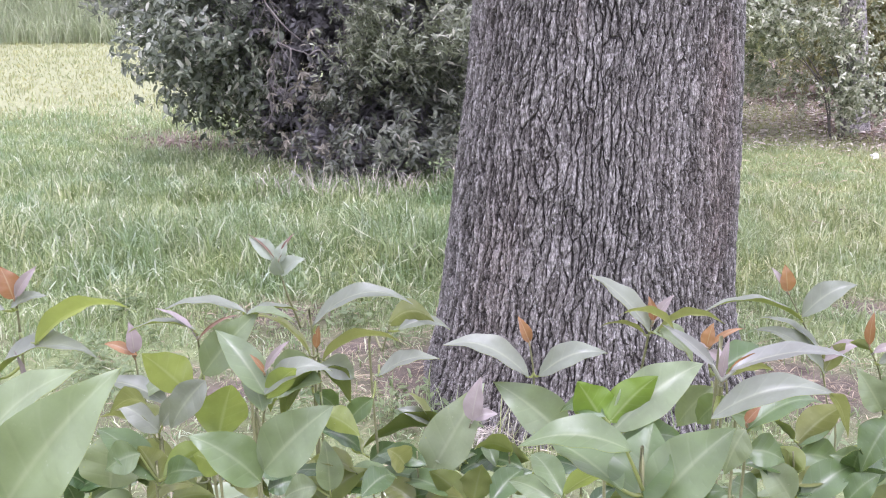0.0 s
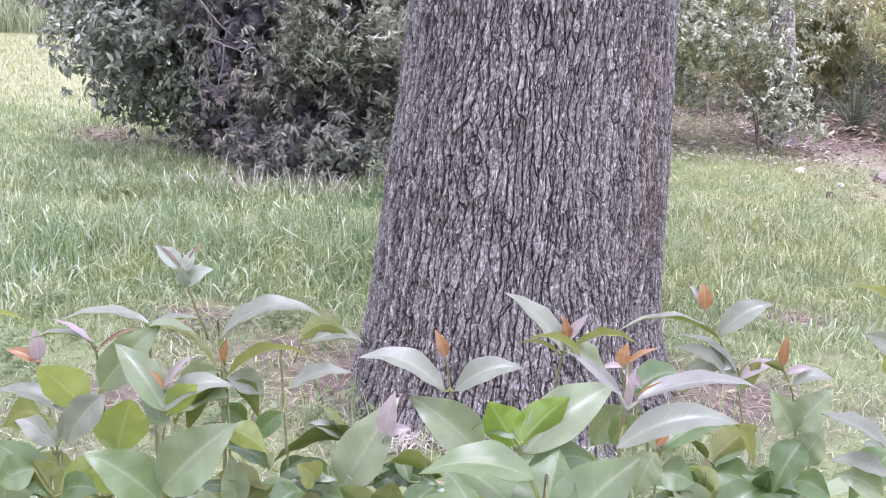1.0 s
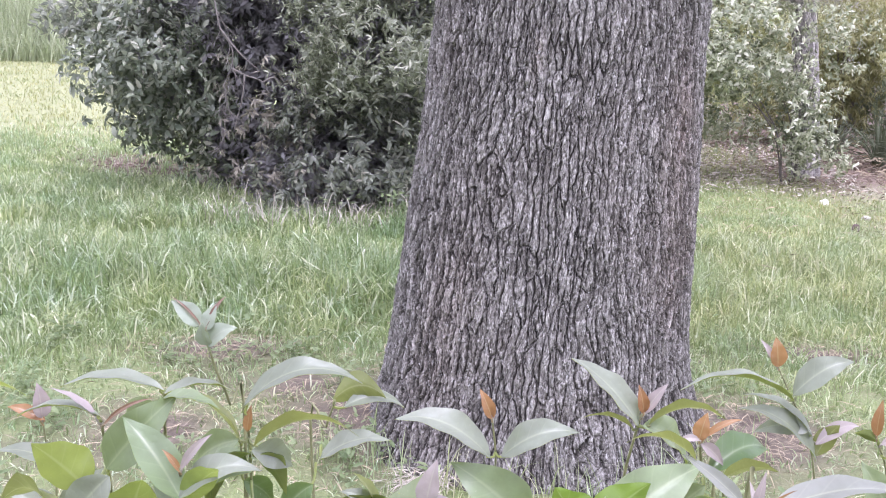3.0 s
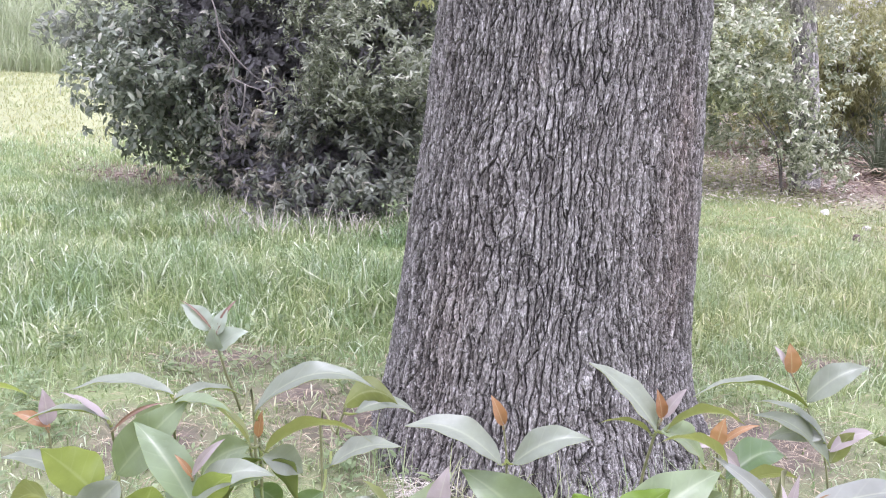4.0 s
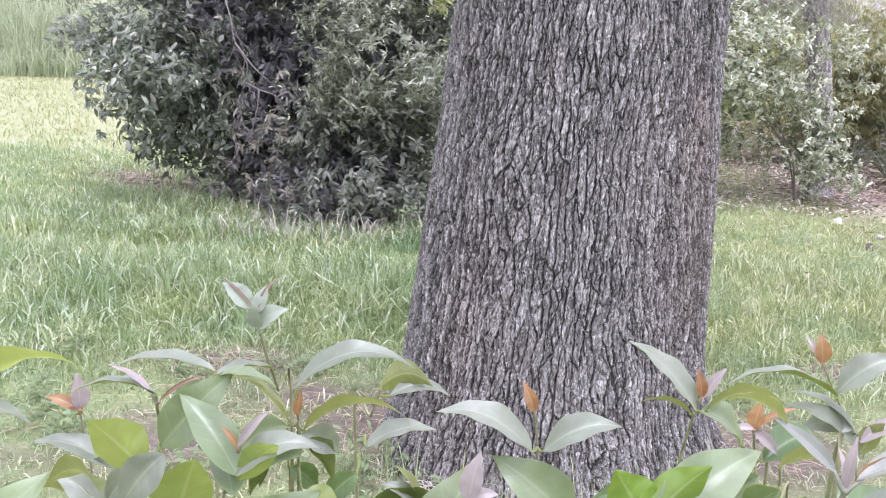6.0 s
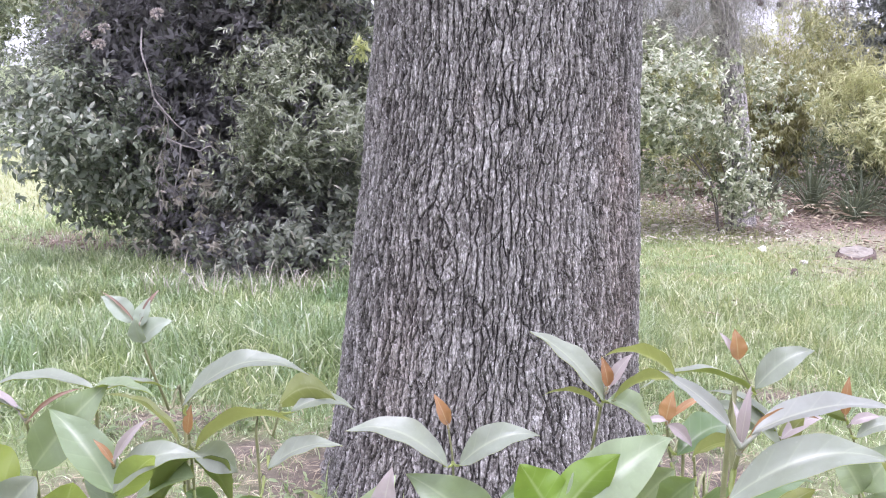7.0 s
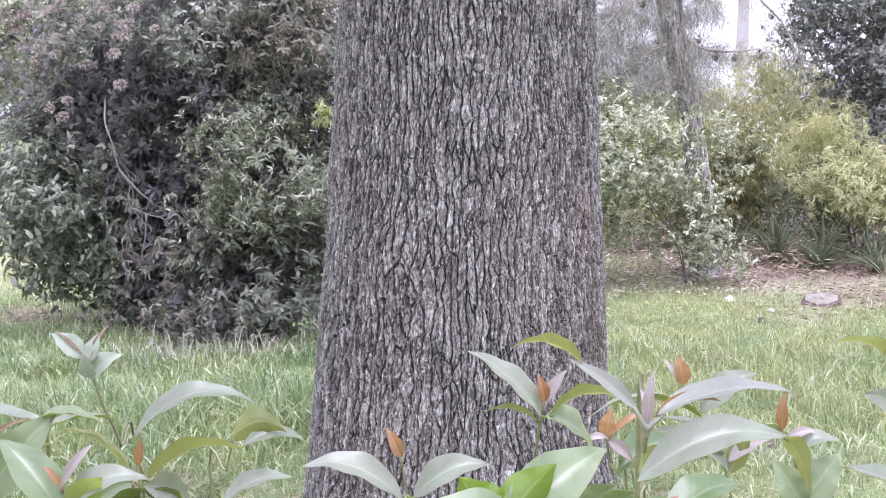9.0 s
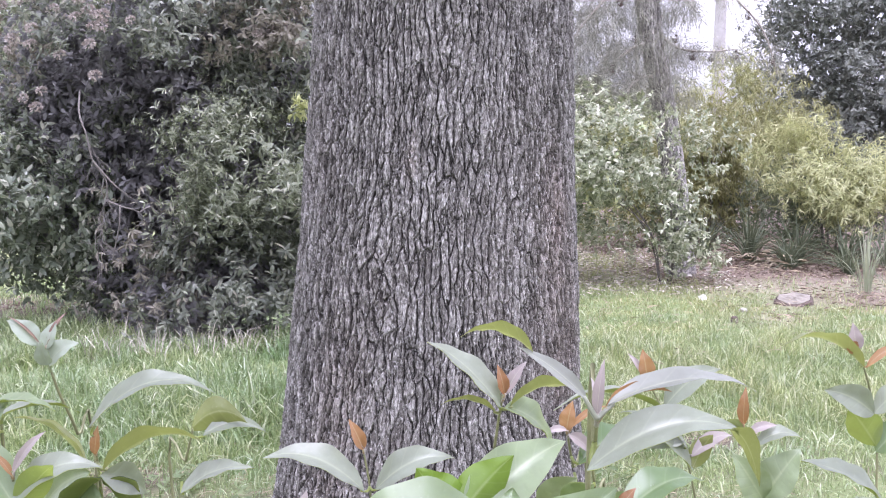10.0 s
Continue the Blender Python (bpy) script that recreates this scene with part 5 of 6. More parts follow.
tv = np.concatenate([np.stack([rr * k * np.cos(th), rr * k * np.sin(th), np.full(40, 0.044) + 0.022 * np.sin(th) * k + 0.012 * np.cos(th) * k + 0.003 * np.sin(5 * th + 9 * k)], 1) for k in (0.96, 0.6, 0.25, 0.02)])
part("cut_face", mesh_of("cut_face", tv, [sq], (M_CUTWOOD,), smooth=False), stump, "grey-brown sawn face")


# ---------------------------------------------------------------- hedge shrubs in the foreground
# what the upper and the lower side of each kind of leaf is made of
SIDES = {PALE: (PALE, UNDER), MATURE: (MATURE, UNDER), DARK: (DARK, UNDER), FRESH: (FRESH, UNDER), SHEEN: (SHEEN, FRESH), LIGHT: (LIGHT, UNDER)}


def leaf_mesh(base, tip, width, roll, arch, mat, anchor):
    """One broad pointed leaf: a thin blade folded along its midrib, waxy above and yellower below, and a short stalk."""
    base, tip = np.array(base), np.array(tip)
    ln = np.linalg.norm(tip - base)
    a = (tip - base) / ln
    u = unit(np.array([0, 0, 1.0]) - a[2] * a)
    v = np.cross(a, u)
    n = u * math.cos(radians(roll)) + v * math.sin(radians(roll))
    side = np.cross(n, a)
    nu, nv = 19, 7
    s = np.linspace(0, 1, nu)
    prof = np.sin(np.pi * s**0.8) ** 0.92 * (1 - 0.3 * s) * 1.2
    prof = np.maximum(prof, 0.02)
    prof[-1] = 0.004
    c = np.linspace(-1, 1, nv)
    S, C = np.meshgrid(s, c, indexing="ij")
    half = (0.92 * prof * width / 2)[:, None] * C
    wav = 0.035 * width * np.sin(S * 19 + base[0] * 300) * C * C
    lift = 0.48 * np.abs(half) * (1 - 0.45 * S) + wav
    mid = base + np.outer(s, tip - base) + np.outer(4 * s * (1 - s) * arch * ln * 0.75, (0, 0, 1.0)) + np.outer(0.045 * ln * 4 * s * (1 - s) - 0.05 * ln * s**4, n)
    p = mid[:, None] + side * half[..., None] + n * lift[..., None]
    i, j = np.meshgrid(np.arange(nu - 1), np.arange(nv - 1), indexing="ij")
    q = np.stack([i * nv + j, (i + 1) * nv + j, (i + 1) * nv + j + 1, i * nv + j + 1], -1).reshape(-1, 4)
    verts, faces, slots = p.reshape(-1, 3), [q], [np.zeros(len(q))]
    across, vein = np.abs(C).ravel(), (0.5 + 0.5 * np.cos((S * 6 - np.abs(C) * 0.9) * 2 * np.pi)).ravel()
    if mat in SIDES:
        thick = n * 0.00025 * (1 - 0.5 * C**2)[..., None]
        verts = np.vstack([(p + thick).reshape(-1, 3), (p - thick).reshape(-1, 3)])
        faces, slots = [q, q[:, ::-1] + nu * nv], [np.zeros(len(q)), np.ones(len(q))]
        across, vein = np.tile(across, 2), np.tile(vein, 2)
    gap = np.linalg.norm(base - anchor)
    if 0.001 < gap < 0.024:
        sv, sf = tube([anchor, (base + anchor) / 2 - (0, 0, 0.1 * gap), base + 0.04 * (tip - base)], [0.0009, 0.0008, 0.0006], 5, 3)
        faces = faces + [f + len(verts) for f in sf]
        slots += [np.ones(len(f)) for f in sf]
        verts = np.vstack([verts, sv])
        across, vein = np.concatenate([across, np.zeros(len(sv))]), np.concatenate([vein, np.zeros(len(sv))])
    return mesh_of("leaf", verts, faces, SIDES.get(mat, (mat, mat)), np.concatenate(slots), {"across": across, "vein": vein})


SHRUB_FEET = [(-0.30, 0.66), (-0.12, 0.62), (0.03, 0.70), (0.14, 0.60), (0.26, 0.72), (0.42, 0.70)]
shrubs = [thing("hedge_shrub", "leafy garden shrub with green leaves and orange new shoots", "shrub", (fx, fy, 0), "foreground hedge shrubs") for fx, fy in SHRUB_FEET]


def sprig(shrub, line, leaves):
    """A leafy shoot: its stem runs down to the shrub's foot. Leaves: base, way in cm, width in cm, roll, arch, kind."""
    foot = np.array(shrub.location)
    line = [np.array(p) for p in line]
    low = line[-1]
    foot[2] = float(ground_z(foot[0], foot[1])) - 0.02
    line += [low + (foot - low) * (0.33, 0.33, 0.4) + (0, 0.01, 0), foot]
    radii = list(np.linspace(0.0006, 0.0009, len(line) - 2)) + [0.0017, 0.006]
    stem = under(shrub, part("stem", Pile().add(*tube(line, radii, 7, 5)).mesh("stem", M_STEM)))
    dense = np.concatenate([np.linspace(line[i], line[i + 1], 12) for i in range(len(line) - 2)])
    for bx, by, bz, dx, dy, dz, w, roll, arch, mat in leaves:
        base = np.array([bx, by, bz])
        near = dense[np.argmin(np.linalg.norm(dense - base + (0, 0, 0.004), axis=1))]
        me = leaf_mesh(base, base + np.array([dx, dy, dz]) / 100, w / 100, roll, arch, mat, near)
        ob = new("leaf", me)
        ob.parent = stem
    return stem


sprig(shrubs[1], [(-0.108, 0.495, 1.330), (-0.106, 0.503, 1.314), (-0.102, 0.519, 1.289), (-0.096, 0.531, 1.249)],
      [(-0.112, 0.495, 1.3385, -1.35, 0.0, 1.3, 1.1, -50, 0.06, SHEEN),
       (-0.109, 0.495, 1.336, 0.5, 0.3, 1.4, 0.8, 40, 0.02, SHEEN),
       (-0.108, 0.495, 1.329, 1.5, -0.6, 1.15, 1.1, 62, 0.12, SHEEN),
       (-0.108, 0.495, 1.329, -0.2, -0.6, 1.3, 0.9, 180, 0.00, SHEEN),
       (-0.109, 0.495, 1.338, 0.9, 0.5, 1.5, 0.25, 45, 0.10, BROWN),
       (-0.111, 0.494, 1.3395, -1.5, 0.1, 1.45, 0.14, -45, 0.06, BROWN)])
sprig(shrubs[1], [(-0.088, 0.488, 1.296), (-0.089, 0.500, 1.275), (-0.090, 0.512, 1.242), (-0.092, 0.524, 1.185)],
      [(-0.090, 0.488, 1.300, 5.8, 0.0, 1.6, 1.5, 25, 0.22, PALE),
       (-0.085, 0.488, 1.279, 5.3, -1.0, 1.4, 1.8, -30, 0.18, OLIVE),
       (-0.088, 0.488, 1.287, 0.2, 0.0, 1.4, 0.5, 80, 0.00, RED),
       (-0.091, 0.488, 1.281, -3.4, 0.0, 2.7, 1.5, 12, 0.14, OLIVE),
       (-0.086, 0.488, 1.277, 1.9, 2.0, -1.7, 1.6, 77, 0.10, PALE),
       (-0.084, 0.488, 1.274, 1.3, 2.0, -2.8, 1.5, -22, 0.10, DARK),
       (-0.086, 0.488, 1.276, -2.5, 2.0, -3.4, 1.9, 7, 0.05, DARK),
       (-0.086, 0.488, 1.266, -4.2, 4.0, -3.4, 2.7, -36, 0.05, FRESH),
       (-0.085, 0.488, 1.246, 2.1, 0.0, -1.4, 1.7, -104, 0.10, YOUNG),
       (-0.087, 0.488, 1.235, 2.2, 3.0, -2.8, 1.9, 53, 0.05, DARK)])
sprig(shrubs[1], [(-0.099, 0.393, 1.310), (-0.102, 0.405, 1.291), (-0.107, 0.417, 1.264), (-0.112, 0.429, 1.230)],
      [(-0.099, 0.393, 1.296, -2.7, 1.5, 3.0, 1.7, -29, 0.06, FRESH),
       (-0.100, 0.393, 1.296, 3.4, 0.0, 1.4, 1.3, 40, 0.24, PALE),
       (-0.099, 0.393, 1.294, 1.8, -1.0, 2.1, 1.3, -65, 0.06, YOUNG),
       (-0.099, 0.393, 1.308, -0.7, -0.0, 1.0, 0.3, -49, 0.05, RED),
       (-0.099, 0.393, 1.309, 1.3, -0.0, 1.6, 0.4, 68, 0.10, PINK),
       (-0.102, 0.393, 1.255, 3.6, 0.0, 3.6, 3.0, 68, 0.05, FRESH),
       (-0.104, 0.393, 1.249, -3.2, -1.0, 3.0, 2.5, -60, 0.08, MATURE),
       (-0.101, 0.393, 1.287, -1.3, 3.0, 1.7, 1.5, 0, 0.00, FRESH)])
sprig(shrubs[1], [(-0.138, 0.416, 1.321), (-0.140, 0.428, 1.305), (-0.142, 0.440, 1.278), (-0.143, 0.452, 1.221)],
      [(-0.139, 0.416, 1.321, -1.9, 0.0, 1.4, 0.5, -9, 0.04, PINK),
       (-0.138, 0.416, 1.322, -3.5, 0.0, 0.1, 0.9, 5, 0.10, PALE),
       (-0.137, 0.416, 1.318, 2.2, 0.0, 1.3, 0.2, 63, 0.12, BROWN),
       (-0.136, 0.416, 1.298, 3.1, 0.0, 3.5, 2.0, 76, 0.04, FRESH),
       (-0.111, 0.416, 1.331, 2.4, 0.0, -0.3, 1.0, 5, 0.05, FRESH),
       (-0.144, 0.416, 1.288, -2.0, -1.0, 2.6, 2.3, 78, 0.00, YOUNG),
       (-0.135, 0.416, 1.295, -2.1, 0.0, -2.8, 1.8, -78, 0.08, PALE)])
sprig(shrubs[1], [(-0.124, 0.470, 1.313), (-0.127, 0.482, 1.288), (-0.129, 0.494, 1.249)],
      [(-0.124, 0.470, 1.314, -4.9, 0.0, 0.3, 1.1, -8, 0.08, PALE),
       (-0.124, 0.470, 1.312, 3.0, 2.0, -0.3, 1.1, -2, 0.08, PALE),
       (-0.127, 0.470, 1.306, -2.9, 3.0, -3.2, 2.1, -65, 0.00, FRESH)])
sprig(shrubs[0], [(-0.256, 0.670, 1.217), (-0.258, 0.682, 1.185), (-0.258, 0.694, 1.119)],
      [(-0.257, 0.670, 1.216, -2.2, 0.0, 0.9, 0.9, -47, 0.10, RED),
       (-0.256, 0.670, 1.217, -0.2, 0.0, 2.5, 1.3, -51, 0.00, PINK),
       (-0.254, 0.670, 1.216, -1.7, 0.0, 0.5, 0.7, -48, 0.10, RED),
       (-0.232, 0.670, 1.174, -5.7, 0.0, 2.1, 1.9, -25, 0.10, PALE),
       (-0.253, 0.670, 1.181, 3.0, 0.0, 1.4, 1.3, 41, 0.10, FRESH)])
sprig(shrubs[2], [(-0.051, 0.558, 1.277), (-0.057, 0.570, 1.257), (-0.066, 0.582, 1.221)],
      [(-0.052, 0.558, 1.278, 3.0, 0.0, 0.2, 1.7, -97, 0.35, OLIVE),
       (-0.046, 0.558, 1.274, 3.4, 1.0, -0.2, 1.0, 40, 0.20, PALE),
       (-0.059, 0.558, 1.242, 3.9, 0.0, 1.4, 1.6, 20, 0.12, PALE),
       (-0.063, 0.558, 1.227, -2.2, 0.0, -2.4, 1.5, -68, 0.10, MATURE)])
sprig(shrubs[2], [(0.042, 0.637, 1.238), (0.046, 0.649, 1.208), (0.047, 0.661, 1.172), (0.052, 0.673, 1.101)],
      [(0.042, 0.637, 1.238, -0.8, 0.0, 2.0, 0.9, -66, 0.00, RED),
       (0.043, 0.637, 1.238, -0.4, 0.5, 1.5, 0.4, -17, 0.00, PINK),
       (0.042, 0.637, 1.211, -6.1, 0.0, 2.7, 2.2, -30, 0.16, PALE),
       (0.049, 0.637, 1.212, 4.9, 0.0, 1.9, 2.1, 40, 0.16, PALE),
       (0.070, 0.637, 1.163, -5.3, 0.0, 4.5, 3.6, -61, 0.05, FRESH)])
sprig(shrubs[2], [(0.001, 0.590, 1.198), (-0.005, 0.602, 1.172), (-0.013, 0.614, 1.131)],
      [(0.001, 0.590, 1.198, 0.6, 0.0, 3.2, 1.5, 69, 0.00, PINK),
       (-0.029, 0.590, 1.155, 3.8, 2.0, 6.3, 3.6, 45, 0.00, FRESH),
       (0.002, 0.590, 1.199, 1.7, 0.0, 0.4, 0.9, 49, 0.10, PINK),
       (-0.008, 0.590, 1.161, -2.7, 2.0, 1.5, 1.6, -36, 0.05, MATURE)])
sprig(shrubs[2], [(-0.030, 0.620, 1.189), (-0.028, 0.632, 1.157), (-0.025, 0.644, 1.115)],
      [(-0.029, 0.620, 1.184, -1.5, 0.0, 2.3, 1.1, -14, 0.05, OLIVE),
       (-0.029, 0.620, 1.182, -2.4, 0.0, 1.2, 1.1, -40, 0.10, PALE),
       (-0.008, 0.620, 1.176, -7.2, 0.0, -1.1, 2.9, 46, 0.12, DARK),
       (-0.024, 0.620, 1.150, 2.8, 0.0, 0.9, 1.3, 54, 0.10, MATURE)])
sprig(shrubs[3], [(0.100, 0.454, 1.315), (0.099, 0.466, 1.295), (0.098, 0.478, 1.267), (0.100, 0.490, 1.205)],
      [(0.099, 0.454, 1.309, -3.1, 0.0, 3.3, 1.6, -32, 0.02, PALE),
       (0.101, 0.454, 1.315, -0.3, 0.0, 1.4, 0.6, -76, 0.00, RED),
       (0.101, 0.454, 1.315, 1.0, 0.0, 1.5, 0.6, 54, 0.05, PINK),
       (0.097, 0.454, 1.307, -2.5, 0.0, 0.6, 0.7, 35, 0.12, OLIVE),
       (0.103, 0.454, 1.309, 3.6, 0.0, 0.6, 1.3, -40, 0.18, OLIVE),
       (0.101, 0.454, 1.309, 2.9, 2.0, -2.9, 1.8, 47, 0.10, FRESH)])
sprig(shrubs[3], [(0.140, 0.502, 1.283), (0.146, 0.514, 1.260), (0.156, 0.526, 1.218)],
      [(0.140, 0.502, 1.283, 0.3, 0.0, 1.5, 0.9, 57, 0.00, RED),
       (0.141, 0.502, 1.283, -1.4, 0.0, -0.2, 0.4, -51, 0.15, PINK),
       (0.142, 0.502, 1.284, 1.9, 0.0, 1.1, 0.4, 42, 0.10, RED),
       (0.141, 0.502, 1.281, 1.3, 0.0, -1.2, 0.7, 64, 0.10, PINK),
       (0.145, 0.502, 1.258, -1.8, 2.0, -3.5, 2.1, -93, 0.05, MATURE),
       (0.146, 0.502, 1.265, 4.1, 3.0, 0.2, 2.0, 27, 0.15, MATURE)])
sprig(shrubs[3], [(0.096, 0.264, 1.355), (0.098, 0.276, 1.342), (0.099, 0.288, 1.322)],
      [(0.096, 0.264, 1.356, 0.2, 0.0, 1.6, 0.36, 57, 0.00, PINK),
       (0.096, 0.264, 1.355, 0.1, 1.0, 1.0, 0.3, 30, 0.00, PINK),
       (0.093, 0.264, 1.361, -1.9, 0.0, 1.6, 0.5, -56, 0.02, LILAC),
       (0.078, 0.264, 1.375, -2.0, 0.0, 0.6, 0.8, 33, 0.16, OLIVE),
       (0.093, 0.264, 1.340, 4.6, 0.0, 1.0, 1.25, 40, 0.17, PALE),
       (0.099, 0.264, 1.359, 5.2, 2.0, -0.1, 1.0, 14, 0.05, LILAC),
       (0.098, 0.264, 1.358, 2.2, 1.0, 0.2, 0.5, -63, 0.10, RED),
       (0.134, 0.264, 1.350, 1.0, 0.0, -1.7, 0.8, -38, 0.25, OLIVE)])
sprig(shrubs[3], [(0.074, 0.415, 1.272), (0.075, 0.427, 1.253), (0.075, 0.439, 1.224)],
      [(0.072, 0.415, 1.271, -1.5, 0.0, 2.5, 2.3, 87, 0.00, VIVID),
       (0.074, 0.415, 1.273, 2.4, 0.0, 2.6, 2.0, -100, 0.05, VIVID),
       (0.076, 0.415, 1.268, 4.9, 2.0, 3.1, 2.7, 43, 0.08, FRESH),
       (0.072, 0.415, 1.276, -2.3, 2.0, -0.6, 1.2, -50, 0.25, MATURE),
       (0.077, 0.415, 1.268, 2.7, 2.0, 0.7, 1.4, -112, 0.10, DARK),
       (0.078, 0.415, 1.259, 4.1, 2.0, -0.6, 1.8, 53, 0.15, MATURE)])
sprig(shrubs[4], [(0.235, 0.681, 1.263), (0.251, 0.693, 1.236), (0.269, 0.705, 1.204), (0.282, 0.717, 1.162), (0.296, 0.729, 1.087)],
      [(0.235, 0.681, 1.263, -0.3, 0.0, 2.1, 1.2, -85, 0.00, RED),
       (0.234, 0.681, 1.264, -1.2, 0.0, 1.8, 0.5, -75, 0.05, PINK),
       (0.247, 0.681, 1.243, 3.9, 0.0, 2.6, 2.0, 45, 0.14, PALE),
       (0.249, 0.681, 1.239, -7.8, 0.0, 1.0, 1.9, 8, 0.14, PALE),
       (0.268, 0.681, 1.196, -5.4, 0.0, 3.9, 2.0, -28, 0.14, PALE),
       (0.267, 0.681, 1.200, 1.4, 0.0, 2.3, 1.5, -104, 0.10, OLIVE),
       (0.264, 0.681, 1.213, -4.5, 2.0, 2.4, 1.2, -3, 0.15, PALE),
       (0.266, 0.681, 1.208, 3.3, 1.0, 1.1, 1.1, 40, 0.15, PINK),
       (0.261, 0.681, 1.218, -3.3, 2.0, -1.0, 1.4, -63, 0.15, PALE)])
sprig(shrubs[4], [(0.255, 0.560, 1.263), (0.268, 0.572, 1.239), (0.277, 0.584, 1.206), (0.293, 0.596, 1.150)],
      [(0.255, 0.560, 1.264, 0.1, 0.0, 2.2, 0.7, 52, 0.00, RED),
       (0.262, 0.560, 1.251, 2.8, 0.0, 0.4, 1.1, 31, 0.20, PALE),
       (0.267, 0.560, 1.220, 2.2, 0.0, 2.9, 2.4, 49, 0.00, FRESH),
       (0.267, 0.560, 1.219, -1.8, 0.0, 2.9, 2.0, -83, 0.00, FRESH),
       (0.273, 0.560, 1.212, -2.0, -1.0, -3.2, 2.5, -27, 0.10, MATURE),
       (0.257, 0.560, 1.261, -1.5, 0.0, 0.5, 0.6, 86, 0.10, DARK),
       (0.273, 0.560, 1.197, 1.4, 0.0, 2.4, 2.4, 49, 0.00, FRESH),
       (0.258, 0.560, 1.259, 1.7, 0.0, 0.4, 0.6, 48, 0.10, PINK)])
sprig(shrubs[4], [(0.227, 0.600, 1.178), (0.238, 0.612, 1.158), (0.250, 0.624, 1.130)],
      [(0.226, 0.600, 1.178, 3.1, 0.0, 2.8, 2.3, -107, 0.10, OLIVE),
       (0.224, 0.600, 1.180, -1.6, 0.0, 1.7, 0.9, 45, 0.00, DARK),
       (0.228, 0.600, 1.176, 3.1, 2.0, 1.4, 1.7, 32, 0.10, MATURE),
       (0.226, 0.600, 1.168, 3.5, 0.0, -1.2, 2.5, 59, 0.20, MATURE),
       (0.225, 0.600, 1.164, -2.3, 0.0, -0.5, 2.1, -50, 0.20, MATURE)])
sprig(shrubs[3], [(0.146, 0.420, 1.270), (0.148, 0.432, 1.249), (0.151, 0.444, 1.223)],
      [(0.145, 0.420, 1.271, 0.7, 0.0, 0.9, 0.6, 47, 0.00, RED),
       (0.145, 0.420, 1.267, -1.0, 0.0, -2.6, 1.9, -57, 0.10, MATURE),
       (0.146, 0.420, 1.267, 4.4, 2.0, 0.9, 2.0, 16, 0.12, MATURE),
       (0.146, 0.420, 1.255, 2.1, 0.0, -0.6, 1.9, 57, 0.15, MATURE)])
sprig(shrubs[5], [(0.351, 0.620, 1.289), (0.363, 0.632, 1.276), (0.376, 0.644, 1.243), (0.386, 0.656, 1.181)],
      [(0.351, 0.620, 1.290, -0.2, 0.0, 1.8, 1.0, -98, 0.00, PINK),
       (0.351, 0.620, 1.290, -0.7, 0.0, 0.7, 0.9, -85, 0.00, RED),
       (0.357, 0.620, 1.279, -5.4, 0.0, 1.9, 2.3, 14, 0.18, OLIVE),
       (0.358, 0.620, 1.279, 2.5, 0.0, 1.3, 0.6, 48, 0.15, RED),
       (0.364, 0.620, 1.249, -3.3, 0.0, 1.7, 1.9, -78, 0.12, PALE),
       (0.364, 0.620, 1.249, 2.7, 0.0, 1.8, 1.6, 51, 0.12, PALE),
       (0.366, 0.620, 1.228, -1.9, 0.0, 2.6, 2.3, 65, 0.05, YOUNG),
       (0.366, 0.620, 1.224, 2.2, 0.0, 1.7, 2.0, 48, 0.10, MATURE)])
sprig(shrubs[5], [(0.282, 0.450, 1.256), (0.292, 0.462, 1.216)],
      [(0.280, 0.450, 1.256, -3.9, 0.0, 2.3, 1.8, -20, 0.02, PALE),
       (0.280, 0.450, 1.242, -3.2, 0.0, 0.9, 1.3, -40, 0.10, PALE),
       (0.279, 0.450, 1.229, -2.7, 0.0, 1.3, 1.7, -65, 0.15, MATURE)])
sprig(shrubs[0], [(-0.223, 0.400, 1.347), (-0.228, 0.412, 1.325), (-0.234, 0.424, 1.289), (-0.244, 0.436, 1.218)],
      [(-0.224, 0.400, 1.344, -0.5, 0.0, 1.7, 1.3, -45, 0.00, RED),
       (-0.223, 0.400, 1.345, 1.2, 0.0, 1.6, 0.6, 82, 0.05, PINK),
       (-0.226, 0.400, 1.339, 1.9, 0.0, 0.7, 0.8, 34, 0.10, PALE),
       (-0.229, 0.400, 1.338, -2.0, 0.0, -0.3, 0.8, -28, 0.10, PALE),
       (-0.216, 0.400, 1.320, 5.3, 0.0, 2.0, 1.9, -35, 0.17, YOUNG),
       (-0.239, 0.400, 1.301, 5.4, 0.0, 1.4, 2.2, 10, 0.22, PALE),
       (-0.223, 0.400, 1.296, -0.3, 0.0, 2.1, 0.4, -19, 0.00, PINK)])
sprig(shrubs[0], [(-0.134, 0.160, 1.357), (-0.146, 0.172, 1.332)],
      [(-0.130, 0.160, 1.351, 3.9, 0.0, 4.7, 2.6, 81, 0.06, LIGHT)])
sprig(shrubs[0], [(-0.180, 0.270, 1.323), (-0.191, 0.282, 1.292)],
      [(-0.182, 0.270, 1.329, 3.7, 0.0, 2.8, 1.9, 44, 0.06, LIGHT),
       (-0.184, 0.270, 1.313, 2.6, 0.0, 1.9, 1.9, 72, 0.06, MATURE)])
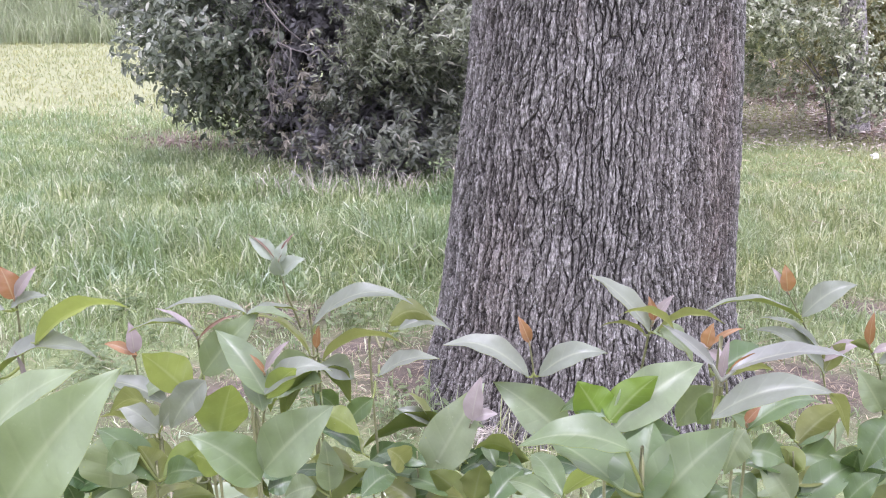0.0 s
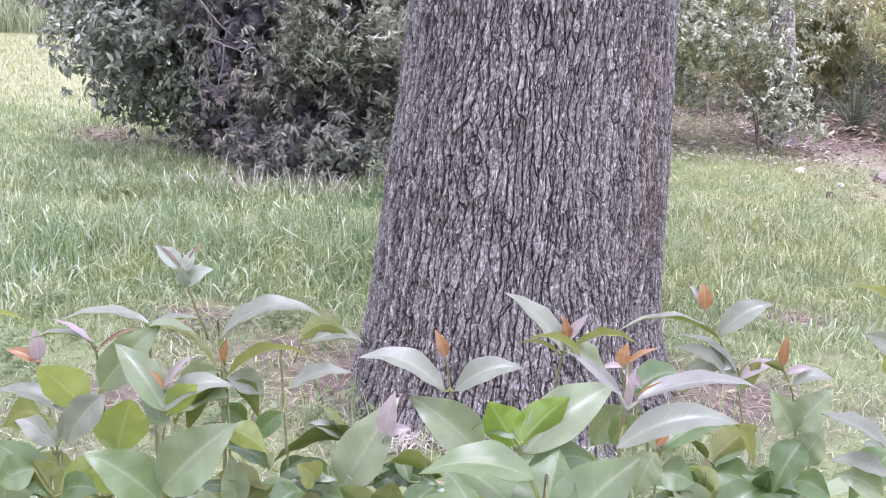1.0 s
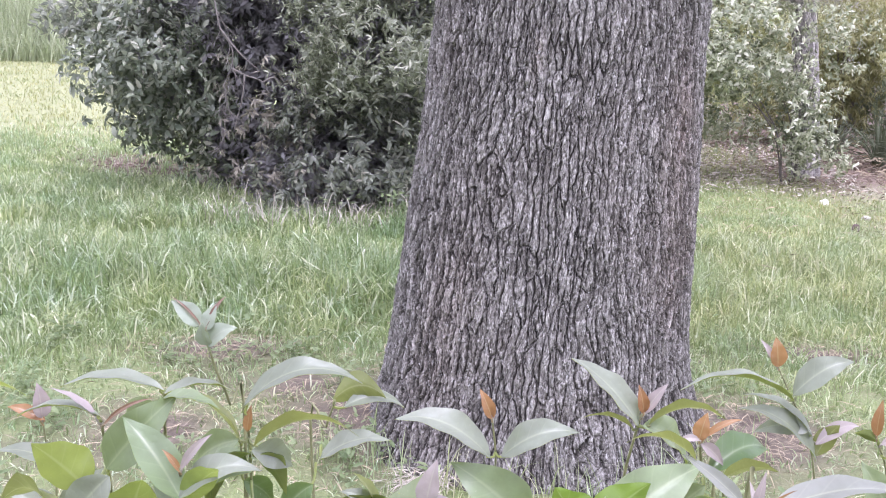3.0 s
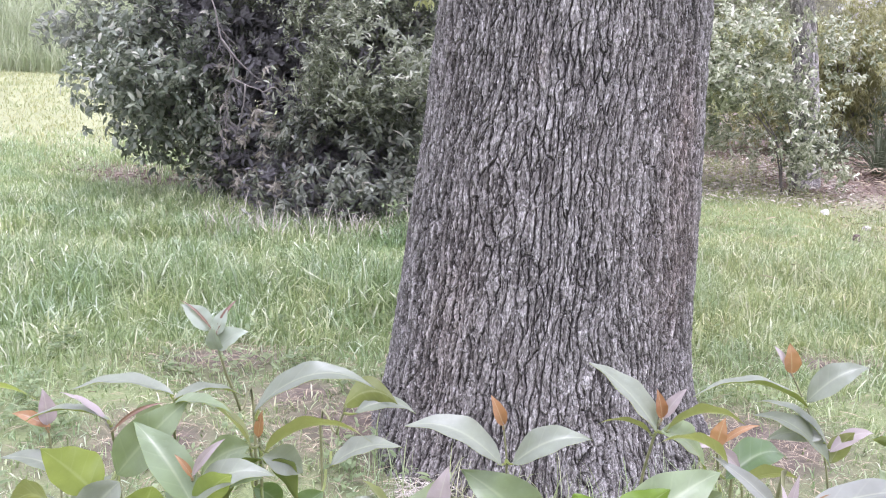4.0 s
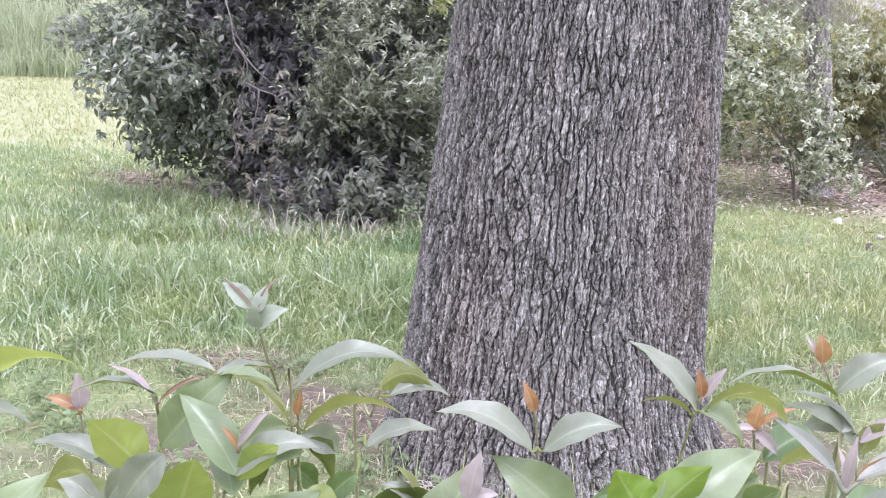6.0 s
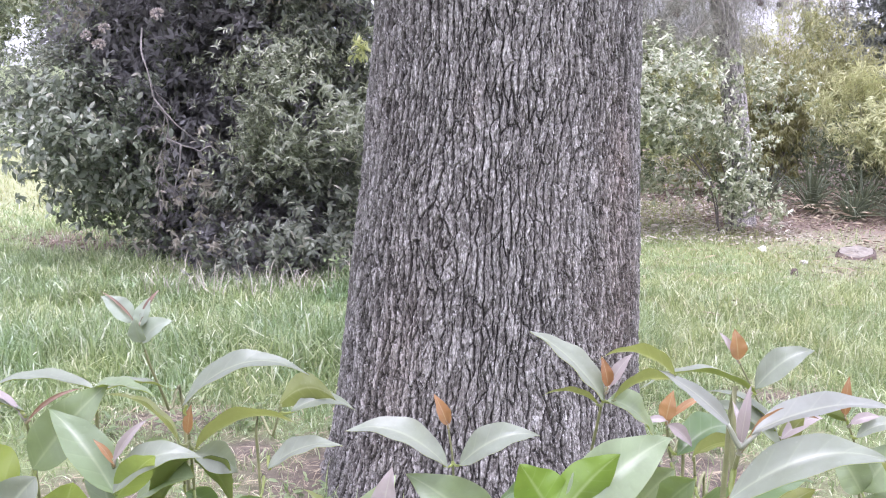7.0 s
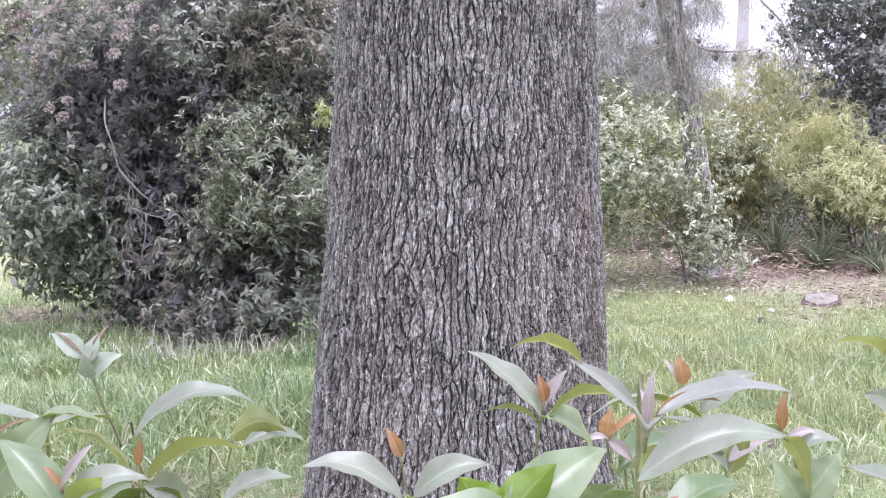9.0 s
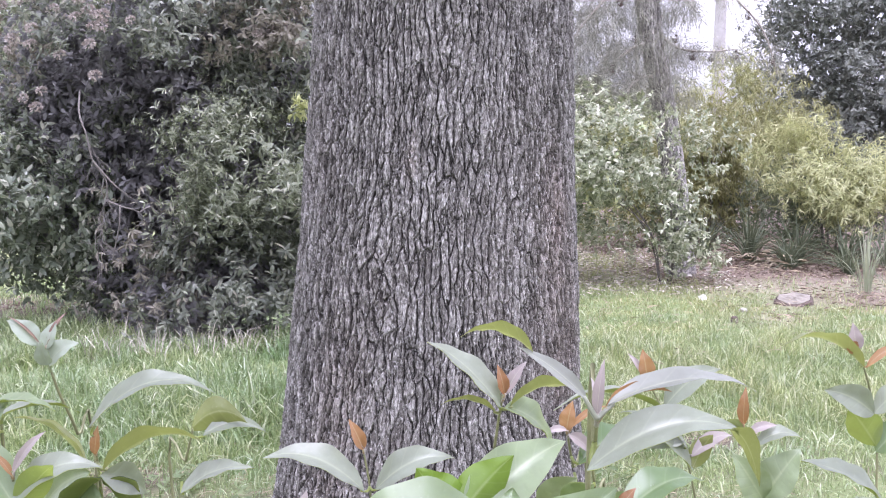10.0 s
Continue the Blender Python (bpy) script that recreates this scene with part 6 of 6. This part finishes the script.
sprig(shrubs[3], [(0.070, 0.270, 1.308), (0.071, 0.282, 1.279)],
      [(0.065, 0.270, 1.324, -4.3, 0.0, 0.3, 1.7, -28, 0.12, MATURE),
       (0.068, 0.270, 1.300, 0.8, 2.0, 2.8, 2.6, 1, 0.00, MATURE),
       (0.073, 0.270, 1.299, 3.3, 1.0, 3.1, 2.6, 41, 0.05, MATURE),
       (0.062, 0.270, 1.308, -2.8, 4.0, 0.5, 2.0, -5, 0.00, MATURE),
       (0.081, 0.270, 1.301, 2.1, 0.0, 0.7, 1.6, 50, 0.10, MATURE)])
sprig(shrubs[1], [(-0.134, 0.430, 1.258), (-0.137, 0.442, 1.219)],
      [(-0.134, 0.430, 1.256, 0.9, 0.0, 3.2, 3.0, -70, 0.00, YOUNG),
       (-0.132, 0.430, 1.238, -1.6, 0.0, 0.9, 1.9, 109, 0.05, YOUNG)])
sprig(shrubs[0], [(-0.178, 0.460, 1.216), (-0.184, 0.472, 1.181)],
      [(-0.177, 0.460, 1.214, -1.1, 0.0, 2.4, 1.9, 107, 0.10, OLIVE),
       (-0.175, 0.460, 1.215, 3.3, 0.0, 2.2, 2.0, -92, 0.15, YOUNG),
       (-0.179, 0.460, 1.216, -4.0, 2.0, 2.4, 2.1, -31, 0.10, MATURE),
       (-0.177, 0.460, 1.256, -3.6, 3.0, -1.0, 1.9, 49, 0.20, OLIVE),
       (-0.173, 0.460, 1.219, 2.8, -2.0, 1.1, 1.7, 58, 0.10, MATURE),
       (-0.187, 0.460, 1.233, -2.2, 0.0, -1.1, 2.1, -63, 0.10, MATURE)])
sprig(shrubs[2], [(-0.001, 0.550, 1.157), (-0.000, 0.562, 1.121)],
      [(-0.002, 0.550, 1.156, -2.5, 0.0, 2.4, 1.9, 100, 0.10, DARK),
       (0.002, 0.550, 1.156, 0.6, 0.0, 2.9, 2.3, -84, 0.00, DARK),
       (-0.012, 0.550, 1.161, -4.0, 3.0, -0.3, 2.0, -20, 0.10, MATURE),
       (0.014, 0.550, 1.157, 2.3, 3.0, 1.0, 2.0, 29, 0.10, MATURE)])
sprig(shrubs[3], [(0.059, 0.500, 1.182), (0.062, 0.512, 1.150)],
      [(0.057, 0.500, 1.188, 3.9, 0.0, 1.7, 1.7, -71, 0.12, YOUNG),
       (0.058, 0.500, 1.187, -1.9, 4.0, 1.1, 1.8, -24, 0.10, MATURE),
       (0.053, 0.500, 1.183, -2.9, 2.0, 0.5, 1.6, -44, 0.10, MATURE)])
sprig(shrubs[1], [(-0.085, 0.500, 1.186), (-0.086, 0.512, 1.148)],
      [(-0.085, 0.500, 1.190, -0.2, 0.0, 3.4, 1.8, -68, 0.05, MATURE),
       (-0.087, 0.500, 1.186, 2.3, 2.0, 0.9, 1.8, -116, 0.10, DARK),
       (-0.089, 0.500, 1.182, -2.2, 2.0, 0.5, 1.9, 124, 0.10, DARK),
       (-0.066, 0.500, 1.186, 1.8, 4.0, -0.4, 1.8, 33, 0.10, DARK),
       (-0.093, 0.500, 1.193, -2.1, 0.0, -0.8, 1.8, -56, 0.10, MATURE)])
sprig(shrubs[4], [(0.210, 0.550, 1.158), (0.216, 0.562, 1.123)],
      [(0.210, 0.550, 1.160, -2.4, 0.0, 3.0, 2.4, -74, 0.10, MATURE),
       (0.217, 0.550, 1.158, 4.1, 2.0, 1.9, 2.5, 34, 0.10, MATURE),
       (0.213, 0.550, 1.162, 3.9, 4.0, -1.6, 2.5, 52, 0.10, DARK),
       (0.246, 0.550, 1.159, 2.0, 0.0, 2.0, 2.0, 47, 0.10, MATURE),
       (0.188, 0.550, 1.162, -1.4, 2.0, 0.2, 2.0, -43, 0.10, MATURE)])
sprig(shrubs[1], [(-0.097, 0.520, 1.268), (-0.098, 0.532, 1.241), (-0.099, 0.544, 1.205)],
      [(-0.097, 0.520, 1.269, -3.2, 2.0, -2.7, 1.8, -68, 0.10, MATURE),
       (-0.097, 0.520, 1.260, -2.4, 2.0, -3.8, 2.0, 17, 0.05, DARK),
       (-0.096, 0.520, 1.246, 1.4, 2.0, -2.3, 1.4, 93, 0.10, MATURE)])
sprig(shrubs[0], [(-0.188, 0.500, 1.228), (-0.192, 0.512, 1.200), (-0.195, 0.524, 1.175)],
      [(-0.188, 0.500, 1.228, -2.5, 0.0, 1.9, 1.7, -49, 0.10, PALE),
       (-0.190, 0.500, 1.224, -3.3, 0.0, 1.6, 1.5, 52, 0.12, OLIVE),
       (-0.221, 0.500, 1.191, 0.6, 0.0, 4.1, 3.7, 96, 0.05, MATURE),
       (-0.186, 0.500, 1.233, 2.2, 0.0, 2.7, 1.4, 77, 0.05, PALE),
       (-0.186, 0.500, 1.210, -3.1, 2.0, -2.2, 1.9, -77, 0.10, MATURE)])
sprig(shrubs[3], [(0.145, 0.470, 1.276), (0.150, 0.482, 1.253), (0.157, 0.494, 1.212)],
      [(0.144, 0.470, 1.276, 2.7, 0.0, 0.6, 1.1, -63, 0.12, OLIVE),
       (0.146, 0.470, 1.265, -1.3, 2.0, -2.6, 1.7, -97, 0.05, MATURE),
       (0.148, 0.470, 1.255, 2.6, 2.0, -1.9, 1.6, 79, 0.10, MATURE)])
sprig(shrubs[5], [(0.307, 0.500, 1.233), (0.319, 0.512, 1.190)],
      [(0.306, 0.500, 1.233, -2.4, 0.0, -3.2, 2.5, -46, 0.10, MATURE),
       (0.309, 0.500, 1.219, -1.3, 2.0, 1.3, 1.9, -42, 0.10, PALE),
       (0.271, 0.500, 1.203, -1.0, 4.0, -0.9, 1.9, -53, 0.10, MATURE)])
# fill shoots, mostly in dark leaves that paint shade between the others
sprig(shrubs[0], [(-0.281, 0.514, 1.208), (-0.288, 0.526, 1.179), (-0.295, 0.538, 1.148)],
      [(-0.283, 0.514, 1.202, 2.8, 0.1, 0.3, 2.0, 56, 0.12, DARK),
       (-0.287, 0.514, 1.178, 0.7, 1.8, 0.3, 2.0, 41, 0.12, DARK),
       (-0.288, 0.514, 1.196, -3.4, 2.1, 0.1, 1.9, -39, 0.12, MATURE),
       (-0.285, 0.514, 1.193, 1.5, -3.0, 2.7, 1.7, 34, 0.12, DARK),
       (-0.287, 0.514, 1.181, -0.6, -1.3, 2.2, 1.2, -100, 0.12, OLIVE),
       (-0.283, 0.514, 1.199, -0.1, 0.1, 1.7, 1.1, 1, 0.12, DARK)])
sprig(shrubs[0], [(-0.270, 0.598, 1.169), (-0.276, 0.610, 1.137), (-0.282, 0.622, 1.103)],
      [(-0.280, 0.598, 1.140, 4.7, -1.9, 1.6, 2.1, 40, 0.12, DARK),
       (-0.274, 0.598, 1.143, -1.5, -1.3, 1.6, 1.5, -70, 0.12, DARK),
       (-0.272, 0.598, 1.131, 3.6, -0.9, 1.8, 1.6, 49, 0.12, MATURE),
       (-0.283, 0.598, 1.127, -0.3, -1.1, 2.4, 1.5, -121, 0.12, DARK),
       (-0.280, 0.598, 1.140, 2.6, 0.7, 1.2, 1.9, 57, 0.12, DARK),
       (-0.264, 0.598, 1.156, 0.5, -0.8, 2.2, 1.3, -1, 0.12, MATURE)])
sprig(shrubs[0], [(-0.225, 0.551, 1.191), (-0.231, 0.563, 1.161), (-0.236, 0.575, 1.129)],
      [(-0.223, 0.551, 1.150, -2.0, -2.6, 1.8, 1.5, -45, 0.12, MATURE),
       (-0.234, 0.551, 1.184, -0.6, -1.5, 1.8, 1.1, -99, 0.12, OLIVE),
       (-0.216, 0.551, 1.186, -3.1, -1.8, 0.8, 1.5, -57, 0.12, DARK),
       (-0.228, 0.551, 1.171, 0.8, -0.0, 1.5, 1.7, 84, 0.12, DARK),
       (-0.235, 0.551, 1.181, 0.6, -1.0, 1.8, 1.3, 150, 0.12, DARK),
       (-0.219, 0.551, 1.179, 2.7, -0.0, 1.0, 2.0, -97, 0.12, MATURE)])
sprig(shrubs[1], [(-0.197, 0.530, 1.202), (-0.202, 0.542, 1.172), (-0.206, 0.554, 1.141)],
      [(-0.193, 0.530, 1.166, 2.3, 1.9, -0.5, 1.7, -103, 0.12, DARK),
       (-0.199, 0.530, 1.176, -1.8, 2.2, 0.2, 2.0, -24, 0.12, MATURE),
       (-0.203, 0.530, 1.177, 0.6, 2.2, 0.3, 1.7, 31, 0.12, MATURE),
       (-0.195, 0.530, 1.183, -4.0, 2.5, -1.3, 2.0, -25, 0.12, DARK),
       (-0.209, 0.530, 1.167, 3.7, -2.7, 2.5, 2.1, 53, 0.12, OLIVE),
       (-0.189, 0.530, 1.195, -2.7, -0.4, 1.2, 1.6, -53, 0.12, OLIVE)])
sprig(shrubs[1], [(-0.184, 0.597, 1.170), (-0.188, 0.609, 1.138), (-0.192, 0.621, 1.104)],
      [(-0.194, 0.597, 1.146, -0.7, 2.4, 0.8, 1.2, 10, 0.12, OLIVE),
       (-0.189, 0.597, 1.155, 4.1, -0.7, 1.1, 1.7, 45, 0.12, DARK),
       (-0.182, 0.597, 1.133, -3.3, 3.0, -0.9, 2.2, -48, 0.12, OLIVE),
       (-0.188, 0.597, 1.139, -4.4, 2.6, -1.0, 2.2, 105, 0.12, DARK),
       (-0.185, 0.597, 1.165, -2.8, -1.0, 0.8, 1.3, 102, 0.12, DARK),
       (-0.178, 0.597, 1.159, 3.3, -2.3, 1.0, 1.6, -72, 0.12, DARK)])
sprig(shrubs[1], [(-0.152, 0.610, 1.164), (-0.154, 0.622, 1.132), (-0.157, 0.634, 1.098)],
      [(-0.151, 0.610, 1.141, -4.3, 2.9, -1.7, 2.2, -22, 0.12, DARK),
       (-0.151, 0.610, 1.134, -2.3, -1.2, 1.4, 2.1, -61, 0.12, OLIVE),
       (-0.146, 0.610, 1.129, -3.4, 2.9, -0.5, 1.8, 79, 0.12, DARK),
       (-0.156, 0.610, 1.145, -2.6, -1.8, 1.9, 1.8, -65, 0.12, DARK),
       (-0.147, 0.610, 1.134, 2.1, 0.9, 0.3, 1.8, 51, 0.12, DARK),
       (-0.156, 0.610, 1.151, 2.5, 1.8, -1.1, 2.2, 60, 0.12, DARK)])
sprig(shrubs[2], [(-0.078, 0.522, 1.206), (-0.079, 0.534, 1.176), (-0.080, 0.546, 1.146)],
      [(-0.077, 0.522, 1.186, -3.6, 0.9, 0.2, 1.7, -50, 0.12, DARK),
       (-0.075, 0.522, 1.177, -3.1, 2.3, -0.0, 1.5, 90, 0.12, DARK),
       (-0.083, 0.522, 1.187, 0.2, 3.0, -0.0, 1.7, -146, 0.12, OLIVE),
       (-0.071, 0.522, 1.190, -2.5, -2.9, 2.3, 1.8, -37, 0.12, OLIVE),
       (-0.084, 0.522, 1.185, -0.7, -2.8, 2.8, 1.6, -90, 0.12, OLIVE),
       (-0.078, 0.522, 1.188, 3.2, 1.5, -0.7, 1.4, 40, 0.12, MATURE)])
sprig(shrubs[2], [(-0.067, 0.590, 1.174), (-0.068, 0.602, 1.143), (-0.069, 0.614, 1.109)],
      [(-0.069, 0.590, 1.148, 4.0, -2.0, 1.6, 1.9, 17, 0.12, MATURE),
       (-0.062, 0.590, 1.145, -3.8, -2.1, 1.3, 1.8, 69, 0.12, DARK),
       (-0.075, 0.590, 1.173, -1.2, 0.7, 0.9, 1.1, 119, 0.12, DARK),
       (-0.065, 0.590, 1.167, 2.0, 0.4, 1.1, 1.2, -103, 0.12, MATURE),
       (-0.064, 0.590, 1.143, -3.4, 0.0, 0.2, 1.4, -37, 0.12, DARK),
       (-0.070, 0.590, 1.167, 2.8, -1.0, 1.4, 1.6, 64, 0.12, DARK)])
sprig(shrubs[2], [(-0.035, 0.559, 1.189), (-0.035, 0.571, 1.158), (-0.035, 0.583, 1.126)],
      [(-0.044, 0.559, 1.153, 4.0, 2.1, -1.2, 1.9, 15, 0.12, MATURE),
       (-0.029, 0.559, 1.179, -3.5, 3.0, -1.2, 1.9, -46, 0.12, DARK),
       (-0.032, 0.559, 1.151, 3.0, -1.9, 1.3, 1.9, -98, 0.12, OLIVE),
       (-0.036, 0.559, 1.151, -2.6, 1.4, 0.8, 1.9, -42, 0.12, OLIVE),
       (-0.029, 0.559, 1.180, -3.6, 1.8, -0.2, 1.6, -51, 0.12, DARK),
       (-0.043, 0.559, 1.179, -1.0, -1.1, 1.6, 2.0, -92, 0.12, OLIVE)])
sprig(shrubs[3], [(-0.001, 0.634, 1.154), (0.000, 0.646, 1.121), (0.001, 0.658, 1.086)],
      [(0.008, 0.634, 1.146, 3.5, -2.8, 1.5, 2.0, -97, 0.12, DARK),
       (0.003, 0.634, 1.139, -2.6, 2.0, -0.3, 1.5, 107, 0.12, OLIVE),
       (-0.010, 0.634, 1.144, -0.7, -0.1, 2.3, 2.1, -80, 0.12, MATURE),
       (-0.008, 0.634, 1.138, 3.2, 0.8, 0.8, 2.1, 50, 0.12, DARK),
       (-0.003, 0.634, 1.146, -3.0, 0.4, -0.6, 1.7, 103, 0.12, DARK),
       (-0.005, 0.634, 1.145, -1.1, 2.6, 0.3, 1.4, -21, 0.12, DARK)])
sprig(shrubs[3], [(0.027, 0.606, 1.167), (0.029, 0.618, 1.135), (0.031, 0.630, 1.102)],
      [(0.026, 0.606, 1.140, 1.8, 0.1, 1.2, 1.8, 54, 0.12, DARK),
       (0.018, 0.606, 1.156, -1.0, 2.6, 0.9, 1.2, -15, 0.12, MATURE),
       (0.033, 0.606, 1.140, -1.3, 1.6, 1.3, 1.4, -27, 0.12, DARK),
       (0.030, 0.606, 1.167, -2.8, -2.3, 1.4, 1.6, 61, 0.12, MATURE),
       (0.037, 0.606, 1.155, -3.5, 2.4, -0.7, 2.1, -54, 0.12, DARK),
       (0.033, 0.606, 1.134, 1.2, 0.8, 1.4, 1.4, -121, 0.12, DARK)])
sprig(shrubs[3], [(0.076, 0.608, 1.167), (0.079, 0.620, 1.134), (0.082, 0.632, 1.101)],
      [(0.084, 0.608, 1.123, 2.2, 1.1, 1.1, 1.2, 39, 0.12, DARK),
       (0.086, 0.608, 1.164, 3.5, 2.1, -0.0, 1.8, 49, 0.12, MATURE),
       (0.083, 0.608, 1.150, -2.8, 2.0, -0.1, 1.5, -50, 0.12, DARK),
       (0.082, 0.608, 1.165, 2.1, 2.6, -0.1, 1.4, -118, 0.12, DARK),
       (0.080, 0.608, 1.150, -2.7, 2.9, -1.5, 1.7, -35, 0.12, DARK),
       (0.071, 0.608, 1.166, 1.7, 2.6, 0.7, 1.9, -132, 0.12, DARK)])
sprig(shrubs[4], [(0.118, 0.612, 1.165), (0.122, 0.624, 1.133), (0.126, 0.636, 1.099)],
      [(0.124, 0.612, 1.158, 4.0, 1.2, -0.9, 1.7, 37, 0.12, DARK),
       (0.118, 0.612, 1.132, 3.6, 0.6, 0.4, 1.5, 36, 0.12, DARK),
       (0.109, 0.612, 1.162, 2.1, 0.6, 1.3, 1.2, -112, 0.12, DARK),
       (0.121, 0.612, 1.133, 2.9, -2.7, 1.3, 2.0, 58, 0.12, OLIVE),
       (0.112, 0.612, 1.152, -2.8, 2.6, -0.9, 1.8, -57, 0.12, DARK),
       (0.126, 0.612, 1.136, -3.0, 0.3, 0.3, 1.8, 105, 0.12, MATURE)])
sprig(shrubs[4], [(0.135, 0.621, 1.161), (0.139, 0.633, 1.128), (0.144, 0.645, 1.094)],
      [(0.130, 0.621, 1.140, 3.1, 0.3, 1.2, 1.8, 49, 0.12, DARK),
       (0.129, 0.621, 1.124, -3.1, 1.7, -0.9, 2.2, 102, 0.12, MATURE),
       (0.138, 0.621, 1.137, -0.1, 0.9, 0.9, 1.7, -7, 0.12, DARK),
       (0.141, 0.621, 1.138, -0.5, -3.0, 2.8, 1.6, 138, 0.12, MATURE),
       (0.137, 0.621, 1.123, 1.9, 1.7, 0.2, 1.6, 37, 0.12, DARK),
       (0.126, 0.621, 1.152, -1.0, 3.0, -0.1, 1.3, 122, 0.12, MATURE)])
sprig(shrubs[4], [(0.134, 0.501, 1.217), (0.139, 0.513, 1.189), (0.143, 0.525, 1.159)],
      [(0.131, 0.501, 1.198, -2.1, 0.8, -0.1, 1.6, 105, 0.12, DARK),
       (0.135, 0.501, 1.197, -0.4, 2.8, -0.3, 1.4, -32, 0.12, MATURE),
       (0.135, 0.501, 1.198, -1.8, -2.6, 2.2, 1.5, 52, 0.12, OLIVE),
       (0.142, 0.501, 1.211, 0.1, -0.8, 1.9, 1.3, 145, 0.12, OLIVE),
       (0.139, 0.501, 1.198, -2.1, 3.0, -1.5, 1.6, -61, 0.12, DARK),
       (0.135, 0.501, 1.216, -3.2, 1.4, -0.2, 1.4, 80, 0.12, OLIVE)])
sprig(shrubs[5], [(0.206, 0.563, 1.188), (0.213, 0.575, 1.158), (0.219, 0.587, 1.126)],
      [(0.204, 0.563, 1.176, -1.3, -0.1, 1.3, 1.4, -73, 0.12, OLIVE),
       (0.204, 0.563, 1.173, -2.2, -1.9, 2.1, 1.9, -90, 0.12, DARK),
       (0.202, 0.563, 1.147, 2.0, -1.9, 0.9, 2.0, 59, 0.12, OLIVE),
       (0.215, 0.563, 1.173, -2.4, -1.3, 1.7, 1.7, 80, 0.12, DARK),
       (0.201, 0.563, 1.156, 2.5, 1.1, -0.0, 1.1, 42, 0.12, DARK),
       (0.199, 0.563, 1.179, -2.6, -0.9, 1.4, 1.9, -69, 0.12, MATURE)])
sprig(shrubs[5], [(0.210, 0.553, 1.193), (0.216, 0.565, 1.163), (0.223, 0.577, 1.132)],
      [(0.205, 0.553, 1.179, -3.1, -0.3, 0.6, 1.3, -37, 0.12, MATURE),
       (0.212, 0.553, 1.163, 2.7, 1.5, -0.3, 1.3, 37, 0.12, DARK),
       (0.218, 0.553, 1.180, -1.5, 1.8, 0.8, 1.5, 115, 0.12, MATURE),
       (0.208, 0.553, 1.178, -2.1, 2.3, -1.4, 1.6, 92, 0.12, DARK),
       (0.213, 0.553, 1.168, 3.4, 2.3, -0.7, 1.6, 29, 0.12, OLIVE),
       (0.214, 0.553, 1.166, 0.9, 2.5, 0.1, 1.6, -164, 0.12, DARK)])
sprig(shrubs[5], [(0.258, 0.574, 1.183), (0.266, 0.586, 1.153), (0.274, 0.598, 1.121)],
      [(0.263, 0.574, 1.163, 4.5, 2.3, -0.7, 2.0, 22, 0.12, DARK),
       (0.264, 0.574, 1.175, -0.9, 1.6, 0.3, 1.7, 114, 0.12, DARK),
       (0.267, 0.574, 1.143, 3.9, 1.5, -0.1, 1.7, -94, 0.12, MATURE),
       (0.262, 0.574, 1.173, -2.2, -0.2, 0.9, 1.8, -63, 0.12, MATURE),
       (0.264, 0.574, 1.160, 1.3, -1.1, 1.3, 1.3, 70, 0.12, DARK),
       (0.257, 0.574, 1.165, -0.5, -2.3, 3.0, 1.8, 155, 0.12, DARK)])

# lower leaves that fill the hedge below the shoots, coloured dark for shaded gaps
rng = np.random.default_rng(41)
for shrub in shrubs:
    fx, fy = shrub.location.x, shrub.location.y
    n = 300
    z = rng.uniform(0.25, 1.06, n)
    at = np.stack([fx + rng.normal(0, 0.10, n), fy + 0.02 + rng.normal(0, 0.07, n), z], 1)
    a = rng.uniform(0, 2 * np.pi, n)
    way = np.stack([np.cos(a), np.sin(a), rng.uniform(-0.2, 0.6, n)], 1)
    ln = rng.uniform(0.05, 0.075, n)
    low = part("lower_foliage", foliage("lower_foliage", DARK, (at, way, rng.normal(0, 0.4, (n, 3)) + (0, 0, 1), ln, ln * 0.45)))
    under(shrub, tagged(low, "low leaves in dark green for shaded gaps", kind="stuff"))
